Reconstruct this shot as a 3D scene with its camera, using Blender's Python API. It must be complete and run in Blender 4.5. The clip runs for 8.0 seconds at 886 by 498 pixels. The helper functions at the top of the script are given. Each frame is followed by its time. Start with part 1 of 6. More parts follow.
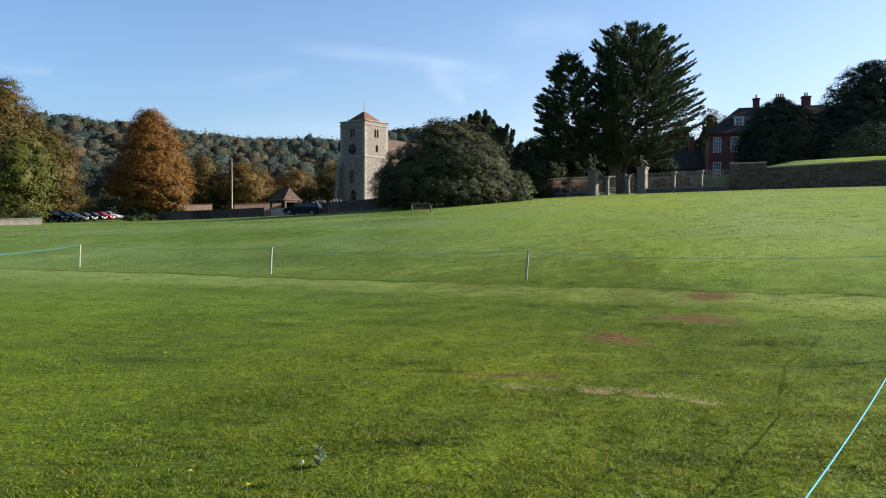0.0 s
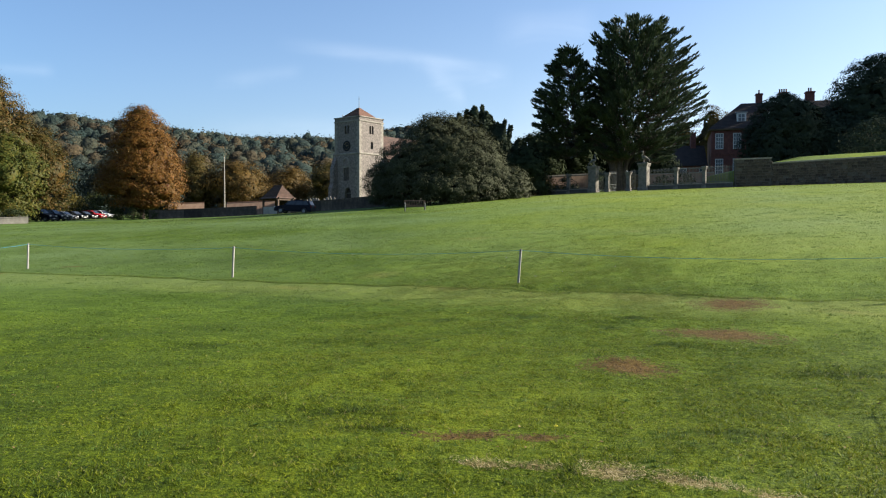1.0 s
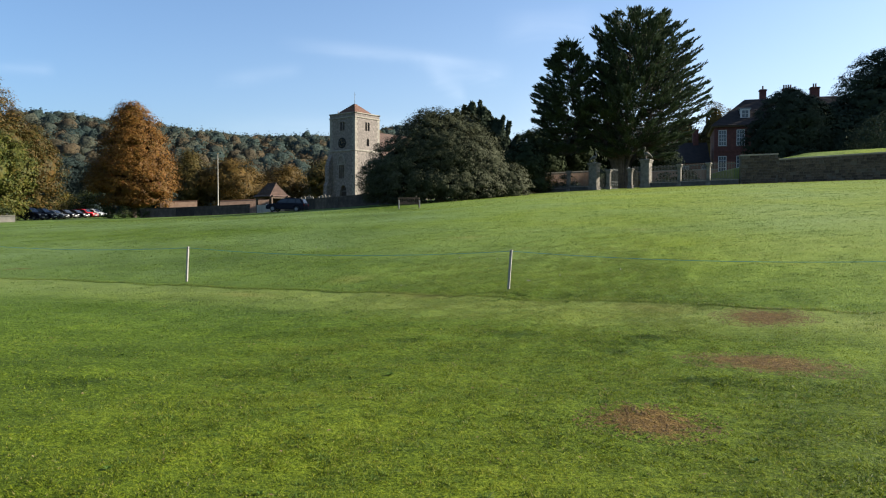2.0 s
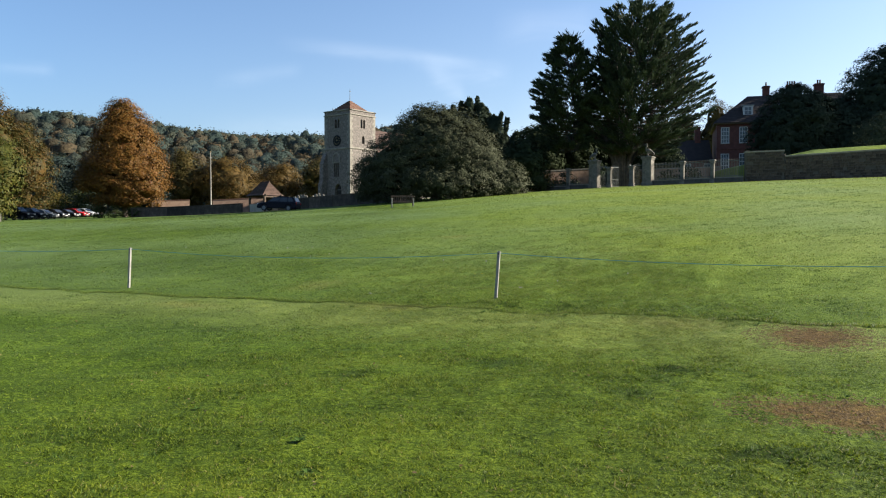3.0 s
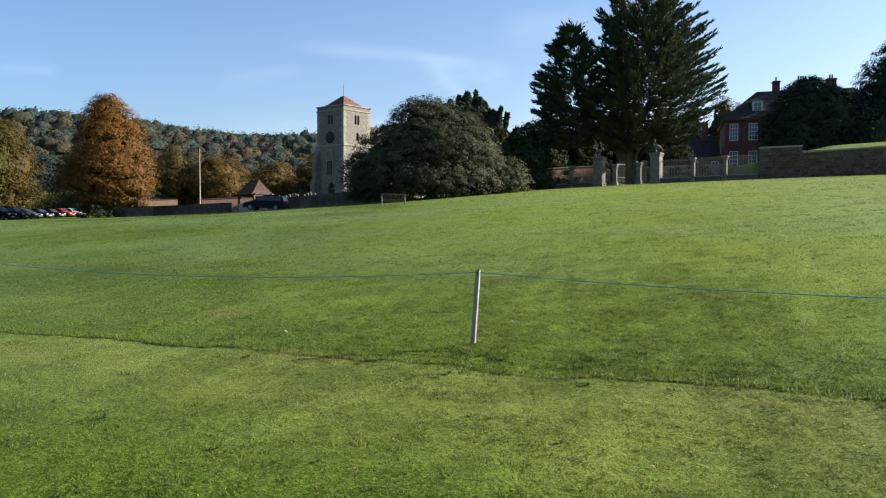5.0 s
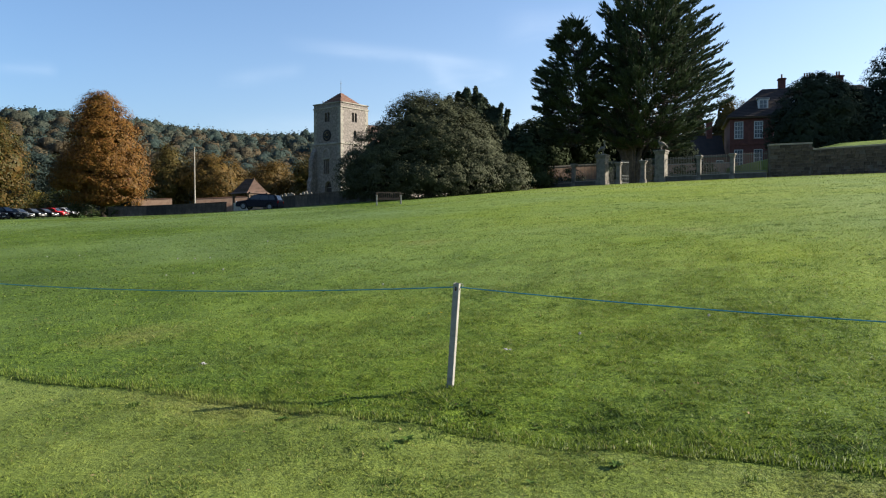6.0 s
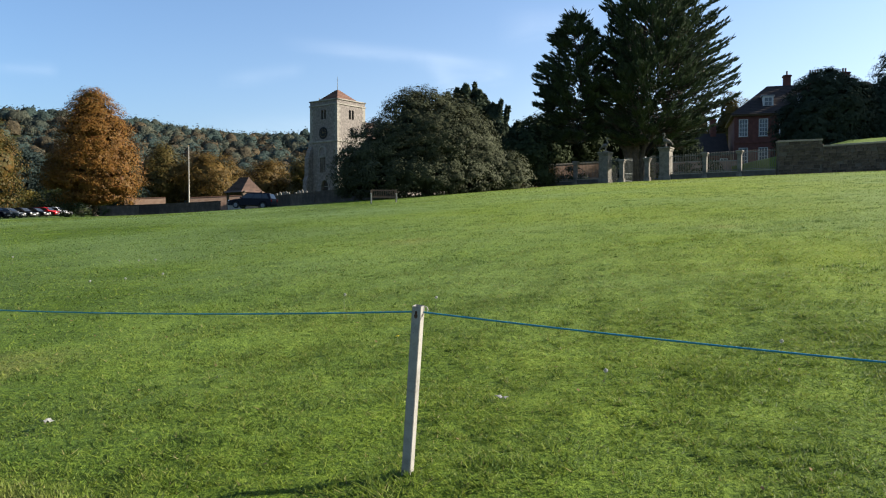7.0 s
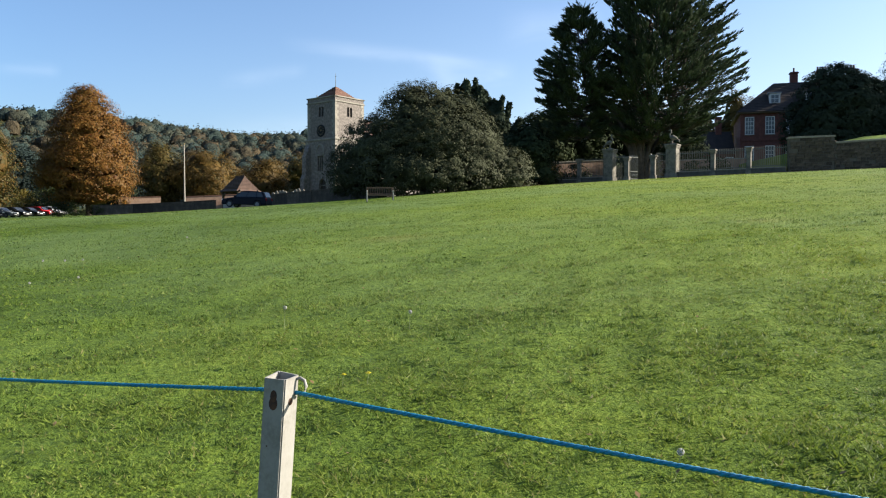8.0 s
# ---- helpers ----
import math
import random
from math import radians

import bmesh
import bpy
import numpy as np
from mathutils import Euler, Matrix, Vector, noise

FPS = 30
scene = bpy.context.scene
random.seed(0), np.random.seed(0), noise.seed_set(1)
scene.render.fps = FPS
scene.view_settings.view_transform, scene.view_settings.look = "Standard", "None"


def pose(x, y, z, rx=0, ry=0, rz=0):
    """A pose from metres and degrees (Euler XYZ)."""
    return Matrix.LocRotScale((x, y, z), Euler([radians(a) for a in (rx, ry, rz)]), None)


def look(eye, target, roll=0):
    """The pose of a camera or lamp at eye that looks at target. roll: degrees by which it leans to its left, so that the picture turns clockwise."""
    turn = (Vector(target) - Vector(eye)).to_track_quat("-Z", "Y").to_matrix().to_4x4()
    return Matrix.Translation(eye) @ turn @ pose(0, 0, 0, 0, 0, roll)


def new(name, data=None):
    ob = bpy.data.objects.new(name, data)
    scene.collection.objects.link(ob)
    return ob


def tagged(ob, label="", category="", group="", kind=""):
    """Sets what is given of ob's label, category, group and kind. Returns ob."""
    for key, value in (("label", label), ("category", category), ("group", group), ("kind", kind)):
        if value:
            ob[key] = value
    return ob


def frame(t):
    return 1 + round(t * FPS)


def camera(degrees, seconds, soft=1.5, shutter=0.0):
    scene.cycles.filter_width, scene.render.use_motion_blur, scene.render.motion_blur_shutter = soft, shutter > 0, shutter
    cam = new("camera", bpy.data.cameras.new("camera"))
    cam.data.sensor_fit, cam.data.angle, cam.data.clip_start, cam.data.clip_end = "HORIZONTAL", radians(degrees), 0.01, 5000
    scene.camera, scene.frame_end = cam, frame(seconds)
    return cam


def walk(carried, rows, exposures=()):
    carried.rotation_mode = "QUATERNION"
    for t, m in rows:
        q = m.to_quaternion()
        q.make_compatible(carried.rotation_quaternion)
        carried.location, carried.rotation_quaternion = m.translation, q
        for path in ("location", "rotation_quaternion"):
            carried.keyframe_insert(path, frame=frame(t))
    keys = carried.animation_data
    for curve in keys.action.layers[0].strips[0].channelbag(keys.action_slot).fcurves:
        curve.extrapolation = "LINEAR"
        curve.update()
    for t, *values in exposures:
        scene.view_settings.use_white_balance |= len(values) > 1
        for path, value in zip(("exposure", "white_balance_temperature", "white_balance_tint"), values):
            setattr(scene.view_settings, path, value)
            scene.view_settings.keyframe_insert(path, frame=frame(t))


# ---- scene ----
cam = camera(59.7, 8.0, soft=1.12)
PATH = [
    (0, (0.131, 0.421, 1.363), (0.126, 2.421, 1.315), 0.2),
    (0.5, (0.36, 1.706, 1.333), (0.354, 3.706, 1.283), 0.2),
    (1, (0.571, 3.003, 1.312), (0.567, 5.002, 1.261), 0.1),
    (1.5, (0.786, 4.244, 1.304), (0.781, 6.243, 1.251), 0.1),
    (3, (1.412, 7.859, 1.251), (1.407, 9.859, 1.196), 0.0),
    (3.5, (1.564, 9.041, 1.262), (1.559, 11.04, 1.206), 0.0),
    (4, (1.704, 10.175, 1.291), (1.697, 12.174, 1.235), 0.0),
    (4.5, (1.83, 11.303, 1.302), (1.822, 13.302, 1.247), -0.0),
    (6, (2.22, 14.665, 1.282), (2.208, 16.664, 1.227), 0.0),
    (6.5, (2.321, 15.75, 1.258), (2.308, 17.749, 1.202), 0.0),
    (7, (2.427, 16.865, 1.227), (2.414, 18.864, 1.172), 0.0),
    (7.5, (2.516, 17.956, 1.188), (2.501, 19.956, 1.133), 0.0),
    (8, (2.592, 19.028, 1.134), (2.575, 21.027, 1.08), -0.0),
]
EXPOSURE = [(0, 1.47), (6, 1.48), (7, 1.51), (8, 1.56)]
walk(cam, [(t, look(eye, target, roll)) for t, eye, target, roll in PATH], EXPOSURE)

# ---- world, sun, exposure ----
SUN_AZ, SUN_EL = 82.0, 25.5   # azimuth from +y towards +x, elevation, degrees
world = bpy.data.worlds.new("sky")
scene.world = world
world.use_nodes = True
wn, wl = world.node_tree.nodes, world.node_tree.links
wn.clear()
sky = wn.new("ShaderNodeTexSky")
sky.sky_type, sky.sun_disc = "NISHITA", False
sky.sun_elevation, sky.sun_rotation = radians(SUN_EL), radians(SUN_AZ)
sky.air_density, sky.dust_density, sky.ozone_density = 1.0, 1.8, 5.0
coords = wn.new("ShaderNodeTexCoord")


def wm(op, a, b=0.0, c=None, clamp=False):
    """One sum of the sky's shading."""
    n = wn.new("ShaderNodeMath")
    n.operation, n.use_clamp = op, clamp
    for socket, v in zip(n.inputs, (a, b) if c is None else (a, b, c)):
        if isinstance(v, (int, float)):
            socket.default_value = v
        else:
            wl.new(v, socket)
    return n.outputs[0]


# thin streaks of high cloud: bearing and height of each end as slopes, half width, strength
STREAKS = [(-0.22, 0.24, 0.05, 0.213, 0.008, 0.06), (-0.05, 0.214, 0.09, 0.2, 0.012, 0.05), (-0.03, 0.216, 0.03, 0.168, 0.016, 0.05), (-0.3, 0.19, -0.18, 0.204, 0.008, 0.04), (0.06, 0.262, 0.2, 0.262, 0.02, 0.05), (-0.6, 0.206, -0.5, 0.205, 0.008, 0.04), (-0.33, 0.126, 0.14, 0.116, 0.016, 0.1), (0.08, 0.13, 0.36, 0.14, 0.045, 0.12)]
parts_of = wn.new("ShaderNodeSeparateXYZ")
wl.new(coords.outputs["Generated"], parts_of.inputs[0])
ahead = wm("MAXIMUM", parts_of.outputs["Y"], 0.02)
bearing, slope_up = wm("DIVIDE", parts_of.outputs["X"], ahead), wm("DIVIDE", parts_of.outputs["Z"], ahead)
wisp = wn.new("ShaderNodeTexNoise")
wisp.inputs["Scale"].default_value, wisp.inputs["Detail"].default_value, wisp.inputs["Distortion"].default_value = 14.0, 7, 0.7
along_wisp = wn.new("ShaderNodeMapping")
along_wisp.inputs["Scale"].default_value = (0.5, 0.5, 1.8)
wl.new(coords.outputs["Generated"], along_wisp.inputs["Vector"])
wl.new(along_wisp.outputs["Vector"], wisp.inputs["Vector"])
fray = wm("SUBTRACT", wisp.outputs["Fac"], 0.5)
veils = 0.0
for u0, v0, u1, v1, wide, much in STREAKS:
    f = wm("DIVIDE", wm("SUBTRACT", bearing, u0), u1 - u0)
    off = wm("SUBTRACT", slope_up, wm("MULTIPLY_ADD", f, v1 - v0, v0))
    off = wm("DIVIDE", wm("MULTIPLY_ADD", fray, wide * 3.0, off), wide)
    across = wm("EXPONENT", wm("MULTIPLY", wm("MULTIPLY", off, off), -1.0))
    ends = wm("MULTIPLY", wm("MULTIPLY", f, 3.0, clamp=True), wm("MULTIPLY", wm("SUBTRACT", 1.0, f), 6.0, clamp=True))
    one = wm("MULTIPLY", wm("MULTIPLY", across, ends), wm("MULTIPLY_ADD", fray, much * 3.2, much, clamp=True))
    veils = wm("ADD", veils, one, clamp=True)
cloud = wn.new("ShaderNodeMixRGB")
cloud.inputs[2].default_value = (7.5, 7.9, 8.4, 1)
back = wn.new("ShaderNodeBackground")
back.inputs["Strength"].default_value = 0.077
out = wn.new("ShaderNodeOutputWorld")
wl.new(veils, cloud.inputs["Fac"])
wl.new(sky.outputs["Color"], cloud.inputs[1])
# pale haze towards the horizon, all the way round
axes = wn.new("ShaderNodeSeparateXYZ")
wl.new(coords.outputs["Generated"], axes.inputs[0])
height_of = wn.new("ShaderNodeMath")
height_of.operation, height_of.use_clamp = "SUBTRACT", True
height_of.inputs[0].default_value = 1.0
wl.new(axes.outputs["Z"], height_of.inputs[1])
power = wn.new("ShaderNodeMath")
power.operation = "POWER"
power.inputs[1].default_value = 7.0
wl.new(height_of.outputs[0], power.inputs[0])
share = wn.new("ShaderNodeMath")
share.operation = "MULTIPLY"
share.inputs[1].default_value = 0.3
wl.new(power.outputs[0], share.inputs[0])
haze = wn.new("ShaderNodeMixRGB")
haze.inputs[2].default_value = (5.3, 6.1, 6.7, 1)
# thicker towards the sun
sunward = wn.new("ShaderNodeVectorMath")
sunward.operation = "DOT_PRODUCT"
sunward.inputs[1].default_value = (math.sin(radians(SUN_AZ)), math.cos(radians(SUN_AZ)), 0)
wl.new(coords.outputs["Generated"], sunward.inputs[0])
veil = wn.new("ShaderNodeMapRange")
veil.inputs["From Min"].default_value, veil.inputs["From Max"].default_value = -0.35, 0.75
veil.inputs["To Min"].default_value, veil.inputs["To Max"].default_value = 0.0, 2.9
wl.new(sunward.outputs["Value"], veil.inputs["Value"])
thick = wn.new("ShaderNodeMath")
thick.operation, thick.use_clamp = "MULTIPLY", True
wl.new(share.outputs[0], thick.inputs[0])
wl.new(veil.outputs[0], thick.inputs[1])
wl.new(thick.outputs[0], haze.inputs["Fac"])
wl.new(cloud.outputs["Color"], haze.inputs[1])
wl.new(haze.outputs["Color"], back.inputs["Color"])
wl.new(back.outputs["Background"], out.inputs["Surface"])

sun_way = Vector((math.sin(radians(SUN_AZ)) * math.cos(radians(SUN_EL)), math.cos(radians(SUN_AZ)) * math.cos(radians(SUN_EL)), math.sin(radians(SUN_EL))))
sun = new("sun", bpy.data.lights.new("sun", "SUN"))
sun.data.energy, sun.data.angle, sun.data.color = 5.0, radians(0.6), (1.0, 0.92, 0.79)
sun.matrix_world = look(sun_way * 300, (0, 0, 0))

# ---- materials ----
def nodes_of(name):
    m = bpy.data.materials.new(name)
    m.use_nodes = True
    nt = m.node_tree
    return m, nt, nt.nodes["Principled BSDF"], nt.nodes["Material Output"]


def noise_node(nt, vec, scale, detail=5, rough=0.6):
    n = nt.nodes.new("ShaderNodeTexNoise")
    n.inputs["Scale"].default_value, n.inputs["Detail"].default_value, n.inputs["Roughness"].default_value = scale, detail, rough
    nt.links.new(vec, n.inputs["Vector"])
    return n.outputs["Fac"]


def ramp_node(nt, fac, stops):
    r = nt.nodes.new("ShaderNodeValToRGB")
    e = r.color_ramp.elements
    e[0].position, e[1].position = stops[0][0], stops[-1][0]
    for p, _ in stops[1:-1]:
        e.new(p)
    for el, (p, c) in zip(e, stops):
        el.position, el.color = p, (*c, 1) if len(c) == 3 else c
    nt.links.new(fac, r.inputs["Fac"])
    return r.outputs["Color"]


def mix_node(nt, fac, a, b, kind="MIX"):
    n = nt.nodes.new("ShaderNodeMixRGB")
    n.blend_type = kind
    for socket, v in zip(n.inputs, (fac, a, b)):
        if isinstance(v, (int, float)):
            socket.default_value = v
        elif isinstance(v, tuple):
            socket.default_value = (*v, 1)
        else:
            nt.links.new(v, socket)
    return n.outputs[0]


def maths(nt, op, a, b=0.0, clamp=False):
    n = nt.nodes.new("ShaderNodeMath")
    n.operation, n.use_clamp = op, clamp
    for socket, v in zip(n.inputs, (a, b)):
        if isinstance(v, (int, float)):
            socket.default_value = v
        else:
            nt.links.new(v, socket)
    return n.outputs[0]


def bump_to(nt, bsdf, height, strength, distance):
    b = nt.nodes.new("ShaderNodeBump")
    b.inputs["Strength"].default_value, b.inputs["Distance"].default_value = strength, distance
    nt.links.new(height, b.inputs["Height"])
    nt.links.new(b.outputs["Normal"], bsdf.inputs["Normal"])


def surface(name, a, b, scale=3.0, rough=0.8, bump=0.3, depth=0.01, metal=0.0, c=None, random=0.0, spec=0.4):
    """Two or three colours mixed by a coarse and a fine noise, with relief."""
    m, nt, bsdf, _ = nodes_of(name)
    pos = nt.nodes.new("ShaderNodeTexCoord").outputs["Object"]
    coarse, fine = noise_node(nt, pos, scale), noise_node(nt, pos, scale * 9, 6, 0.7)
    f = maths(nt, "MULTIPLY", coarse, 0.65)
    f = maths(nt, "ADD", f, maths(nt, "MULTIPLY", fine, 0.35))
    stops = [(0.36, a), (0.64, b)] if c is None else [(0.34, a), (0.5, c), (0.66, b)]
    col = ramp_node(nt, f, stops)
    if random:
        info = nt.nodes.new("ShaderNodeObjectInfo").outputs["Random"]
        shade = maths(nt, "ADD", maths(nt, "MULTIPLY", info, random), 1 - random / 2)
        hsv = nt.nodes.new("ShaderNodeHueSaturation")
        nt.links.new(shade, hsv.inputs["Value"])
        nt.links.new(col, hsv.inputs["Color"])
        col = hsv.outputs["Color"]
    nt.links.new(col, bsdf.inputs["Base Color"])
    nt.links.new(ramp_node(nt, fine, [(0.3, (rough - 0.08,) * 3), (0.7, (min(1, rough + 0.08),) * 3)]), bsdf.inputs["Roughness"])
    bsdf.inputs["Metallic"].default_value = metal
    bsdf.inputs["Specular IOR Level"].default_value = spec
    bump_to(nt, bsdf, fine, bump, depth)
    return m


def foliage(name, colours, glow=0.25, rough=0.55, patch=0.25, spec=0.12, leafy=0.0, upright=0.0):
    """Leaves: each its own tint, drifting from place to place over the crown, some light passing through."""
    m, nt, bsdf, out = nodes_of(name)
    pos = nt.nodes.new("ShaderNodeTexCoord").outputs["Object"]
    island = nt.nodes.new("ShaderNodeNewGeometry").outputs["Random Per Island"]
    drift = noise_node(nt, pos, patch, 3)
    f = maths(nt, "ADD", maths(nt, "MULTIPLY", island, 0.45), maths(nt, "MULTIPLY", maths(nt, "SUBTRACT", drift, 0.22), 1.0), clamp=True)
    n = len(colours)
    col = ramp_node(nt, f, [(0.12 + 0.76 * i / (n - 1), c) for i, c in enumerate(colours)])
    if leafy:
        # leaf masses too far off to be told apart: noise hollows darker and bluer
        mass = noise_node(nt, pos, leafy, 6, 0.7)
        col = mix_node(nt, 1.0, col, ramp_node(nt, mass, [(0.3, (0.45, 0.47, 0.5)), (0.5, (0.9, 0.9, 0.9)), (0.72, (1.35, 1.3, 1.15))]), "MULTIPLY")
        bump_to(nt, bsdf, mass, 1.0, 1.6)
    nt.links.new(col, bsdf.inputs["Base Color"])
    bsdf.inputs["Roughness"].default_value, bsdf.inputs["Specular IOR Level"].default_value = rough, spec
    tr = nt.nodes.new("ShaderNodeBsdfTranslucent")
    nt.links.new(col, tr.inputs["Color"])
    mixed = nt.nodes.new("ShaderNodeMixShader")
    mixed.inputs[0].default_value = glow
    if upright:
        upright_shading(nt, (bsdf,), upright)
    nt.links.new(bsdf.outputs[0], mixed.inputs[1])
    nt.links.new(tr.outputs[0], mixed.inputs[2])
    nt.links.new(mixed.outputs[0], out.inputs["Surface"])
    return m


def upright_shading(nt, shaders, share):
    """Thin blades bend every way along their length: shade them by a normal drawn towards the vertical."""
    own = nt.nodes.new("ShaderNodeNewGeometry").outputs["Normal"]
    small = nt.nodes.new("ShaderNodeVectorMath")
    small.operation = "SCALE"
    small.inputs["Scale"].default_value = 1 - share
    nt.links.new(own, small.inputs[0])
    add = nt.nodes.new("ShaderNodeVectorMath")
    add.operation = "ADD"
    add.inputs[1].default_value = (0, 0, share)
    nt.links.new(small.outputs["Vector"], add.inputs[0])
    unit = nt.nodes.new("ShaderNodeVectorMath")
    unit.operation = "NORMALIZE"
    nt.links.new(add.outputs["Vector"], unit.inputs[0])
    for sh in shaders:
        nt.links.new(unit.outputs["Vector"], sh.inputs["Normal"])


def plain(name, col, rough=0.5, metal=0.0, spec=0.5):
    m, nt, bsdf, _ = nodes_of(name)
    bsdf.inputs["Base Color"].default_value = (*col, 1)
    bsdf.inputs["Roughness"].default_value, bsdf.inputs["Metallic"].default_value = rough, metal
    bsdf.inputs["Specular IOR Level"].default_value = spec
    return m


# bare patches in the turf: x, y, half length, half width, turn in degrees
PATCHES = [(5.75, 16.9, 0.74, 0.95, -22), (4.35, 13.45, 0.85, 0.66, -20), (2.5, 11.05, 0.52, 0.46, -8), (0.72, 8.4, 0.42, 0.2, 0), (1.25, 8.35, 0.2, 0.12, 0)]
STRAW = [(0.8, 7.66, 0.2, 0.08, -20), (1.55, 7.5, 0.2, 0.16, -14), (1.95, 7.3, 0.26, 0.12, -22), (1.12, 7.62, 0.16, 0.07, -15), (2.35, 7.1, 0.2, 0.08, -22)]
# rank grass spots; the first puts a divot's shade into the turf colour
LUSH_AND_SHADE = [(2.4, 19.85, 0.3, 0.14, -20), (3.2, 19.5, 0.5, 0.16, -24), (4.4, 18.9, 0.4, 0.16, -24), (0.0, 5.75, 0.5, 0.26, 5), (1.65, 5.5, 0.62, 0.24, -8), (0.6, 15.1, 0.5, 0.36, 10), (1.95, 15.75, 0.6, 0.42, 8), (-1.75, 17.95, 0.5, 0.5, 0), (3.5, 15.0, 0.5, 0.3, 0), (3.0, 14.2, 0.3, 0.4, 0), (-0.2, 9.2, 0.7, 0.3, 0), (2.6, 8.3, 0.6, 0.25, -12), (-2.4, 12.5, 0.8, 0.4, 10), (3.4, 12.4, 0.45, 0.3, -10), (0.1, 8.5, 0.5, 0.3, 0), (4.6, 10.6, 0.7, 0.35, -15), (-3.6, 9.2, 0.9, 0.4, 0)]
DRY = [(-1.1, 22.9, 0.9, 0.8, 20), (4.4, 18.1, 1.2, 0.5, -22), (0.6, 20.2, 1.4, 0.4, -24), (-3.0, 21.0, 1.2, 0.5, -24), (7.2, 15.6, 1.0, 0.6, -30), (1.7, 31.4, 1.0, 1.1, -10), (7.4, 30.9, 0.7, 0.8, 0)]
WORN = [(-13.2, 26.6, 0.55, 0.25, 0), (-11.6, 28.2, 0.5, 0.2, 0)]


def turf_mask(nt, pos, spots, wobble):
    """1 in the middle of the spots, falling off in ragged edges."""
    total = None
    for x, y, a, b, turn in spots:
        mp = nt.nodes.new("ShaderNodeMapping")
        mp.vector_type = "TEXTURE"
        mp.inputs["Location"].default_value = (x, y, 0)
        mp.inputs["Rotation"].default_value = (0, 0, radians(turn))
        mp.inputs["Scale"].default_value = (a, b, 50)
        nt.links.new(pos, mp.inputs["Vector"])
        ln = nt.nodes.new("ShaderNodeVectorMath")
        ln.operation = "LENGTH"
        nt.links.new(mp.outputs["Vector"], ln.inputs[0])
        v = maths(nt, "SUBTRACT", 1.45, ln.outputs["Value"])
        total = v if total is None else maths(nt, "MAXIMUM", total, v)
    return maths(nt, "SUBTRACT", total, wobble)


def turf(name, blades):
    """Mown grass with dew, dry and lush drifts, painted shade and sun-side light, and bare earth in the worn spots."""
    m, nt, bsdf, out = nodes_of(name)
    pos = nt.nodes.new("ShaderNodeTexCoord").outputs["Object"]
    broad, mid = noise_node(nt, pos, 0.16, 4), noise_node(nt, pos, 0.9, 5, 0.65)
    stretch = nt.nodes.new("ShaderNodeMapping")
    stretch.inputs["Scale"].default_value = (0.35, 1.3, 1)
    nt.links.new(pos, stretch.inputs["Vector"])
    tuft = noise_node(nt, stretch.outputs["Vector"], 3.2, 7, 0.72)
    grain = noise_node(nt, pos, 34, 5, 0.75)
    f = maths(nt, "ADD", maths(nt, "MULTIPLY", broad, 0.36), maths(nt, "MULTIPLY", mid, 0.24))
    f = maths(nt, "ADD", f, maths(nt, "MULTIPLY", maths(nt, "SUBTRACT", tuft, 0.5), 0.3))
    # single tufts, a hand's width across, with darker thatch and painted tuft shading between
    hand = noise_node(nt, pos, 15.0, 4, 0.75)
    f = maths(nt, "ADD", f, maths(nt, "MULTIPLY", maths(nt, "SUBTRACT", hand, 0.5), 0.5))
    if blades:
        island = nt.nodes.new("ShaderNodeNewGeometry").outputs["Random Per Island"]
        f = maths(nt, "ADD", f, maths(nt, "MULTIPLY", maths(nt, "SUBTRACT", island, 0.5), 0.5))
    else:
        f = maths(nt, "ADD", f, maths(nt, "MULTIPLY", maths(nt, "SUBTRACT", grain, 0.5), 0.85))
    f = maths(nt, "ADD", maths(nt, "MULTIPLY", f, 1.3), 0.115)
    ragged = maths(nt, "MULTIPLY", maths(nt, "SUBTRACT", noise_node(nt, pos, 9.0, 8, 0.85), 0.3), 3.2)
    # rank, darker grass in patches, one a divot's painted shade; dry, yellowed grass in others
    rank = ramp_node(nt, turf_mask(nt, pos, LUSH_AND_SHADE, ragged), [(0.0, (0, 0, 0)), (0.8, (1, 1, 1))])
    f = maths(nt, "SUBTRACT", f, maths(nt, "MULTIPLY", rank, 0.24))
    # lusher, darker turf well inside the boundary; dewy turf with painted sun-side brightness upslope
    where = nt.nodes.new("ShaderNodeSeparateXYZ")
    nt.links.new(pos, where.inputs[0])
    inside = maths(nt, "SUBTRACT", maths(nt, "ADD", maths(nt, "MULTIPLY", where.outputs["X"], 0.47), where.outputs["Y"]), 20.6)
    rich = maths(nt, "MULTIPLY", maths(nt, "ADD", inside, 2.4), -0.3, clamp=True)
    east = maths(nt, "MULTIPLY", maths(nt, "SUBTRACT", where.outputs["X"], 0.5), 0.3, clamp=True)
    f = maths(nt, "SUBTRACT", f, maths(nt, "MULTIPLY", rich, maths(nt, "ADD", maths(nt, "MULTIPLY", east, 0.07), -0.02)))
    lush = maths(nt, "MULTIPLY", maths(nt, "SUBTRACT", 9.0, where.outputs["Y"]), 0.2, clamp=True)
    f = maths(nt, "SUBTRACT", f, maths(nt, "MULTIPLY", lush, 0.03))
    # darker towards -x
    west = maths(nt, "MULTIPLY", maths(nt, "SUBTRACT", 3.0, where.outputs["X"]), 0.2, clamp=True)
    f = maths(nt, "SUBTRACT", f, maths(nt, "MULTIPLY", west, 0.09))
    # brighter towards the sun, put into the turf colour beyond the boundary
    sun_side = maths(nt, "MULTIPLY", maths(nt, "ADD", where.outputs["X"], 3.0), 0.06, clamp=True)
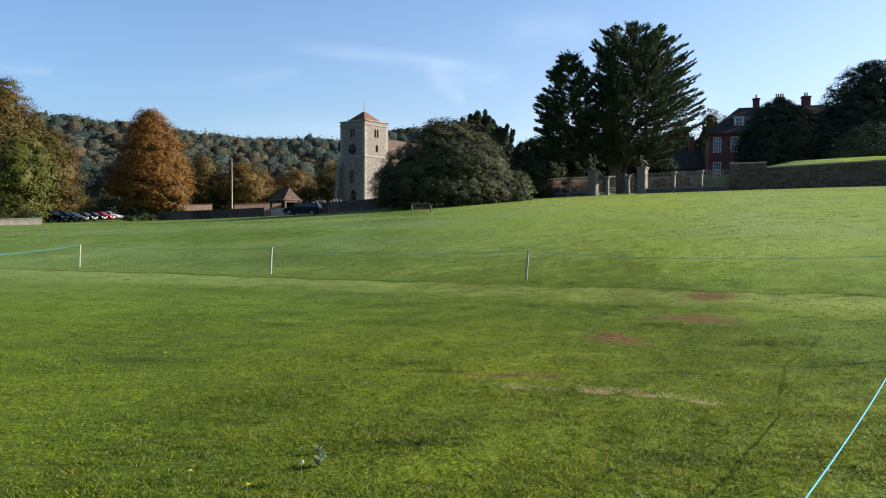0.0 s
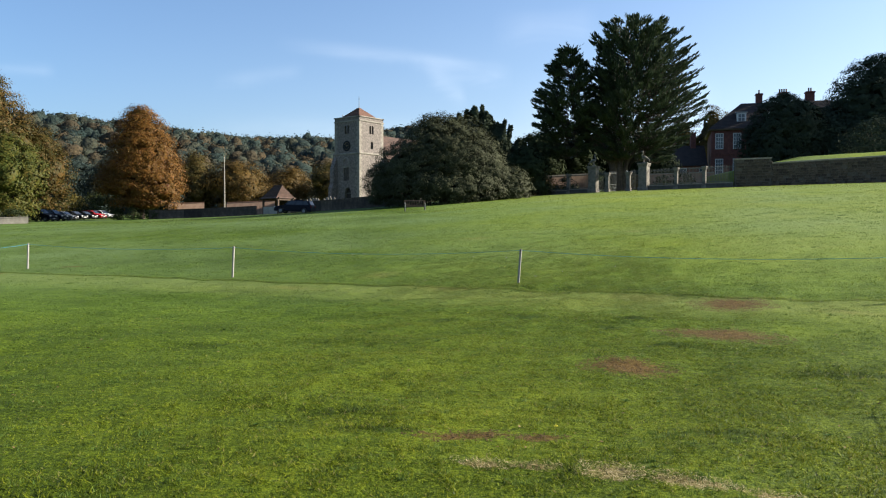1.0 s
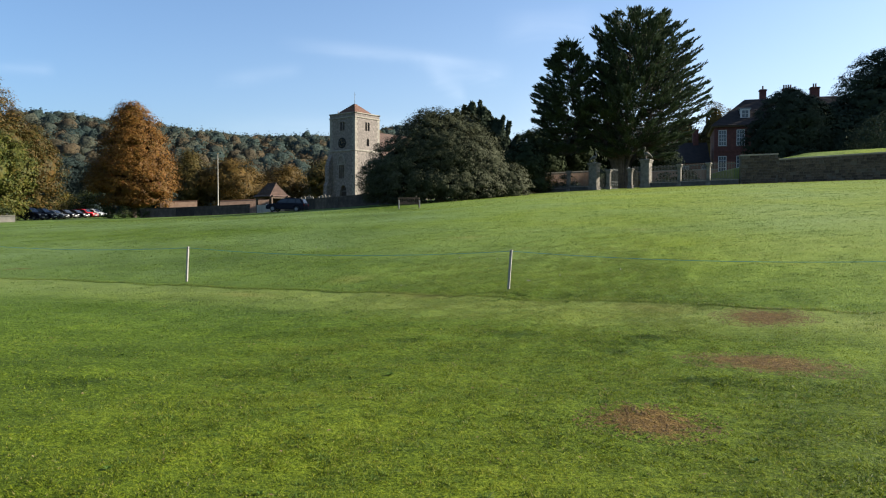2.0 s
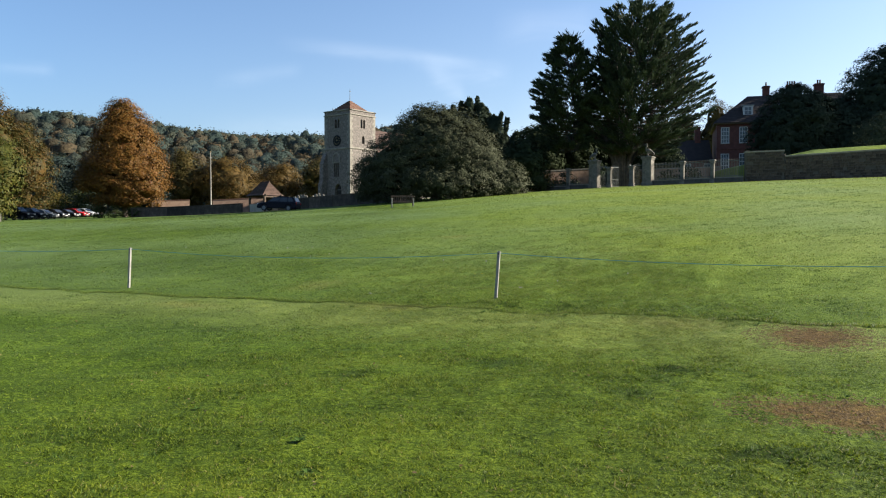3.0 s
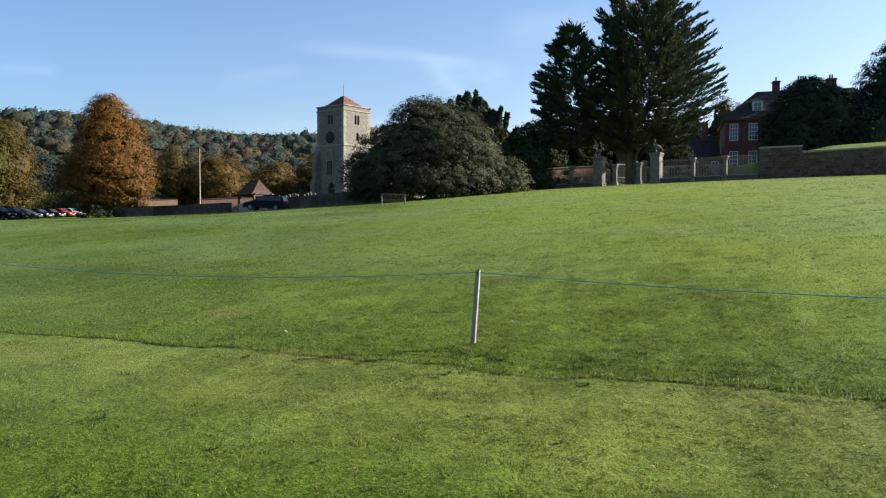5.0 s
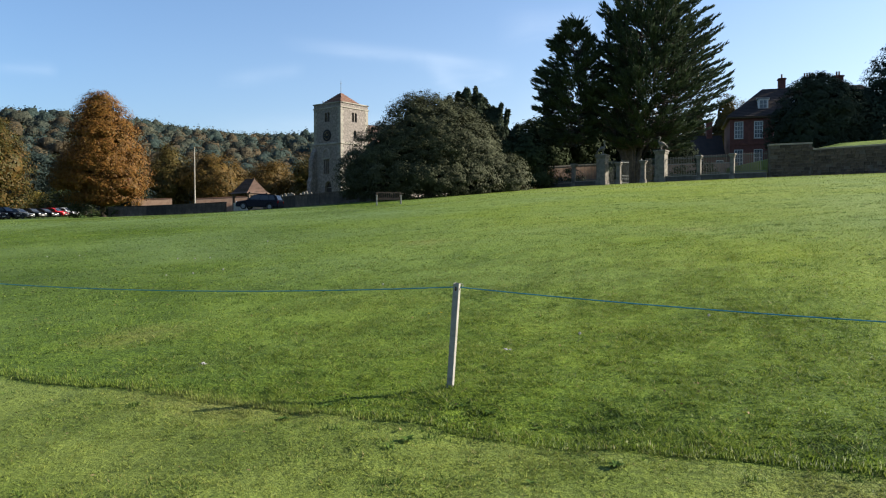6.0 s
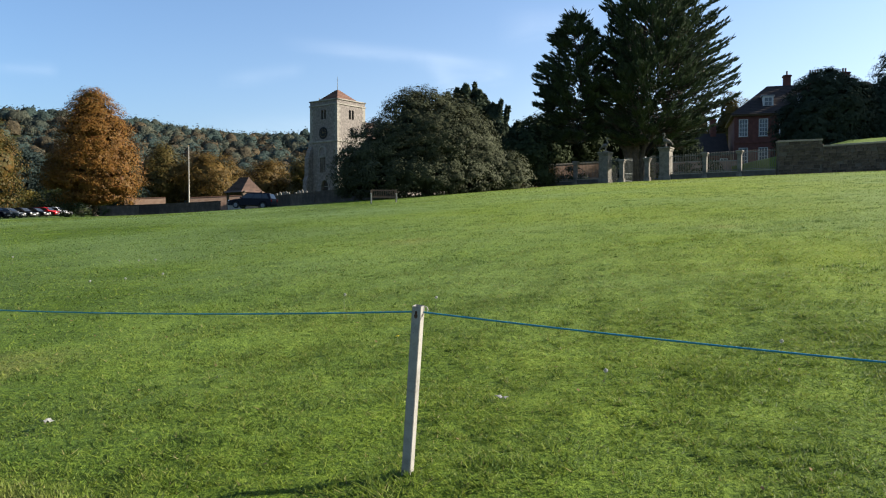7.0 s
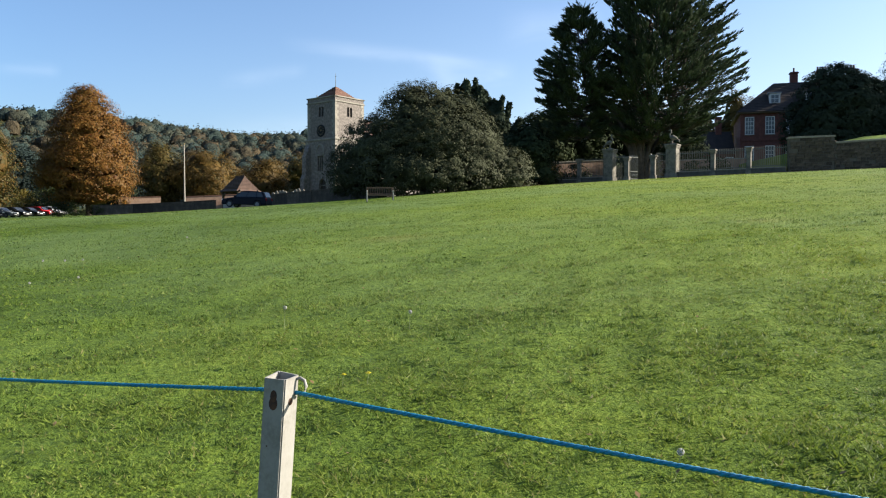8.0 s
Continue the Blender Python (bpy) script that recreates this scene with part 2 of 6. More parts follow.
    sun_side = maths(nt, "MULTIPLY", sun_side, maths(nt, "MULTIPLY", maths(nt, "SUBTRACT", where.outputs["Y"], 19.0), 0.2, clamp=True))
    f = maths(nt, "ADD", f, maths(nt, "MULTIPLY", sun_side, 0.34))
    if not blades:
        f = maths(nt, "SUBTRACT", f, 0.14)
    col = ramp_node(nt, f, [(0.12, (0.022, 0.042, 0.004)), (0.32, (0.054, 0.092, 0.008)), (0.5, (0.106, 0.156, 0.015)), (0.68, (0.15, 0.196, 0.023)), (0.9, (0.188, 0.216, 0.042))])
    # the near outfield is a warmer, yellower green
    warm = maths(nt, "MULTIPLY", maths(nt, "SUBTRACT", 17.0, where.outputs["Y"]), 0.12, clamp=True)
    col = mix_node(nt, warm, col, mix_node(nt, 1.0, col, (1.16, 1.0, 0.62), "MULTIPLY"))
    # the strip mown closest, just inside the boundary, paler and drier
    strip = maths(nt, "MULTIPLY", maths(nt, "MULTIPLY", inside, -9.0, clamp=True), maths(nt, "MULTIPLY", maths(nt, "ADD", inside, 3.6), 0.45, clamp=True))
    strip = maths(nt, "MULTIPLY", strip, ramp_node(nt, mid, [(0.3, (0.5, 0.5, 0.5)), (0.6, (0.9, 0.9, 0.9))]))
    pale = mix_node(nt, 0.5, (0.15, 0.178, 0.052), mix_node(nt, 1.0, col, (1.5, 1.3, 1.6), "MULTIPLY"))
    col = mix_node(nt, strip, col, pale)
    if blades:
        dead = ramp_node(nt, island, [(0.955, (0, 0, 0)), (0.965, (0.75, 0.75, 0.75))])
        col = mix_node(nt, dead, col, (0.21, 0.17, 0.075))
    # dew lying over the slope in drifts, its grey sheen put into the colour
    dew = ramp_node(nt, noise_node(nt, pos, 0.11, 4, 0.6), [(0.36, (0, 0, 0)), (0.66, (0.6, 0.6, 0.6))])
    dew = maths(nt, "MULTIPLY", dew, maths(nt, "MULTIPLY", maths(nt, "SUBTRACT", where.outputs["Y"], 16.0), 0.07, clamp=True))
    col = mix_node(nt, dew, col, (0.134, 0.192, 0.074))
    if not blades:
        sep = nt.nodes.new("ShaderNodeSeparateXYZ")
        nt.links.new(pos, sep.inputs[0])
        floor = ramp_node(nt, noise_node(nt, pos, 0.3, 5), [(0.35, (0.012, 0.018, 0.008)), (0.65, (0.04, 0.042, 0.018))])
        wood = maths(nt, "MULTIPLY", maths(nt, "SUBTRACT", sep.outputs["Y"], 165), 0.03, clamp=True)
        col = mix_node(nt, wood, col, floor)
    parched = ramp_node(nt, turf_mask(nt, pos, DRY, ragged), [(-0.1, (0, 0, 0)), (0.9, (0.55, 0.55, 0.55))])
    col = mix_node(nt, parched, col, (0.17, 0.165, 0.05))
    if not blades:
        earth = ramp_node(nt, noise_node(nt, pos, 14, 6, 0.75), [(0.35, (0.036, 0.022, 0.007)), (0.52, (0.092, 0.056, 0.015)), (0.68, (0.17, 0.112, 0.034))])
        straw = ramp_node(nt, noise_node(nt, pos, 26, 6, 0.8), [(0.35, (0.06, 0.055, 0.016)), (0.5, (0.15, 0.12, 0.042)), (0.68, (0.27, 0.22, 0.1))])
        col = mix_node(nt, ramp_node(nt, turf_mask(nt, pos, STRAW, ragged), [(0.0, (0, 0, 0)), (0.35, (1, 1, 1))]), col, straw)
        col = mix_node(nt, ramp_node(nt, turf_mask(nt, pos, PATCHES + WORN, ragged), [(0.0, (0, 0, 0)), (0.3, (1, 1, 1))]), col, earth)
    nt.links.new(col, bsdf.inputs["Base Color"])
    bsdf.inputs["Roughness"].default_value = 0.75 if not blades else 0.5
    bsdf.inputs["Specular IOR Level"].default_value = 0.06 if not blades else 0.12
    if blades:
        tr = nt.nodes.new("ShaderNodeBsdfTranslucent")
        nt.links.new(col, tr.inputs["Color"])
        mixed = nt.nodes.new("ShaderNodeMixShader")
        mixed.inputs[0].default_value = 0.36
        upright_shading(nt, (bsdf,), 0.45)
        nt.links.new(bsdf.outputs[0], mixed.inputs[1])
        nt.links.new(tr.outputs[0], mixed.inputs[2])
        nt.links.new(mixed.outputs[0], out.inputs["Surface"])
    else:
        h = maths(nt, "ADD", maths(nt, "MULTIPLY", tuft, 0.5), maths(nt, "ADD", maths(nt, "MULTIPLY", grain, 0.2), maths(nt, "MULTIPLY", hand, 0.4)))
        bump_to(nt, bsdf, h, 1.0, 0.1)
    return m


TURF, BLADE = turf("turf", False), turf("grass_blade", True)
STONE = surface("tower_stone", (0.075, 0.066, 0.058), (0.235, 0.205, 0.178), 3.4, 0.9, 0.8, 0.04, c=(0.135, 0.117, 0.102))
DRESSED = surface("dressed_stone", (0.1349, 0.1242, 0.0994), (0.2556, 0.2343, 0.1953), 1.4, 0.85, 0.4, 0.01)
RAGSTONE = surface("rag_stone", (0.03, 0.022, 0.016), (0.1, 0.08, 0.06), 1.6, 0.9, 0.8, 0.03, c=(0.05, 0.038, 0.028), random=0.9)
PIER_STONE = surface("lichened_stone", (0.07, 0.064, 0.052), (0.19, 0.172, 0.142), 2.2, 0.9, 0.6, 0.015)
MORTAR = surface("mortar", (0.05, 0.045, 0.037), (0.1, 0.09, 0.075), 3, 0.95, 0.6, 0.02)
BRICK = surface("red_brick", (0.07, 0.025, 0.02), (0.14, 0.052, 0.04), 1.8, 0.9, 0.5, 0.01, c=(0.1, 0.036, 0.028))
OLD_BRICK = surface("old_brick", (0.16, 0.092, 0.062), (0.28, 0.19, 0.135), 1.2, 0.9, 0.5, 0.01)
TILE = surface("clay_tile", (0.0639, 0.0319, 0.0213), (0.142, 0.071, 0.0461), 1.3, 0.85, 0.6, 0.02, random=0.3)
WORN_TILE = surface("weathered_tile", (0.032, 0.02, 0.015), (0.09, 0.052, 0.038), 2.0, 0.9, 0.6, 0.02, random=0.4)
DARK_TILE = surface("dark_tile", (0.014, 0.011, 0.01), (0.032, 0.023, 0.02), 1.5, 0.85, 0.6, 0.02, random=0.3)
DARK_BARK = surface("cypress_bark", (0.03, 0.024, 0.019), (0.085, 0.066, 0.052), 2.5, 0.95, 0.9, 0.05)
BARK = surface("bark", (0.035, 0.026, 0.02), (0.09, 0.07, 0.052), 2.5, 0.95, 0.9, 0.05)
OAK = surface("weathered_oak", (0.05, 0.033, 0.021), (0.11, 0.075, 0.048), 4, 0.8, 0.5, 0.005)
DARK_OAK = surface("dark_oak", (0.012, 0.009, 0.007), (0.03, 0.022, 0.016), 4, 0.8, 0.5, 0.005)
# wood of the bench ends, with their sunlit paleness put into the colour
LIT_WOOD = surface("sunlit_wood", (0.26, 0.235, 0.19), (0.42, 0.385, 0.32), 6, 0.75, 0.4, 0.003)
PLASTER = surface("limewash", (0.22, 0.2, 0.165), (0.36, 0.33, 0.28), 1.5, 0.9, 0.3, 0.005)
WHITE = surface("white_paint", (0.4, 0.39, 0.37), (0.53, 0.52, 0.5), 6, 0.5, 0.15, 0.002)
POST_PAINT = surface("chipped_white_paint", (0.142, 0.1278, 0.1065), (0.2556, 0.2449, 0.2201), 16, 0.55, 0.25, 0.001, c=(0.2201, 0.2094, 0.186))
RUST = surface("rust", (0.02, 0.012, 0.009), (0.09, 0.04, 0.02), 60, 0.9, 0.4, 0.001)
IRON = surface("painted_iron", (0.1, 0.11, 0.1), (0.2, 0.21, 0.19), 8, 0.6, 0.2, 0.002, metal=0.2)
PALE_IRON = surface("grey_green_iron", (0.05, 0.057, 0.05), (0.12, 0.13, 0.118), 8, 0.6, 0.2, 0.002)
LEAD = surface("lead", (0.16, 0.17, 0.18), (0.26, 0.27, 0.28), 2, 0.6, 0.2, 0.005, metal=0.3)
GLASS = plain("window_glass", (0.008, 0.01, 0.012), 0.12, 0.0, 0.4)
# sky reflection put into the pale base colour of the panes
SKY_PANE = plain("sky_painted_glass", (0.07, 0.08, 0.09), 0.15, 0.0, 0.5)
LOUVRE = surface("dark_louvre", (0.02, 0.018, 0.016), (0.06, 0.055, 0.05), 5, 0.8, 0.2, 0.003)
GILT = plain("gilt", (0.2, 0.15, 0.06), 0.6, 0.3)
CLOCK_BLACK = plain("clock_face", (0.006, 0.007, 0.01), 0.8, 0.0, 0.2)
CAR_GLASS = plain("car_glass", (0.025, 0.028, 0.031), 0.15, 0.0, 0.5)
RUBBER = plain("tyre_rubber", (0.02, 0.02, 0.02), 0.85)
ALLOY = plain("wheel_alloy", (0.16, 0.165, 0.17), 0.5, 0.6)
LAMP_GLASS = plain("lamp_glass", (0.6, 0.6, 0.6), 0.12)
TAIL_RED = plain("tail_lamp", (0.3, 0.012, 0.01), 0.2)
ROPE = surface("blue_rope", (0.002, 0.14, 0.25), (0.006, 0.26, 0.4), 90, 0.5, 0.8, 0.002)
YELLOW = plain("dandelion_yellow", (0.42, 0.38, 0.012), 0.7)
DOWN = plain("seed_down", (0.284, 0.284, 0.2627), 0.9)
STALK = plain("stalk", (0.142, 0.1704, 0.071), 0.7)

MAPLE_LEAF = foliage("amber_leaves", [(0.042, 0.03, 0.008), (0.095, 0.042, 0.009), (0.15, 0.068, 0.012), (0.105, 0.066, 0.014), (0.15, 0.04, 0.012)], 0.22, patch=0.3)
LIME_LEAF = foliage("yellow_green_leaves", [(0.024, 0.04, 0.009), (0.05, 0.064, 0.012), (0.088, 0.085, 0.016), (0.115, 0.082, 0.018)], 0.3, patch=0.16)
BEECH_LEAF = foliage("brown_green_leaves", [(0.026, 0.036, 0.01), (0.05, 0.048, 0.013), (0.09, 0.056, 0.014), (0.11, 0.06, 0.016)], 0.3, patch=0.12)
HOLM_LEAF = foliage("dark_evergreen_leaves", [(0.018, 0.022, 0.01), (0.03, 0.034, 0.015), (0.045, 0.05, 0.024), (0.06, 0.066, 0.034)], 0.08, 0.7, 0.3, 0.1)
LAUREL_LEAF = foliage("laurel_leaves", [(0.016, 0.025, 0.012), (0.028, 0.04, 0.018), (0.048, 0.06, 0.026)], 0.15, 0.8, 0.3, 0.05)
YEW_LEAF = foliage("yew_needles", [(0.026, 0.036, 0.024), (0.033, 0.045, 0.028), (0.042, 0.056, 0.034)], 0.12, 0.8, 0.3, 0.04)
CYPRESS_LEAF = foliage("cypress_sprays", [(0.026, 0.04, 0.026), (0.042, 0.06, 0.034), (0.064, 0.086, 0.044)], 0.2, 0.6, 0.3)
SHRUB_LEAF = foliage("shrub_leaves", [(0.0142, 0.0227, 0.0071), (0.0298, 0.0398, 0.0114), (0.0532, 0.0604, 0.0192)], 0.2, 0.6, 0.5)
GOLD_LEAF = foliage("golden_shrub_leaves", [(0.0639, 0.0604, 0.0128), (0.1136, 0.0923, 0.0177), (0.142, 0.0852, 0.0177)], 0.25, 0.6, 0.5)
# aerial haze put into the far leaf colours: greyed and drawn towards blue
HAZED_GREEN = foliage("hazed_green_leaves", [(0.034, 0.054, 0.05), (0.047, 0.068, 0.06), (0.062, 0.083, 0.07)], 0.3, 0.8, 0.02, 0.05, 0.55)
HAZED_OLIVE = foliage("hazed_olive_leaves", [(0.047, 0.058, 0.048), (0.065, 0.074, 0.056), (0.083, 0.085, 0.06)], 0.3, 0.8, 0.02, 0.05, 0.55)
HAZED_RUST = foliage("hazed_rust_leaves", [(0.052, 0.048, 0.034), (0.072, 0.058, 0.036), (0.09, 0.066, 0.038)], 0.15, 0.8, 0.02, 0.05, 0.55)
GOLD_OAK = foliage("golden_oak_leaves", [(0.04, 0.036, 0.012), (0.085, 0.055, 0.014), (0.125, 0.073, 0.017), (0.06, 0.05, 0.015), (0.12, 0.06, 0.016)], 0.3, patch=0.2)
OAK_LEAF = foliage("gold_olive_leaves", [(0.03, 0.034, 0.011), (0.062, 0.053, 0.015), (0.1, 0.067, 0.018), (0.058, 0.052, 0.015), (0.11, 0.06, 0.016)], 0.3, patch=0.18)

# ---- building tools ----
def link(name, me, material, parent=None, label="", m=None):
    ob = new(name, me)
    if material is not None and not me.materials:
        me.materials.append(material)
    if parent is not None:
        ob.parent = parent
    if m is not None:
        ob.matrix_local = m
    if label:
        ob["label"] = label
    return ob


def part(name, bm, material, parent=None, label="", m=None, smooth=False):
    me = bpy.data.meshes.new(name)
    bmesh.ops.recalc_face_normals(bm, faces=bm.faces)
    if smooth:
        for f in bm.faces:
            f.smooth = True
    bm.to_mesh(me)
    bm.free()
    return link(name, me, material, parent, label, m)


def thing(name, label, category, m, group="", kind=""):
    ob = new(name)
    ob.matrix_world = m
    ob.empty_display_size = 0.2
    return tagged(ob, label, category, group, kind)


def soup(name, verts, faces, smooth=False):
    """A mesh from numpy arrays: verts (n, 3), faces (m, k) with one k."""
    me = bpy.data.meshes.new(name)
    verts, faces = np.asarray(verts, np.float32), np.asarray(faces, np.int32)
    k = faces.shape[1]
    me.vertices.add(len(verts))
    me.vertices.foreach_set("co", verts.ravel())
    me.loops.add(faces.size)
    me.loops.foreach_set("vertex_index", faces.ravel())
    me.polygons.add(len(faces))
    me.polygons.foreach_set("loop_start", np.arange(0, faces.size, k, dtype=np.int32))
    if smooth:
        me.polygons.foreach_set("use_smooth", np.ones(len(faces), bool))
    me.update(calc_edges=True)
    me.validate()
    return me


def box_into(bm, x0, x1, y0, y1, z0, z1, bevel=0.0, m=None):
    r = bmesh.ops.create_cube(bm, size=1.0)
    vs = r["verts"]
    t = Matrix.Translation(((x0 + x1) / 2, (y0 + y1) / 2, (z0 + z1) / 2)) @ Matrix.Diagonal((abs(x1 - x0), abs(y1 - y0), abs(z1 - z0), 1))
    bmesh.ops.transform(bm, matrix=t, verts=vs)
    if bevel:
        es = list({e for v in vs for e in v.link_edges})
        vs = list({v for f in bmesh.ops.bevel(bm, geom=es, offset=bevel, segments=1, affect="EDGES", profile=0.5)["faces"] for v in f.verts} | {v for v in vs if v.is_valid})
    if m is not None:
        bmesh.ops.transform(bm, matrix=m, verts=[v for v in vs if v.is_valid])
    return vs


def box(x0, x1, y0, y1, z0, z1, bevel=0.0):
    bm = bmesh.new()
    box_into(bm, x0, x1, y0, y1, z0, z1, bevel)
    return bm


def prism(points, y0, y1, bevel=0.0):
    """A flat outline of (x, z) points, pushed from y0 to y1."""
    bm = bmesh.new()
    f = bm.faces.new([bm.verts.new((x, y0, z)) for x, z in points])
    r = bmesh.ops.extrude_face_region(bm, geom=[f])
    bmesh.ops.translate(bm, vec=(0, y1 - y0, 0), verts=[v for v in r["geom"] if isinstance(v, bmesh.types.BMVert)])
    if bevel:
        bmesh.ops.bevel(bm, geom=list(bm.edges), offset=bevel, segments=2, affect="EDGES", profile=0.6)
    return bm


def lathe(profile, sides=12):
    """(radius, z) points turned about z."""
    bm = bmesh.new()
    rings = []
    for r, z in profile:
        rings.append([bm.verts.new((r * math.cos(2 * math.pi * i / sides), r * math.sin(2 * math.pi * i / sides), z)) for i in range(sides)])
    for a, b in zip(rings, rings[1:]):
        for i in range(sides):
            j = (i + 1) % sides
            bm.faces.new((a[i], a[j], b[j], b[i]))
    bm.faces.new(rings[0])
    bm.faces.new(rings[-1])
    return bm


def tube_arrays(points, radii, sides=7):
    """Verts and quads of a tapering tube along points."""
    pts = np.asarray(points, float)
    n = len(pts)
    along = np.gradient(pts, axis=0)
    along /= np.linalg.norm(along, axis=1, keepdims=True) + 1e-9
    ref = np.where(np.abs(along[:, 2:3]) > 0.9, [[1.0, 0, 0]], [[0, 0, 1.0]])
    u = np.cross(along, ref)
    u /= np.linalg.norm(u, axis=1, keepdims=True) + 1e-9
    v = np.cross(along, u)
    ang = np.linspace(0, 2 * np.pi, sides, endpoint=False)
    ring = pts[:, None, :] + np.asarray(radii, float)[:, None, None] * (np.cos(ang)[None, :, None] * u[:, None, :] + np.sin(ang)[None, :, None] * v[:, None, :])
    verts = ring.reshape(-1, 3)
    faces = [(i * sides + j, i * sides + (j + 1) % sides, (i + 1) * sides + (j + 1) % sides, (i + 1) * sides + j) for i in range(n - 1) for j in range(sides)]
    return verts, np.array(faces)


def tubes(name, runs, sides=7):
    """One mesh of several tapering tubes: runs of (points, radii)."""
    vs, fs, k = [], [], 0
    for points, radii in runs:
        v, f = tube_arrays(points, radii, sides)
        vs.append(v)
        fs.append(f + k)
        k += len(v)
    return soup(name, np.concatenate(vs), np.concatenate(fs), True)


def arch(cx, z0, w, h, n=5, pointed=True):
    """Outline of an opening with an arched head."""
    pts = [(cx - w / 2, z0), (cx + w / 2, z0)]
    rise = w * (0.8 if pointed else 0.5)
    spring = z0 + h - rise
    for i in range(n + 1):
        a = i / n * math.pi / 2
        pts.append((cx + w / 2 * math.cos(a), spring + rise * math.sin(a) ** (1.0 if not pointed else 0.85)))
    for i in range(n - 1, -1, -1):
        a = i / n * math.pi / 2
        pts.append((cx - w / 2 * math.cos(a), spring + rise * math.sin(a) ** (1.0 if not pointed else 0.85)))
    return pts


def rect(cx, z0, w, h):
    return [(cx - w / 2, z0), (cx + w / 2, z0), (cx + w / 2, z0 + h), (cx - w / 2, z0 + h)]


def pierced(outline, holes, y0, y1):
    """A wall panel in the xz plane with openings through it, from y0 to y1."""
    bm = bmesh.new()
    edges = []
    for loop in (outline, *holes):
        vs = [bm.verts.new((x, y0, z)) for x, z in loop]
        edges += [bm.edges.new((vs[i], vs[(i + 1) % len(vs)])) for i in range(len(vs))]
    bmesh.ops.triangle_fill(bm, use_beauty=True, use_dissolve=False, edges=edges)
    r = bmesh.ops.extrude_face_region(bm, geom=list(bm.faces))
    bmesh.ops.translate(bm, vec=(0, y1 - y0, 0), verts=[v for v in r["geom"] if isinstance(v, bmesh.types.BMVert)])
    return bm


# ---- the lie of the land ----
def smooth(a, b, v):
    t = np.clip((v - a) / (b - a), 0, 1)
    return t * t * (3 - 2 * t)


def lie(x, y):
    """Height of the ground: a level outfield, a long rise to the walls, then wooded hills."""
    x, y = np.asarray(x, float), np.asarray(y, float)
    s = (y + 0.47 * x - 20.6) * 0.9
    u = np.logaddexp(0, np.clip(s, -400, 400) / 1.5) * 1.5
    v = 1 - np.exp(-u / 50)
    w = 30 * np.tanh(x / 30)
    z = -0.129 + 0.00169 * w * (1 - v) + 3.412 * v - 2.1 * v * v + w * v * (0.0862 - 0.0117 * v) + 0.0483 * np.minimum(u, 130) - 0.000555 * w * w * v
    z = z - 0.27 * np.exp(-((x + 2) / 9) ** 2 - ((y - 66) / 11) ** 2)
    ridge = 67 + 2 * smooth(-60, -330, x) + 8 * np.sin(x / 57 + 1) + 4 * np.sin(x / 21 + 2) + 8 * np.exp(-((x + 195) / 60) ** 2) + 5 * np.exp(-((x + 100) / 45) ** 2) - 30 * smooth(-45, 70, x)
    ridge = ridge * np.interp(x, (-330, -293, -257, -211, -174, -143, -121, -103, -60), (0.99, 0.98, 0.945, 1.04, 0.965, 0.915, 0.9, 0.965, 0.97))
    hill = ridge * smooth(190, 640, y + 0.03 * np.abs(x) + 18 * np.sin(x / 71))
    side = 9 * smooth(-95, -330, x) * smooth(60, 300, y)
    return z + hill + side * (1 - smooth(250, 600, y))


def at_ground(x, y, sink=0.0):
    return float(lie(x, y)) - sink


def axis(parts):
    out = []
    for a, b, step in parts:
        out += list(np.arange(a, b, step))
    return np.array(out + [parts[-1][1]])


xs = axis([(-3000, -800, 220), (-800, -400, 40), (-400, -100, 12), (-100, -30, 3), (-30, -8, 0.8), (-8, 12, 0.125), (12, 40, 0.8), (40, 100, 3), (100, 400, 15), (400, 800, 50), (800, 3000, 220)])
ys = axis([(-1500, -300, 150), (-300, -30, 30), (-30, 2, 2), (2, 30, 0.125), (30, 60, 0.8), (60, 160, 2.5), (160, 700, 15), (700, 1200, 60), (1200, 3000, 300)])
gx, gy = np.meshgrid(xs, ys)
gz = lie(gx, gy)
near = np.exp(-((gx - 2) / 12) ** 4 - ((gy - 16) / 18) ** 4)
lump = np.zeros_like(gx)
rng = np.random.default_rng(3)
for wave in (0.35, 0.6, 1.1, 2.0, 3.7):
    for _ in range(5):
        a, ph = rng.uniform(0, 2 * np.pi, 2)
        lump += wave ** 0.62 * 0.0046 * np.sin((gx * np.cos(a) + gy * np.sin(a)) * 2 * np.pi / wave / rng.uniform(0.8, 1.3) + ph)
edge = (gy + 0.47 * gx - 20.55 + 0.02 * np.sin(gx * 1.1) + 0.012 * np.sin(gx * 4.1 + 1)) * 0.9
ridge_edge = 0.009 * smooth(-0.08, 0.12, edge) * np.exp(-np.clip(edge, 0, None) / 1.2) - 0.003 * np.exp(-((edge + 0.05) / 0.09) ** 2)
gz = gz + (lump + ridge_edge) * near
GROUND_X, GROUND_Y, GROUND_Z = xs, ys, gz


def turf_height(x, y):
    """Height of the finished ground sheet, lumps and all, between its corners."""
    i = np.clip(np.searchsorted(GROUND_X, x) - 1, 0, len(GROUND_X) - 2)
    j = np.clip(np.searchsorted(GROUND_Y, y) - 1, 0, len(GROUND_Y) - 2)
    fx = (x - GROUND_X[i]) / (GROUND_X[i + 1] - GROUND_X[i])
    fy = (y - GROUND_Y[j]) / (GROUND_Y[j + 1] - GROUND_Y[j])
    z = GROUND_Z
    return z[j, i] * (1 - fx) * (1 - fy) + z[j, i + 1] * fx * (1 - fy) + z[j + 1, i] * (1 - fx) * fy + z[j + 1, i + 1] * fx * fy


nx, ny = len(xs), len(ys)
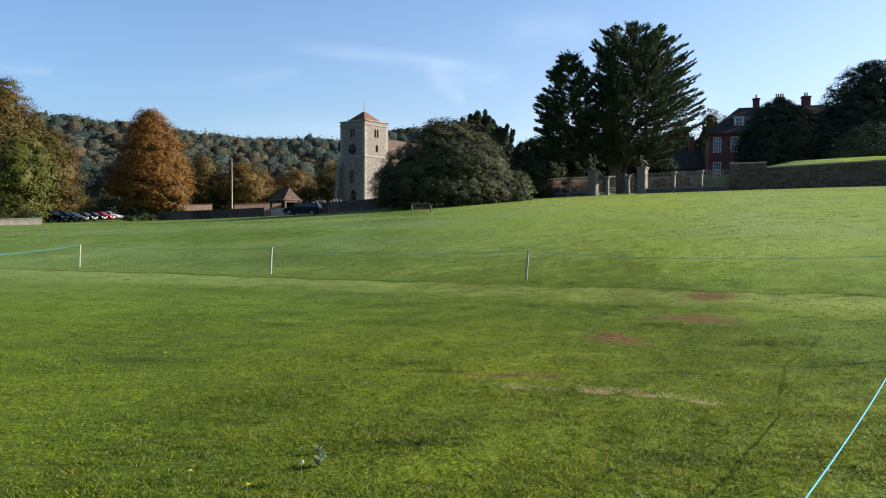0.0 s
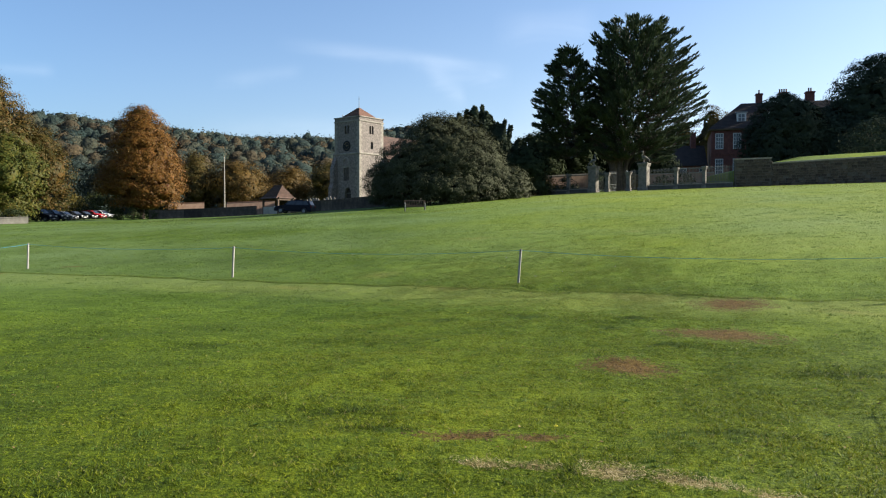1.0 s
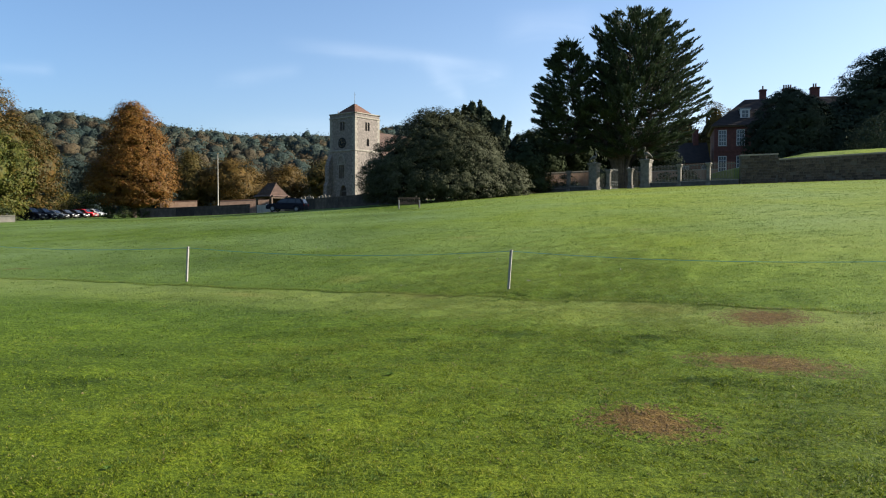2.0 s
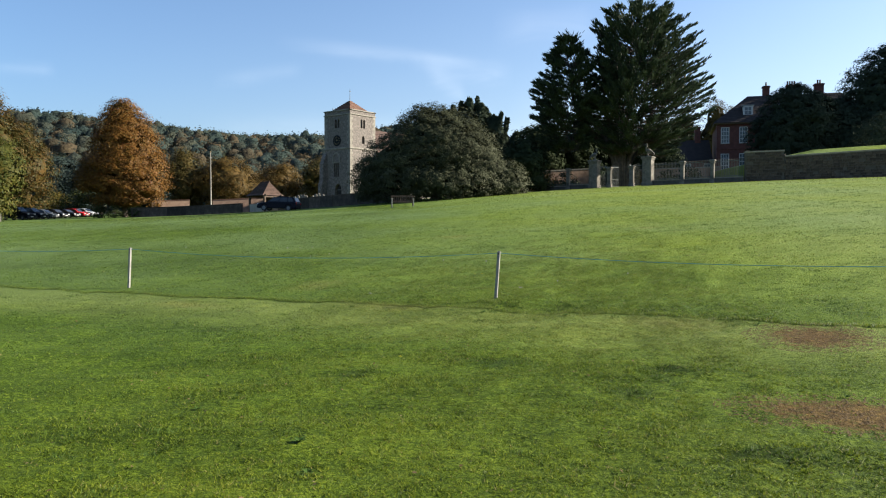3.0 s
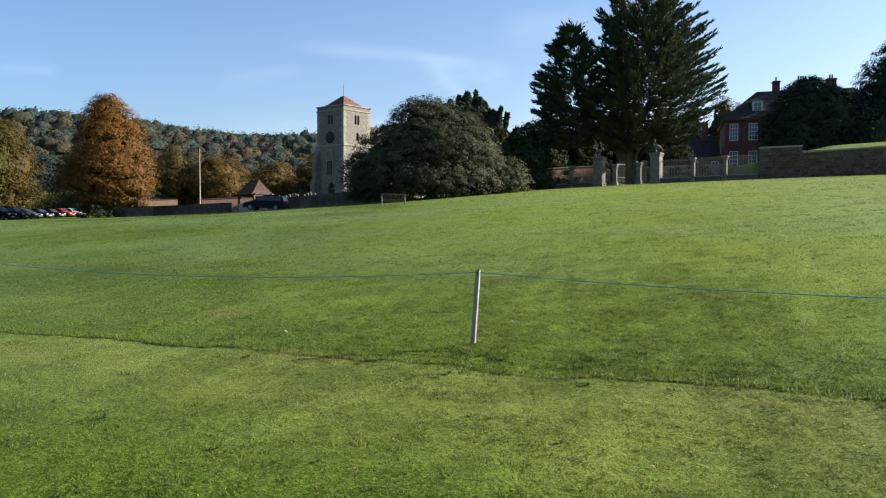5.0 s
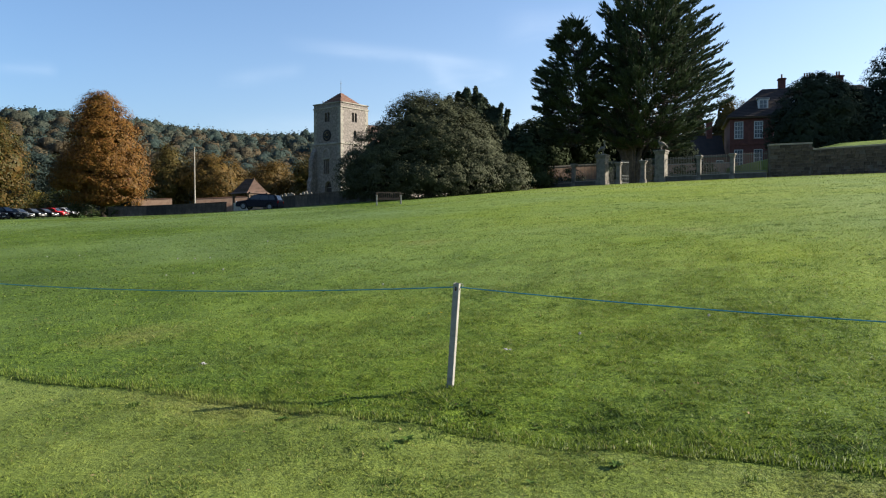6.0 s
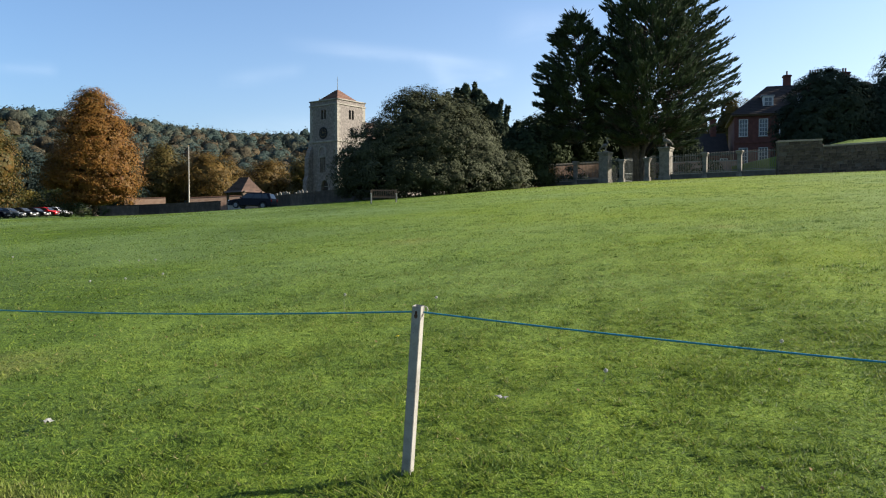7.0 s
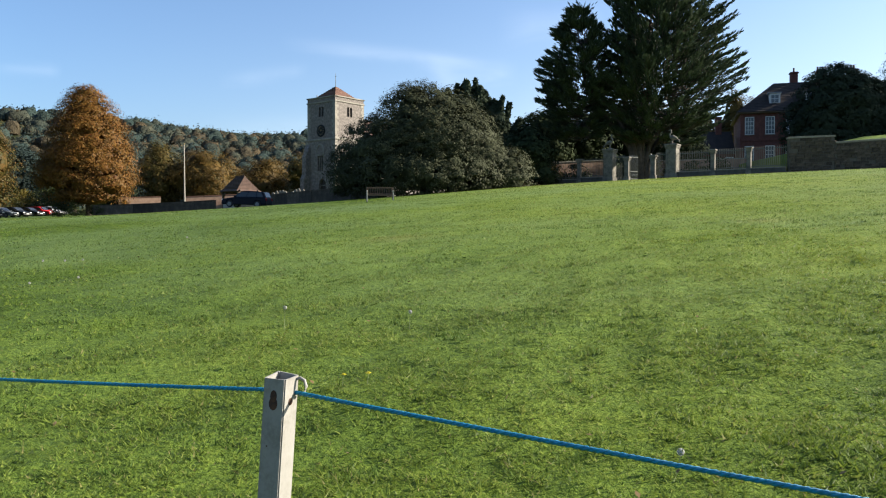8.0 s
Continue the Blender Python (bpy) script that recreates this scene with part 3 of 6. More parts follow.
idx = np.arange(nx * ny).reshape(ny, nx)
quads = np.stack([idx[:-1, :-1], idx[:-1, 1:], idx[1:, 1:], idx[1:, :-1]], -1).reshape(-1, 4)
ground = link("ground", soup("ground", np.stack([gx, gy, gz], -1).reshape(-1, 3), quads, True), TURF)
tagged(ground, "dewy mown green turf with bare earth patches, rising to wooded hills", "ground", kind="structure")

# ---- trees and shrubs ----
def leaf_cards(centres, facing, size, rng, long=1.0, fold=0.0):
    """Four-sided leaf sprays at the centres, turned about their facing; size per spray."""
    n = len(centres)
    facing = facing / (np.linalg.norm(facing, axis=1, keepdims=True) + 1e-9)
    r = rng.normal(size=(n, 3))
    a = np.cross(facing, r)
    a /= np.linalg.norm(a, axis=1, keepdims=True) + 1e-9
    b = np.cross(facing, a)
    s = size[:, None]
    tip = a * s * long
    wide = b * s * 0.55
    bend = facing * s * fold
    v = np.stack([centres - tip, centres + wide + bend, centres + tip, centres - wide + bend], 1).reshape(-1, 3)
    return v, np.arange(4 * n).reshape(n, 4)


def crown_points(lobes, clumps, clump_r, per, rng, flat=0.8, low=-0.5, ragged=0.13):
    """Points and outward directions on many small clumps that cover the lobes (x, y, z, rx, ry, rz)."""
    lobes = np.asarray(lobes, float)
    area = (lobes[:, 3] * lobes[:, 4] * lobes[:, 5]) ** (2 / 3)
    pick = rng.choice(len(lobes), clumps, p=area / area.sum())
    d = rng.normal(size=(clumps, 3))
    d /= np.linalg.norm(d, axis=1, keepdims=True)
    d[:, 2] = np.where(d[:, 2] < low, -d[:, 2], d[:, 2])
    depth = 1 - np.abs(rng.normal(0, ragged, (clumps, 1))) + rng.uniform(-0.02, 0.07, (clumps, 1))
    c = lobes[pick, :3] + d * lobes[pick, 3:] * depth
    inside = np.zeros(clumps, bool)
    for lobe in lobes:
        inside |= (((c - lobe[:3]) / lobe[3:]) ** 2).sum(1) < 0.5
    c, d = c[~inside], d[~inside]
    r = clump_r * rng.uniform(0.55, 1.35, (len(c), 1))
    g = np.clip(rng.normal(size=(len(c), per, 3)), -1.9, 1.9)
    p = c[:, None, :] + g * r[:, None, :] * 0.72 * np.array([1, 1, flat * 0.62])
    p[:, :, 2] -= 0.12 * r * (g[:, :, 0] ** 2 + g[:, :, 1] ** 2)
    e = d[:, None, :] * 0.9 + g * 0.3
    e[:, :, 2] += 0.3
    return p.reshape(-1, 3), e.reshape(-1, 3), c


def trunk_runs(lobes, base_r, fork, rng, limbs=9, lean=(0, 0)):
    """A tapered trunk with limbs that reach into the lobes."""
    lobes = np.asarray(lobes, float)
    top = lobes[:, :3].mean(0)
    main = [(0, 0, -0.3), (0.02, 0, 0.25), (lean[0] * 0.4, lean[1] * 0.4, fork * 0.6), (lean[0], lean[1], fork), (top[0] * 0.5 + lean[0] * 0.5, top[1] * 0.5, (fork + top[2]) / 2), (top[0], top[1], top[2] * 1.02)]
    runs = [(main, [base_r * 1.35, base_r * 1.1, base_r * 0.88, base_r * 0.75, base_r * 0.42, base_r * 0.12])]
    for i in range(limbs):
        lobe = lobes[i % len(lobes)]
        d = rng.normal(size=3)
        d[2] = abs(d[2]) * 0.6
        d /= np.linalg.norm(d)
        end = lobe[:3] + d * lobe[3:] * rng.uniform(0.6, 0.88)
        start = np.array([lean[0], lean[1], fork * rng.uniform(0.75, 1.25)])
        mid = start * 0.45 + end * 0.55 + rng.normal(0, 0.35, 3) + np.array([0, 0, 0.5])
        runs.append(([start, start * 0.75 + mid * 0.25 + (0, 0, 0.2), mid, end], [base_r * 0.5, base_r * 0.38, base_r * 0.22, base_r * 0.06]))
    return runs


def tree(name, label, x, y, lobes, leaf, seed, clumps=160, clump_r=1.0, per=70, size=0.2, base_r=0.35, fork=2.5, category="tree", limbs=9, low=-0.5, sink=0.0, group="", long=1.0, ragged=0.13):
    """Lobes are given from the foot of the trunk."""
    rng = np.random.default_rng(seed)
    ob = thing(name, label, category, pose(x, y, at_ground(x, y, sink)), group)
    for i, run in enumerate(trunk_runs(lobes, base_r, fork, rng, limbs)):
        link("limb" if i else "trunk", tubes("limb", [run]), BARK, ob)
    p, e, c = crown_points(lobes, clumps, clump_r, per, rng, low=low, ragged=ragged)
    v, f = leaf_cards(p, e + rng.normal(0, 0.2, e.shape), size * rng.uniform(0.6, 1.4, len(p)), rng, long, 0.12)
    # the dense shaded inside of the crown
    k = 380
    inner = np.asarray(lobes, float)
    q = rng.normal(size=(len(inner), k, 3))
    q /= np.linalg.norm(q, axis=2, keepdims=True)
    at = (inner[:, None, :3] + q * inner[:, None, 3:] * 0.64).reshape(-1, 3)
    v2, f2 = leaf_cards(at, q.reshape(-1, 3), np.repeat(inner[:, 3:].mean(1) * 0.15, k), rng, 1.0, 0.1)
    keep = np.repeat(at[:, 2] > 0.5, 4)
    f2 = f2[keep[::4]]
    link("crown", soup("crown", np.concatenate([v, v2]), np.concatenate([f, f2 + len(v)])), leaf, ob)
    return ob


# the big rounded evergreen by the church
tree("holm_oak", "broad rounded dark evergreen oak with foliage down to the turf", 0.6, 86.0,
     [(-0.6, 0, 4.5, 4.5, 5.0, 5.0), (1.7, -0.5, 4.0, 4.6, 5.2, 4.2), (-3.2, 0, 3.5, 4.6, 5.0, 3.3), (-6.2, 0, 1.9, 2.5, 3.6, 2.6), (3.2, -0.8, 3.0, 3.2, 4.6, 3.8), (7.0, -1.5, 1.5, 2.1, 2.8, 2.3), (0, -2.5, 1.4, 7.0, 4.6, 2.3), (-1.2, 1.0, 7.2, 2.0, 2.2, 2.3), (4.8, -1.6, 2.2, 2.4, 3.4, 2.6)],
     HOLM_LEAF, 11, clumps=5400, clump_r=0.36, per=30, size=0.088, base_r=0.5, fork=1.6, low=-0.8, ragged=0.1)

# the tall autumn maple
tree("maple_tree", "tall amber and orange autumn maple beside the churchyard wall", -47.6, 126.0,
     [(0, 0, 6.0, 7.0, 6.2, 4.6), (0.2, 0, 9.8, 5.8, 5.4, 4.6), (0, 0, 13.4, 4.2, 4.2, 3.6), (-0.3, 0, 16.0, 2.6, 2.6, 2.2), (0, 0, 11.8, 5.0, 4.8, 3.0), (0, 0, 8.0, 6.3, 5.6, 3.0), (3.4, -2, 4.6, 3.6, 3.4, 2.8), (-3.4, -1, 5.4, 3.4, 3.6, 2.6), (1.5, -3, 4.0, 3.4, 2.6, 2.2), (0.8, -1.5, 2.9, 5.4, 3.6, 2.1)],
     MAPLE_LEAF, 12, clumps=2900, clump_r=0.62, per=28, size=0.13, base_r=0.42, fork=2.4, ragged=0.22)


def cypress(x, y, seed):
    """A many-stemmed cypress: tiers of rising boughs, each a flat plume of side shoots that ends in a point."""
    rng = np.random.default_rng(seed)
    ob = thing("cypress_tree", "huge dark many-stemmed cypress with rising pointed sprays behind the gate", "tree", pose(x, y, at_ground(x, y)))
    runs, vs, fs, k = [], [], [], 0
    stems = [(-6.6, 0.4, 17.0), (-2.6, 0.3, 19.2), (-0.9, -0.4, 21.0), (1.2, 0.6, 20.4), (5.2, 0.2, 19.6), (7.8, 0, 16.0), (-4.6, -0.5, 13)]
    # crowns: axis of the stem that carries it, number of boughs, reach at each height
    crowns = [
        ((2.0, 0.0), 0.4, 590, (3.9, 6.0, 8.0, 10.0, 12.0, 14.4, 16.7, 18.8, 20.1, 20.9), (4.6, 6.6, 7.6, 8.6, 8.7, 7.8, 7.0, 6.0, 4.8, 2.4)),
        ((-6.5, 0.4), -3.6, 280, (4.2, 6.5, 8.5, 11.0, 13.0, 14.6, 16.2, 17.4), (2.8, 3.6, 4.0, 4.3, 3.9, 3.2, 2.1, 0.7)),
    ]
    for (ax, ay), sx, count, hs, reach in crowns:
        hs, reach = np.array(hs), np.array(reach)
        for i in range(count):
            # more boughs where the crown is wide
            while True:
                z = rng.uniform(hs[0], hs[-1])
                r = np.interp(z, hs, reach)
                if rng.uniform() < (r + 0.6) / reach.max():
                    break
            th = rng.uniform(0, 2 * np.pi)
            if sx > 0 and math.cos(th) < 0 and 11.0 < z < 18.5:
                r *= 1 + 0.24 * math.cos(th)
            full = rng.uniform(0.84, 1.06) if rng.uniform() < 0.62 else rng.uniform(0.35, 0.86)
            out = np.array([math.cos(th), 0.8 * math.sin(th), 0.0])
            tip = np.array([ax, ay, z]) + out * r * full
            up = (z - hs[0]) / (hs[-1] - hs[0])
            climb = r * full * (0.04 + 0.55 * up * rng.uniform(0.4, 1.5))
            root_z = max(hs[0] - 0.3, z - climb)
            root = np.array([ax * 0.8 + sx * 0.2, ay, root_z]) + out * 0.12 * r
            mid = root * 0.45 + tip * 0.55 + np.array([0, 0, -0.15 * r * full * (1 - 0.5 * up) + 0.1])
            runs.append(([root, (root + mid) / 2 + (0, 0, 0.1), mid, tip], [0.06, 0.05, 0.035, 0.01]))
            # side shoots in the plane of the bough, shorter towards the tip
            n = 116
            f = 1 - 0.66 * rng.uniform(0, 1, n) ** 1.1
            at = root * ((1 - f) ** 2)[:, None] + 2 * mid * (f * (1 - f))[:, None] + tip * (f ** 2)[:, None]
            way = 2 * (mid - root) * (1 - f)[:, None] + 2 * (tip - mid) * f[:, None]
            way /= np.linalg.norm(way, axis=1, keepdims=True) + 1e-9
            flat_side = np.cross(way, (0, 0, 1.0))
            flat_side /= np.linalg.norm(flat_side, axis=1, keepdims=True) + 1e-9
            hand = np.where(rng.uniform(0, 1, n) < 0.5, -1.0, 1.0)[:, None]
            ln = (2.3 * (1 - f) + 0.1)[:, None] * rng.uniform(0.4, 1.15, (n, 1))
            shoot = way * 0.95 + flat_side * hand * 0.8 + rng.normal(0, 0.24, (n, 3)) + (0, 0, 0.2)
            shoot /= np.linalg.norm(shoot, axis=1, keepdims=True)
            along = rng.uniform(0.1, 1.0, (n, 1))
            c = at + shoot * ln * along + rng.normal(0, 0.06, (n, 3))
            point = shoot * 0.7 + way * 0.55 + rng.normal(0, 0.2, (n, 3)) + (0, 0, 0.15)
            point /= np.linalg.norm(point, axis=1, keepdims=True)
            side = np.cross(point, rng.normal(0, 0.6, (n, 3)) + (0, 0, 1))
            side /= np.linalg.norm(side, axis=1, keepdims=True)
            pl, wd = rng.uniform(0.2, 0.46, (n, 1)), rng.uniform(0.045, 0.095, (n, 1))
            v = np.stack([c - point * pl * 0.5, c + side * wd, c + point * pl, c - side * wd], 1).reshape(-1, 3)
            vs.append(v)
            fs.append(np.arange(4 * n).reshape(n, 4) + k)
            k += 4 * n
    for sx, sy, sz in stems:
        run = ([(0.1 * sx, 0, -0.3), (0.09 * sx, 0, 1.4), (0.17 * sx, sy * 0.2, 3.4), (sx * 0.5, sy * 0.5, 6.0), (sx * 0.85, sy, sz * 0.6), (sx, sy, sz)], [0.36, 0.3, 0.26, 0.22, 0.14, 0.03])
        link("stem", tubes("stem", [run], 8), DARK_BARK, ob)
    tagged(link("bough", tubes("bough", runs, 5), DARK_BARK, ob), kind="stuff")
    link("crown", soup("crown", np.concatenate(vs), np.concatenate(fs)), CYPRESS_LEAF, ob)


cypress(21.9, 97.5, 21)


def yew(x, y, spires, seed, label):
    """A clump of upright dark spires."""
    rng = np.random.default_rng(seed)
    ob = thing("irish_yew", label, "tree", pose(x, y, at_ground(x, y)))
    runs, ps, es = [], [], []
    for sx, sy, h, r in spires:
        runs.append(([(sx * 0.3, sy * 0.3, -0.2), (sx * 0.7, sy * 0.7, h * 0.3), (sx, sy, h * 0.95)], [0.16, 0.1, 0.02]))
        r = r * 1.75
        n = int(1400 * r)
        f = rng.uniform(0.05, 1, n)
        rad = r * np.minimum(1, ((1.04 - f) * 1.9) ** 0.75) * (0.8 + 0.3 * np.sin(f * 17 + sx * 9)) * rng.uniform(0.6, 1.1, n)
        a = rng.uniform(0, 2 * np.pi, n)
        ps.append(np.stack([sx * (0.55 + 0.45 * f) + rad * np.cos(a), sy * (0.55 + 0.45 * f) + rad * np.sin(a), f * h], -1))
        es.append(np.stack([np.cos(a), np.sin(a), np.full(n, 0.4)], -1))
    p, e = np.concatenate(ps), np.concatenate(es)
    v, f = leaf_cards(p, e + rng.normal(0, 0.5, e.shape), rng.uniform(0.13, 0.3, len(p)), rng, 1.3, 0.1)
    for run in runs:
        link("stem", tubes("stem", [run], 6), BARK, ob)
    link("crown", soup("crown", v, f), YEW_LEAF, ob)


rng = np.random.default_rng(5)
yew(4.6, 103.0, [(dx, dy, h - 0.8, r) for dx, dy, h, r in [(-3.2, 0, 11.0, 0.8), (-2.2, 0.5, 11.9, 0.75), (-1.2, 0, 12.3, 0.8), (-0.2, -0.5, 12.6, 0.9), (0.8, 0, 12.9, 0.8), (1.8, 0.4, 11.6, 0.9), (2.8, 0, 10.6, 0.9), (3.7, -0.4, 10.9, 0.7), (4.5, 0, 10.3, 0.65), (5.0, 0, 7.8, 0.9), (4.0, 0, 8.4, 1.1), (2.0, 0, 8.5, 1.3), (0.2, 0, 8.5, 1.4), (-2.7, -0.6, 11.2, 0.8), (-0.7, 0.3, 12.1, 0.9), (1.3, -0.4, 12.0, 0.9), (2.3, 0.5, 10.9, 0.9), (3.3, 0.2, 10.4, 0.9), (5.6, 0.2, 8.6, 0.8), (5.9, -0.3, 7.0, 1.0)]], 31, "dark clump of upright yew spires behind the churchyard")


def round_lobes(r, h, rng, n=5, foot=False):
    """Lobes of a spreading crown of radius r and height h."""
    out = [(0, 0, h * 0.55, r * 0.8, r * 0.8, h * 0.42)]
    for i in range(n):
        a = 2 * math.pi * i / n + rng.uniform(-0.3, 0.3)
        out.append((0.45 * r * math.cos(a), 0.45 * r * math.sin(a), h * rng.uniform(0.36, 0.6), r * 0.55, r * 0.55, h * rng.uniform(0.26, 0.34)))
    if foot:
        out.append((0, 0, h * 0.24, r * 0.86, r * 0.86, h * 0.25))
    out.append((rng.uniform(-0.2, 0.2) * r, 0, h * 0.76, r * 0.45, r * 0.45, h * 0.24))
    return out


TREES = [
    # name, label, x, y, radius, height, leaf, clumps, clump size, leaf size
    ("lime_tree", "yellow-green autumn lime in front of the taller beeches", -64.5, 118.0, 5.6, 13.6, LIME_LEAF, 1000, 0.75, 0.17),
    ("beech_tree", "tall orange-brown autumn beech at the edge of the green", -75.0, 131.0, 8.5, 25.0, BEECH_LEAF, 1900, 0.9, 0.18),
    ("beech_tree", "russet and green beech turning to autumn", -71.0, 138.0, 6.6, 16.5, BEECH_LEAF, 1100, 0.9, 0.17),
    ("beech_tree", "russet and green beech turning to autumn", -83.0, 122.0, 7.5, 22.0, BEECH_LEAF, 600, 1.0, 0.2),
    ("ash_tree", "grey-green leafy tree, tinted with painted haze, beyond the parked cars", -70.0, 168.0, 7.0, 12.5, HAZED_OLIVE, 500, 1.1, 0.3),
    ("ash_tree", "grey-green leafy tree, tinted with painted haze, beyond the parked cars", -84.0, 176.0, 7.5, 14.0, HAZED_GREEN, 500, 1.1, 0.3),
    ("oak_tree", "golden brown oak behind the churchyard", -39.0, 152.0, 7.0, 10.6, GOLD_OAK, 900, 0.8, 0.15),
    ("oak_tree", "golden brown oak behind the churchyard", -31.0, 158.0, 6.0, 9.0, GOLD_OAK, 700, 0.8, 0.15),
    ("oak_tree", "dark green and brown oak behind the churchyard", -47.0, 152.0, 4.6, 12.4, OAK_LEAF, 620, 0.8, 0.17),
    ("oak_tree", "dark green and brown oak behind the churchyard", -21.5, 152.0, 5.2, 9.6, OAK_LEAF, 460, 0.9, 0.18),
    ("oak_tree", "dark green and brown oak behind the churchyard", -13.5, 158.0, 5.2, 10.5, OAK_LEAF, 420, 0.9, 0.18),
    ("conifer", "dark evergreen tree beside the autumn maple", -57.0, 156.0, 4.2, 10.0, YEW_LEAF, 360, 0.8, 0.25),
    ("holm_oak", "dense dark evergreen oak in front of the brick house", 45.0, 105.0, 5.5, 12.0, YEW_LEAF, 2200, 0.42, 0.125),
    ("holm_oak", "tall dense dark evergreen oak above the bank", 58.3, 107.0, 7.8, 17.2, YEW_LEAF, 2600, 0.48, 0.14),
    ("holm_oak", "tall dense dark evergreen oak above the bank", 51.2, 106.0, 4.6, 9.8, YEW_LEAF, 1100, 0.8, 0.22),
    ("ash_tree", "thinning autumn tree behind the house", 53.5, 176.0, 5.5, 17.0, BEECH_LEAF, 260, 0.9, 0.2),
    ("ash_tree", "thinning autumn tree behind the house", 61.0, 177.0, 6.0, 20.5, OAK_LEAF, 240, 0.9, 0.2),
    ("holm_oak", "dark evergreen tree behind the rounded oak", 2.5, 101.0, 4.5, 11.2, HOLM_LEAF, 380, 0.8, 0.22),
    ("laurel_tree", "dark shrubby evergreen beneath the cypress", 13.0, 106.0, 4.2, 8.6, LAUREL_LEAF, 380, 0.7, 0.2),
    ("laurel_tree", "dark shrubby evergreen beneath the cypress", 18.5, 109.0, 4.6, 8.6, LAUREL_LEAF, 380, 0.7, 0.2),
    ("laurel_tree", "dark shrubby evergreen beneath the cypress", 28.5, 111.0, 4.6, 8.2, LAUREL_LEAF, 380, 0.7, 0.2),
    ("laurel_tree", "dark shrubby evergreen beneath the cypress", 23.5, 111.0, 4.6, 8.4, LAUREL_LEAF, 420, 0.7, 0.2),
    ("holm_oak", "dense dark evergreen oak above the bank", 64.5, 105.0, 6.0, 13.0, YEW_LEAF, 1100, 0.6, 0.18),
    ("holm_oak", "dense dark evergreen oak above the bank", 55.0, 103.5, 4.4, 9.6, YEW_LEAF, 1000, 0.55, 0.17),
    # out of view: two tall oaks added to keep sun off the bank trees
    ("holm_oak", "unseen very tall evergreen oak added to shade the trees above the bank", 78.0, 109.0, 9.0, 28.0, YEW_LEAF, 1300, 1.0, 0.3),
    ("holm_oak", "unseen very tall evergreen oak added to shade the trees above the bank", 79.0, 121.0, 9.0, 27.0, YEW_LEAF, 1300, 1.0, 0.3),
    ("laurel_tree", "dark shrubby evergreen beside the rounded oak", 10.6, 96.5, 2.6, 6.0, LAUREL_LEAF, 300, 0.6, 0.18),
]
for i, (name, label, x, y, r, h, leaf, clumps, cr, size) in enumerate(TREES):
    trng = np.random.default_rng(100 + i)
    tree(name, label, x, y, round_lobes(r, h, trng, foot=name != "ash_tree"), leaf, 200 + i, clumps=clumps, clump_r=cr, per=30, size=size, base_r=0.03 * h, fork=h * 0.16, limbs=6, low=-0.75, ragged=0.2 if leaf not in (YEW_LEAF, LAUREL_LEAF) else 0.07)


def shrub(name, label, x, y, rx, ry, h, leaf, seed, n=1500, size=0.11, z=None, category="shrub", group=""):
    """A bush or a clipped hedge: leaves all over a rounded body on short stems."""
    rng = np.random.default_rng(seed)
    base = at_ground(x, y) if z is None else z
    ob = thing(name, label, category, pose(x, y, base), group)
    for i in range(4):
        a = i * 1.6 + 0.4
        link("stem", tubes("stem", [([(0.1 * math.cos(a), 0.1 * math.sin(a), -0.15), (rx * 0.25 * math.cos(a), ry * 0.25 * math.sin(a), h * 0.35), (rx * 0.5 * math.cos(a), ry * 0.5 * math.sin(a), h * 0.75)], [0.06, 0.045, 0.012])], 6), BARK, ob)
    p, e, c = crown_points([(0, 0, h * 0.5, rx * 0.92, ry * 0.92, h * 0.5), (0, 0, h * 0.3, rx, ry, h * 0.32)], max(40, n // 24), 0.16 * (rx + h) / 2 + 0.1, 24, rng, low=-0.8)
    v, f = leaf_cards(p, e + rng.normal(0, 0.5, e.shape), size * rng.uniform(0.6, 1.4, len(p)), rng, 1.0, 0.1)
    link("foliage", soup("foliage", v, f), leaf, ob)
    return ob


shrub("clipped_yew", "dark green dome of clipped yew on the bank", 52.0, 94.0, 4.6, 4.2, 5.0, YEW_LEAF, 301, 9000, 0.13, z=9.3)
shrub("hedge", "rounded dark hedge behind the parked cars", -66.0, 151.0, 4.0, 2.6, 4.8, SHRUB_LEAF, 302, 4200, 0.16)
shrub("hedge", "golden yellow-green shrub behind the parked cars", -70.4, 151.0, 2.2, 2.0, 4.4, GOLD_LEAF, 303, 2600, 0.16)
shrub("clipped_yew", "small clipped green shrub under the maple", -49.8, 122.0, 0.8, 0.8, 1.9, SHRUB_LEAF, 304, 1200, 0.1)
shrub("clipped_yew", "small clipped green shrub under the maple", -47.2, 121.5, 1.0, 1.0, 2.0, SHRUB_LEAF, 305, 1200, 0.1)
shrub("shrub", "low green shrub at the foot of the maple", -43.6, 121.5, 1.6, 1.2, 1.5, SHRUB_LEAF, 306, 1500, 0.12)
for i in range(7):
    shrub("hedge", "clipped green hedge on top of the low wall", -57.0 - 2.6 * i, 106.4 - 1.5 * i, 1.9, 1.1, 2.0 + 0.25 * (i % 3), SHRUB_LEAF, 310 + i, 2000, 0.12, group="hedge along the low wall")
for i, (x, y, r, h) in enumerate([(13.2, 99.8, 1.3, 2.4), (15.6, 98.8, 1.4, 2.0), (12.0, 95.6, 1.2, 2.6), (24.6, 101.5, 1.5, 1.8), (30.2, 99.5, 1.6, 2.0), (27.4, 98.0, 1.2, 1.6)]):
    shrub("garden_shrub", "leafy green garden shrub behind the railings", x, y, r, r * 0.8, h, (GOLD_LEAF, SHRUB_LEAF, SHRUB_LEAF)[i % 3], 330 + i, 1600, 0.11)


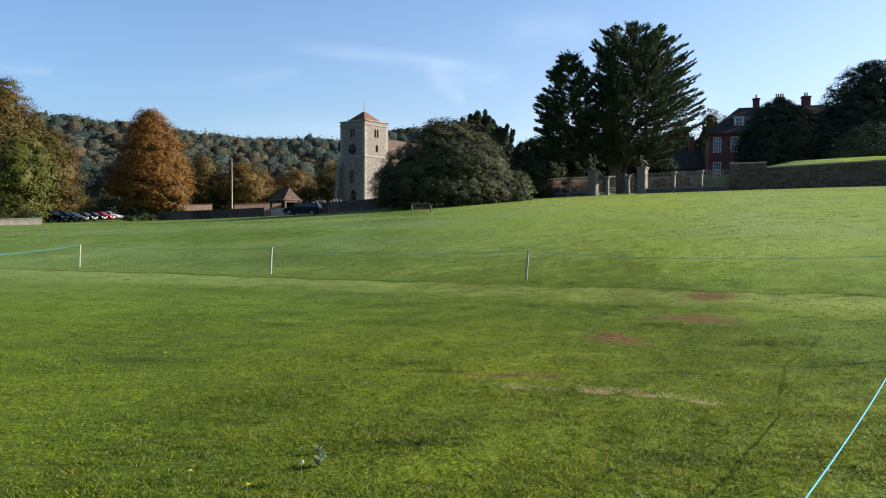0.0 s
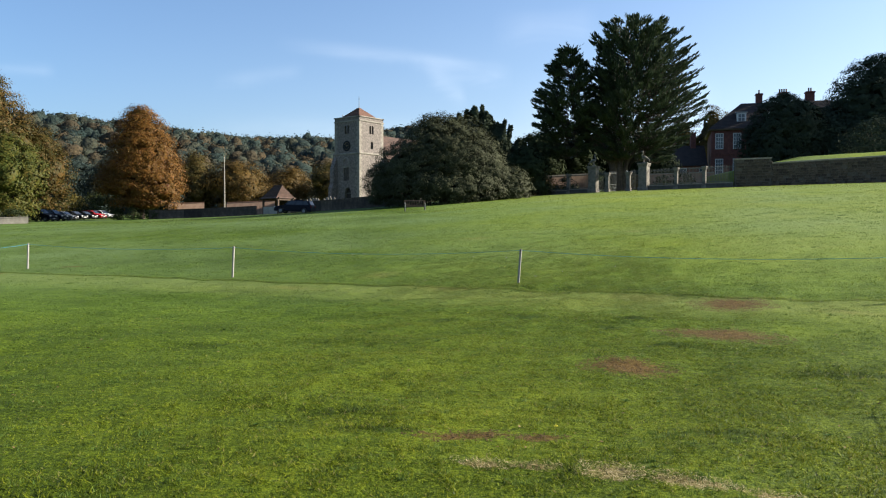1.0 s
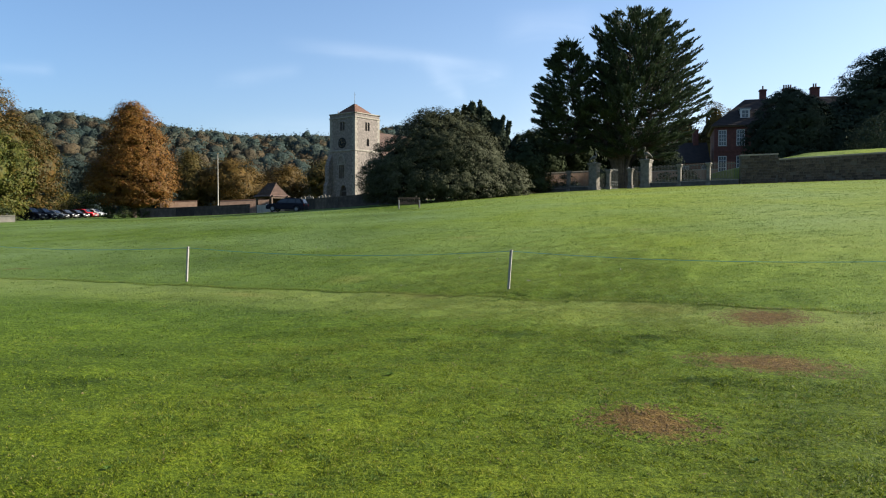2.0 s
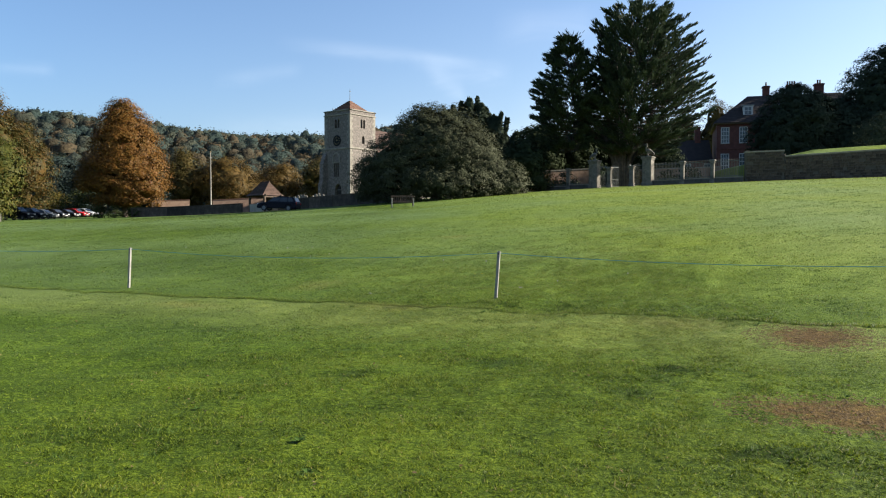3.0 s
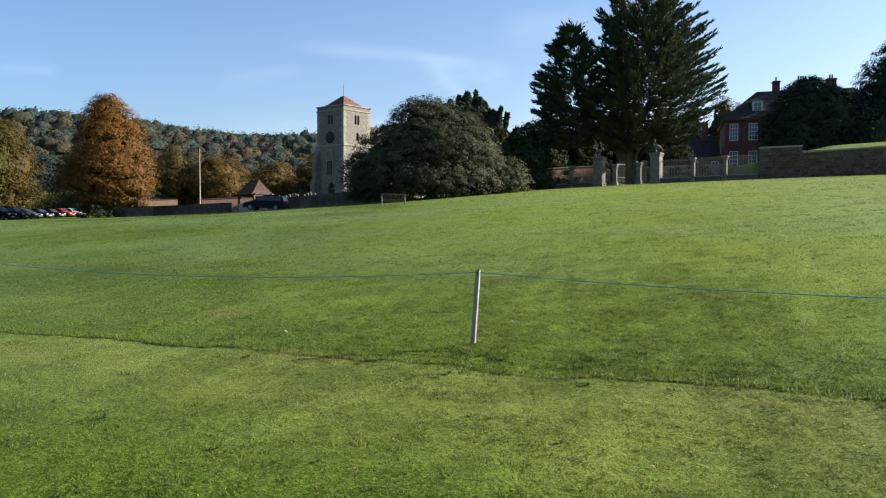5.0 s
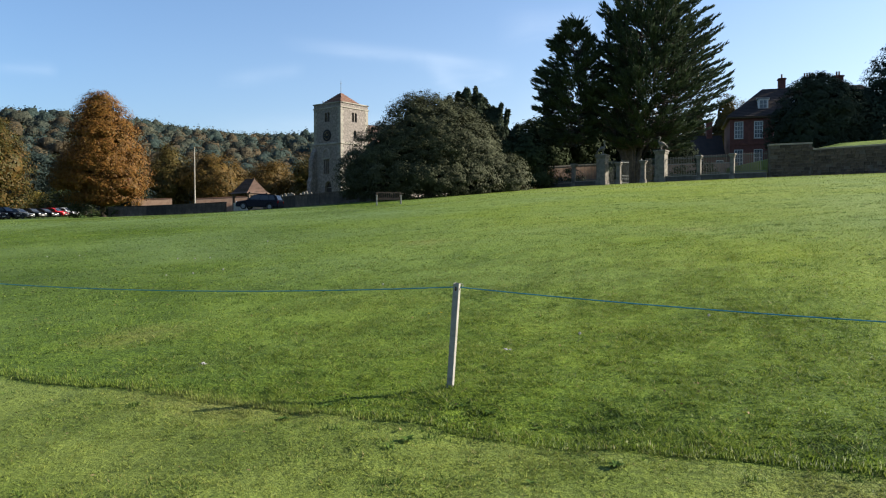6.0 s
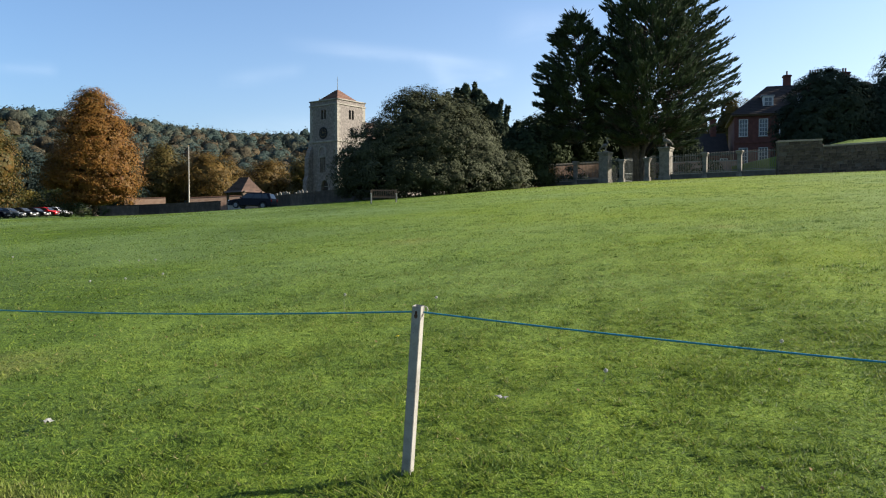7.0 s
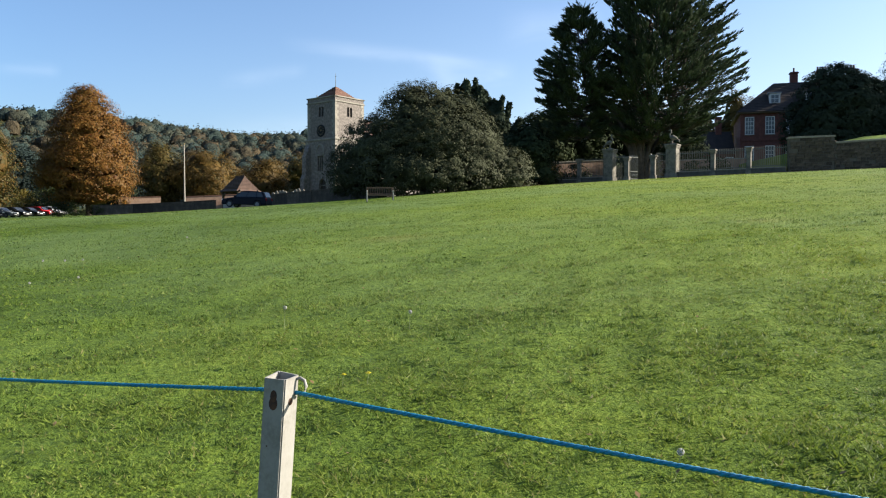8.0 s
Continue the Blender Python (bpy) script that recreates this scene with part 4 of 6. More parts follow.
def woodland(name, label, leaf, seed, share):
    """A far wood: hundreds of small crowns over the hillside."""
    rng = np.random.default_rng(seed)
    n = int(2900 * share)
    x, y = rng.uniform(-560, 240, n), 185 + 455 * rng.uniform(0, 1, n) ** 0.8
    keep = (x < 0.02 * y + 20) | (y > 230) & (x > 60)
    keep &= (x > -0.66 * y - 40) & ((y > 235) | (x > -60))
    x, y = x[keep], y[keep]
    n = len(x)
    r = rng.uniform(4.2, 8.6, n)
    h = r * rng.uniform(0.95, 1.25, n)
    # lumpy crowns, each its own shape, with loose sprays over them
    ball = bmesh.new()
    bmesh.ops.create_icosphere(ball, subdivisions=2, radius=1)
    bmesh.ops.delete(ball, geom=[v for v in ball.verts if v.co.z < -0.25], context="VERTS")
    ball.verts.ensure_lookup_table()
    d = np.array([v.co[:] for v in ball.verts])
    tri = np.array([[v.index for v in f.verts] for f in ball.faces])
    ball.free()
    foot = np.stack([x, y, lie(x, y)], -1)
    lump = np.ones((n, len(d)))
    for wave, amp in ((3.0, 0.13), (6.0, 0.1), (11.0, 0.07)):
        q = rng.normal(size=(n, 3, 3)) * wave
        ph = rng.uniform(0, 6.3, (n, 1, 3))
        lump += amp * np.sin(np.einsum("vk,nkj->nvj", d, q) + ph).sum(-1) / 1.4
    size = np.stack([r, r, h], -1)[:, None, :]
    v = foot[:, None, :] + d[None] * size * lump[:, :, None] * 0.74
    f = tri[None] + (np.arange(n) * len(d))[:, None, None]
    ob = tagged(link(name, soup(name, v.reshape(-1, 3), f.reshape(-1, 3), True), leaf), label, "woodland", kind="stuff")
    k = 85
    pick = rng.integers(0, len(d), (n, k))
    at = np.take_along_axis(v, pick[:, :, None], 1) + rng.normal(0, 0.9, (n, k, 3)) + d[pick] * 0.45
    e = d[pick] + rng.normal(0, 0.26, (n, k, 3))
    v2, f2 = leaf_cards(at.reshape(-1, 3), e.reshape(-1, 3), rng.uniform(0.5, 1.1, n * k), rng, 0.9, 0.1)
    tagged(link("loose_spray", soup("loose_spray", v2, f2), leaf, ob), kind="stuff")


woodland("woodland", "dense green deciduous wood with a painted haze tint on the far hillside", HAZED_GREEN, 41, 0.44)
woodland("woodland", "olive and fading deciduous wood with a painted haze tint on the far hillside", HAZED_OLIVE, 42, 0.38)
woodland("woodland", "rusty autumn trees, greyed by a painted haze tint, scattered over the far hillside", HAZED_RUST, 43, 0.18)

# ---- church ----
def framed_window(parent, cx, z0, w, h, y, bars=(2, 3), m=None, frame_mat=None, deep=0.1):
    """A sash window set in a wall that faces -y: frame, sill, glazing bars and pane."""
    frame_mat = frame_mat or WHITE
    win = part("window", pierced(rect(cx, z0, w, h), [rect(cx, z0 + 0.1, w - 0.2, h - 0.2)], y - 0.05, y + deep), frame_mat, parent, m=m)
    part("sill", box(cx - w / 2 - 0.08, cx + w / 2 + 0.08, y - 0.12, y + 0.02, z0 - 0.09, z0 - 0.003), DRESSED, win)
    part("pane", box(cx - w / 2 + 0.1, cx + w / 2 - 0.1, y + 0.03, y + 0.045, z0 + 0.1, z0 + h - 0.1), SKY_PANE, win)
    for i in range(1, bars[0]):
        x = cx - w / 2 + 0.1 + (w - 0.2) * i / bars[0]
        part("glazing_bar", box(x - 0.025, x + 0.025, y - 0.01, y + 0.028, z0 + 0.1, z0 + h - 0.1), frame_mat, win)
    for i in range(1, bars[1]):
        z = z0 + 0.1 + (h - 0.2) * i / bars[1]
        part("glazing_bar", box(cx - w / 2 + 0.1, cx + w / 2 - 0.1, y - 0.006, y + 0.027, z - 0.03, z + 0.03), frame_mat, win)
    return win


def church():
    x, y = -12.75, 123.4
    g = at_ground(x, y) - 0.2
    ob = thing("church", "old flint and ragstone church tower with a low tiled cap", "church", pose(x, y, g, 0, 0, -38))
    top, string, a, b = 18.3 - g, 12.75 - g, 2.65, 2.82
    t = 0.7
    # lower stage: west front with door and window, and three plain sides
    lancets = [arch(dx, top - 9.6, 0.3, 2.15, 4) for dx in (-0.38, 0, 0.38)]
    door = arch(0.35, 0.25, 1.35, 3.0, 5)
    part("wall", pierced(rect(0, 0, 2 * b, string), lancets + [door], -b, -b + t), STONE, ob)
    for turn in (90, 180, 270):
        part("wall", pierced(rect(0, 0, 2 * b - 2 * t - 0.006 if turn != 180 else 2 * b, string), [], -b, -b + t), STONE, ob, m=pose(0, 0, 0, 0, 0, turn))
    d = part("door", pierced(arch(0.35, 0.25, 1.3, 2.95, 5), [], -b + 0.4, -b + 0.48), DARK_OAK, ob, "dark planked oak church door")
    for i in range(3):
        part("hinge", box(-0.25, 0.75, -b + 0.385, -b + 0.398, 0.75 + 0.8 * i, 0.82 + 0.8 * i), IRON, d)
    for dx in (-0.38, 0, 0.38):
        part("window", pierced(arch(dx, top - 9.58, 0.28, 2.1, 4), [], -b + 0.3, -b + 0.34), GLASS, ob, "dark leaded lancet window")
    hood = pierced(arch(0, top - 7.5, 1.6, 1.5, 6), [arch(0, top - 7.6, 1.4, 1.4, 6)], -b - 0.09, -b + 0.05)
    part("hood_mould", hood, DRESSED, ob)
    # upper stage: twin belfry openings on each side, small light to the south
    for turn in (0, 90, 180, 270):
        twin = [arch(dx, top - 2.45, 0.4, 1.3, 4, False) for dx in (-0.27, 0.27)]
        small = [arch(0.1, top - 4.7, 0.55, 1.15, 4)] if turn == 90 else []
        half = a if turn in (0, 180) else a - t - 0.003
        m = pose(0, 0, 0, 0, 0, turn)
        part("wall", pierced(rect(0, string, 2 * half, top - string), twin + small, -a, -a + t), STONE, ob, m=m)
        for dx in (-0.27, 0.27):
            lo = part("louvre", box(dx - 0.2, dx + 0.2, -a + 0.34, -a + 0.38, top - 2.43, top - 1.2), LOUVRE, ob, m=m)
            for i in range(5):
                part("slat", box(dx - 0.19, dx + 0.19, -a + 0.2, -a + 0.32, top - 2.36 + 0.23 * i, top - 2.32 + 0.23 * i), LOUVRE, lo)
        if small:
            part("louvre", box(-0.16, 0.36, -a + 0.3, -a + 0.34, top - 4.68, top - 3.57), LOUVRE, ob, m=m)
        # parapet string, coping and quoins
        part("parapet_band", box(-a - 0.1, a + 0.1, -a - 0.1, -a + 0.02, top - 0.62, top - 0.45), DRESSED, ob, m=m)
        part("coping", box(-a - 0.12, a + 0.12, -a - 0.12, -a + 0.35, top - 0.004, top + 0.16, 0.03), DRESSED, ob, m=m)
        part("string_course", box(-b - 0.08, b + 0.08, -b - 0.1, -a + 0.05, string - 0.06, string + 0.2, 0.04), DRESSED, ob, m=m)
        part("plinth", box(-b - 0.18, b + 0.18, -b - 0.18, -b + 0.02, -0.3, 0.75, 0.06), STONE, ob, m=m)
        k = 0
        for z0, z1, half in ((0.8, string - 0.1, b), (string + 0.25, top - 0.65, a)):
            z = z0
            while z < z1 - 0.35:
                w = 0.62 if k % 2 else 0.4
                part("quoin", box(-half - 0.025, -half + w, -half - 0.025, -half + 0.05, z, z + 0.37, 0.012), DRESSED, ob, m=m)
                w = 0.4 if k % 2 else 0.62
                part("quoin", box(half - w, half + 0.02, -half - 0.02, -half + 0.05, z, z + 0.37, 0.012), DRESSED, ob, m=m)
                z += 0.39
                k += 1
    # clock
    clock = part("clock", lathe([(0.02, 0.0), (0.76, 0.0), (0.8, 0.03), (0.8, 0.07), (0.72, 0.09), (0.02, 0.09)], 28), CLOCK_BLACK, ob, "round black clock dial with gilt marks", m=pose(0.0, -a - 0.004, top - 4.3, 90, 0, 0))
    for i in range(12):
        an = 2 * math.pi * i / 12
        part("hour_mark", box(-0.03, 0.03, 0.46, 0.6, 0.094, 0.11), GILT, clock, m=pose(0, 0, 0, 0, 0, 30 * i))
    part("clock_hand", box(-0.025, 0.025, -0.1, 0.5, 0.112, 0.122), GILT, clock, m=pose(0, 0, 0, 0, 0, 20))
    part("clock_hand", box(-0.035, 0.035, -0.08, 0.33, 0.124, 0.134), GILT, clock, m=pose(0, 0, 0, 0, 0, -75))
    # stepped buttresses on the west front and the north side
    for m in (pose(-b + 0.45, -b, 0), pose(-b, -b + 0.45, 0, 0, 0, -90)):
        part("buttress", prism_side([(0.05, -0.3), (-1.15, -0.3), (-1.1, 3.2), (-0.8, 3.8), (-0.75, 6.2), (-0.5, 6.8), (-0.45, string - 1.2), (0.05, string - 0.4)], -0.38, 0.38), STONE, ob, m=m)
    # cap roof, weather vane and corner pinnacle
    cap = bmesh.new()
    ring = [cap.verts.new(v) for v in ((-a + 0.3, -a + 0.3, top - 0.1), (a - 0.3, -a + 0.3, top - 0.1), (a - 0.3, a - 0.3, top - 0.1), (-a + 0.3, a - 0.3, top - 0.1))]
    peak = [cap.verts.new(v) for v in ((-0.12, -0.12, top + 1.85), (0.12, -0.12, top + 1.85), (0.12, 0.12, top + 1.85), (-0.12, 0.12, top + 1.85))]
    for i in range(4):
        cap.faces.new((ring[i], ring[(i + 1) % 4], peak[(i + 1) % 4], peak[i]))
    cap.faces.new(peak)
    cap.faces.new(ring)
    roof = part("roof", cap, TILE, ob, "low pyramid cap of brown clay tiles")
    slope = math.hypot(a - 0.4, 1.95)
    for turn in range(4):
        for i in range(11):
            f = i / 11
            hw = (a - 0.3) * (1 - f) + 0.1 * f
            yy, zz = -((a - 0.3) * (1 - f) + 0.12 * f), top - 0.1 + 1.95 * f
            part("tile_course", box(-hw, hw, yy - 0.03, yy + 0.16, zz, zz + 0.06), TILE, roof, m=pose(0, 0, 0, 0, 0, 90 * turn))
    vane = part("weather_vane", lathe([(0.045, top + 1.8), (0.035, top + 2.6), (0.02, top + 3.6), (0.005, top + 3.7)], 8), IRON, ob)
    part("vane_arrow", box(-0.14, 0.14, -0.01, 0.01, top + 3.2, top + 3.25), GILT, vane)
    part("corner_pipe", lathe([(0.07, top), (0.07, top + 0.75), (0.02, top + 0.85)], 8), LEAD, ob, m=pose(-a + 0.35, -a + 1.4, 0))
    # nave behind the tower
    nave_e, nave_r, nb = 10.6 - g, 16.3 - g, 4.6
    part("wall", box(-nb, nb, a + 0.2, a + 19, -0.3, nave_e), STONE, ob)
    part("roof", prism([(-nb - 0.4, nave_e - 0.2), (nb + 0.4, nave_e - 0.2), (0, nave_r)], a + 0.05, a + 19.4), WORN_TILE, ob, "steep brown clay-tiled nave roof")
    part("gable", prism([(-nb, nave_e - 0.1), (nb, nave_e - 0.1), (0, nave_r - 0.35)], a - 0.05, a + 0.04), STONE, ob)


def prism_side(points, x0, x1):
    """A flat outline of (y, z) points, pushed from x0 to x1."""
    bm = prism(points, x0, x1)
    bmesh.ops.transform(bm, matrix=Matrix(((0, 1, 0, 0), (1, 0, 0, 0), (0, 0, 1, 0), (0, 0, 0, 1))), verts=bm.verts)
    return bm


church()


# ---- walls ----
def wall_run(name, label, points, height, thick, material, cope=None, follow=True, kind="structure"):
    """A free-standing wall along points in plan, with a coping, in lengths of about three metres that step with the ground."""
    ob = thing(name, label, "wall", Matrix.Identity(4), kind=kind)
    for (x0, y0), (x1, y1) in zip(points, points[1:]):
        ln = math.hypot(x1 - x0, y1 - y0)
        n = max(1, round(ln / 3))
        turn = math.degrees(math.atan2(y1 - y0, x1 - x0))
        for i in range(n):
            f0, f1 = i / n, (i + 1) / n
            ax, ay = x0 + (x1 - x0) * f0, y0 + (y1 - y0) * f0
            bx, by = x0 + (x1 - x0) * f1, y0 + (y1 - y0) * f1
            za, zb = at_ground(ax, ay), at_ground(bx, by)
            h = height if isinstance(height, (int, float)) else height((f0 + f1) / 2)
            seg = ln / n
            pts = [(0, -0.4), (seg, zb - za - 0.4), (seg, zb - za + h), (0, h)]
            m = pose(ax, ay, za, 0, 0, turn)
            part("wall_length", prism(pts, -thick / 2, thick / 2), material, ob, m=m)
            if cope is not None:
                c = [(0, h - 0.02), (seg, zb - za + h - 0.02), (seg, zb - za + h + 0.1), (0, h + 0.1)]
                part("coping", prism(c, -thick / 2 - 0.06, thick / 2 + 0.06), cope, ob, m=m)
    return ob


wall_run("wall_churchyard", "low dark ragstone churchyard wall with a stone coping", [(-44.5, 121.0), (-27.6, 118.4)], 1.25, 0.45, RAGSTONE, RAGSTONE)
wall_run("wall_churchyard_east", "low dark ragstone churchyard wall with a stone coping", [(-21.7, 115.6), (-12.5, 104.5), (-4.0, 98.5)], 1.35, 0.45, RAGSTONE, RAGSTONE)
wall_run("wall_roadside", "low sunlit stone wall under a hedge", [(-80.0, 91.0), (-54.8, 105.6)], 0.8, 0.45, DRESSED, DRESSED)
wall_run("wall_garden", "old sunlit brick garden wall with a stone coping", [(9.5, 100.2), (19.4, 103.2)], 2.3, 0.4, OLD_BRICK, DRESSED)
wall_run("wall_garden_east", "old brick garden wall with a stone coping", [(25.4, 103.6), (36.5, 106.6)], 1.9, 0.4, OLD_BRICK, DRESSED)
wall_run("wall_barn", "pale sunlit brick yard wall behind the churchyard", [(-43.8, 127.0), (-38.8, 129.4)], 2.3, 0.4, OLD_BRICK, TILE)
wall_run("wall_yard", "pale sunlit brick yard wall behind the churchyard", [(-34.6, 127.6), (-27.4, 130.2)], 2.1, 0.4, OLD_BRICK, TILE)


def stone_wall(name, label, x0, y0, x1, y1, height, seed, grow=0.0):
    """A rough ragstone wall whose larger stones stand proud of the mortar."""
    rng = np.random.default_rng(seed)
    ln = math.hypot(x1 - x0, y1 - y0)
    turn = math.degrees(math.atan2(y1 - y0, x1 - x0))
    za, zb = at_ground(x0, y0), at_ground(x1, y1)
    ob = thing(name, label, "wall", pose(x0, y0, za, 0, 0, turn), kind="structure")
    fall = (zb - za) / ln
    part("wall_core", prism([(0, -0.5), (ln, fall * ln - 0.5), (ln, fall * ln + height + grow), (0, height)], 0, 0.5), MORTAR, ob)
    part("coping", prism([(-0.05, height - 0.02), (ln + 0.05, fall * ln + height + grow - 0.02), (ln + 0.05, fall * ln + height + grow + 0.13), (-0.05, height + 0.13)], -0.07, 0.57, 0.02), DRESSED, ob)
    shapes = []
    for k in range(6):
        bm = box(-0.5, 0.5, -0.05, 0.04, -0.5, 0.5)
        for v in bm.verts:
            v.co.x += rng.uniform(-0.07, 0.07)
            v.co.z += rng.uniform(-0.07, 0.07)
            if v.co.y < 0:
                v.co.x *= 0.9
                v.co.z *= 0.9
        me = bpy.data.meshes.new("stone")
        bmesh.ops.recalc_face_normals(bm, faces=bm.faces)
        bm.to_mesh(me)
        bm.free()
        me.materials.append(RAGSTONE)
        shapes.append(me)
    z, made = 0.02, 0
    while z < height + grow * 0.5 - 0.2 and made < 290:
        h = rng.uniform(0.22, 0.34)
        x = rng.uniform(0, 0.2)
        while x < ln - 0.25 and made < 290:
            w = rng.uniform(0.3, 0.75)
            if rng.random() < 0.93:
                m = pose(x + w / 2, rng.uniform(-0.02, 0.02), z * (1 + grow * (x / ln - 0.5) / height) + h / 2 + fall * x) @ Matrix.Diagonal((w * 0.93, rng.uniform(0.7, 1.3), h * 0.9, 1))
                link("stone", shapes[made % 6], None, ob, m=m)
                made += 1
            x += w
        z += h
    return ob


stone_wall("wall_house_corner", "rough ragstone wall beside the railings", 31.0, 84.1, 34.6, 83.7, 2.85, 51)
stone_wall("wall_bank", "dark ragstone retaining wall holding up a grassy bank", 34.65, 83.75, 49.0, 82.4, 2.3, 52, 0.48)
stone_wall("wall_bank_east", "dark ragstone retaining wall holding up a grassy bank", 49.05, 82.4, 70.0, 80.4, 2.78, 53)


def bank():
    """The lawn above the retaining wall."""
    bm = bmesh.new()
    rows = []
    nx_, ny_ = 34, 48
    for j in range(ny_ + 1):
        row = []
        for i in range(nx_ + 1):
            f, q = i / nx_, j / ny_
            x = 35.0 + 37 * f
            y0 = 84.35 - 0.095 * (x - 35)
            y = y0 + 26 * q
            edge_z = at_ground(x, y0) + 2.2 + 0.0335 * min(14, x - 35)
            rise = (0.5 * math.sin(min(1, q * 16) * math.pi / 2) + 0.7 * min(1, q * 3)) * min(1, f * 5 + 0.08)
            row.append(bm.verts.new((x, y, edge_z + rise + 0.05 * math.sin(x * 1.3 + y) * (q > 0))))
        rows.append(row)
    for a, b in zip(rows, rows[1:]):
        for i in range(nx_):
            bm.faces.new((a[i], a[i + 1], b[i + 1], b[i]))
    r = bmesh.ops.extrude_face_region(bm, geom=list(bm.faces))
    low = [v for v in r["geom"] if isinstance(v, bmesh.types.BMVert)]
    for v in low:
        v.co.z = at_ground(v.co.x, v.co.y) - 0.3
    tagged(part("bank", bm, TURF, smooth=True), "mown grass bank above the retaining wall", "bank", kind="structure")


bank()


# ---- gate, piers and railings ----
GATE_A, GATE_B = (17.95, 93.35), (31.0, 84.1)   # line of the gate front in plan
GATE_TURN = math.degrees(math.atan2(GATE_B[1] - GATE_A[1], GATE_B[0] - GATE_A[0]))


def on_gate_line(s):
    ln = math.hypot(GATE_B[0] - GATE_A[0], GATE_B[1] - GATE_A[1])
    return GATE_A[0] + (GATE_B[0] - GATE_A[0]) * s / ln, GATE_A[1] + (GATE_B[1] - GATE_A[1]) * s / ln


def pier(x, y, w, h, name, label, ball=False):
    ob = thing(name, label, "pier", pose(x, y, at_ground(x, y), 0, 0, GATE_TURN), "piers along the garden front")
    part("plinth", box(-w / 2 - 0.07, w / 2 + 0.07, -w / 2 - 0.07, w / 2 + 0.07, -0.4, 0.35, 0.02), PIER_STONE, ob)
    part("shaft", box(-w / 2, w / 2, -w / 2, w / 2, 0.35, h - 0.32, 0.015), PIER_STONE, ob)
    if w > 0.6:
        part("panel", pierced(rect(0, 0.6, w - 0.14, h - 1.25), [rect(0, 0.74, w - 0.34, h - 1.53)], -w / 2 - 0.05, -w / 2 + 0.01), PIER_STONE, ob)
    part("neck_mould", box(-w / 2 - 0.05, w / 2 + 0.05, -w / 2 - 0.05, w / 2 + 0.05, h - 0.38, h - 0.3, 0.02), PIER_STONE, ob)
    part("cap", box(-w / 2 - 0.13, w / 2 + 0.13, -w / 2 - 0.13, w / 2 + 0.13, h - 0.16, h, 0.04), PIER_STONE, ob)
    part("cornice", box(-w / 2 - 0.08, w / 2 + 0.08, -w / 2 - 0.08, w / 2 + 0.08, h - 0.3, h - 0.16, 0.03), PIER_STONE, ob)
    return ob


def bird_statue(x, y, z, turn):
    """A long-necked stone bird: body, folded tail, legs, neck and head in one mesh."""
    vs, fs, k = [], [], 0
    for pts, rad in [
        ([(-0.5, 0, 0.42), (-0.42, 0, 0.5), (-0.2, 0, 0.6), (0, 0, 0.66), (0.16, 0, 0.7), (0.25, 0, 0.76)], [0.03, 0.1, 0.19, 0.22, 0.17, 0.07]),
        ([(0.16, 0, 0.7), (0.27, 0, 0.86), (0.22, 0, 1.02), (0.13, 0, 1.16), (0.17, 0, 1.3)], [0.12, 0.085, 0.065, 0.06, 0.06]),
        ([(0.12, 0, 1.28), (0.17, 0, 1.34), (0.26, 0, 1.34), (0.4, 0, 1.28)], [0.05, 0.085, 0.06, 0.015]),
        ([(-0.5, 0, 0.44), (-0.6, 0, 0.28), (-0.66, 0, 0.12)], [0.07, 0.09, 0.03]),
        ([(0, 0.08, 0.6), (0.03, 0.08, 0.3), (0, 0.08, 0.05)], [0.06, 0.045, 0.05]),
        ([(0, -0.08, 0.6), (0.03, -0.08, 0.3), (0, -0.08, 0.05)], [0.06, 0.045, 0.05]),
        ([(-0.2, 0, 0.02), (0.2, 0, 0.02), (0.21, 0, 0.03)], [0.12, 0.12, 0.02]),
    ]:
        v, f = tube_arrays(pts, rad, 9)
        vs.append(v)
        fs.append(f + k)
        k += len(v)
    ob = link("bird_statue", soup("bird_statue", np.concatenate(vs), np.concatenate(fs), True), PIER_STONE, m=pose(x, y, z, 0, 0, turn))
    tagged(ob, "weathered stone long-necked bird standing on a gate pier", "statue", "birds on the gate piers")


for s in (0.0, 6.1):
    x, y = on_gate_line(s)
    pier(x, y, 0.95, 3.05, "gate_pier", "tall weathered stone gate pier with a sunk panel")
    bird_statue(x, y, at_ground(x, y) + 3.03, GATE_TURN + 180 if s else GATE_TURN)
for s in (1.75, 4.3):
    x, y = on_gate_line(s)
    pier(x, y, 0.42, 2.2, "inner_pier", "slim pale stone inner gate pier")
for s in (9.75, 12.8):
    x, y = on_gate_line(s)
    pier(x, y, 0.34, 2.35, "railing_pier", "slim pale stone pier between the railings")
x, y = on_gate_line(-3.2)
pier(x, y, 0.34, 2.35, "railing_pier", "slim pale stone pier between the railings")


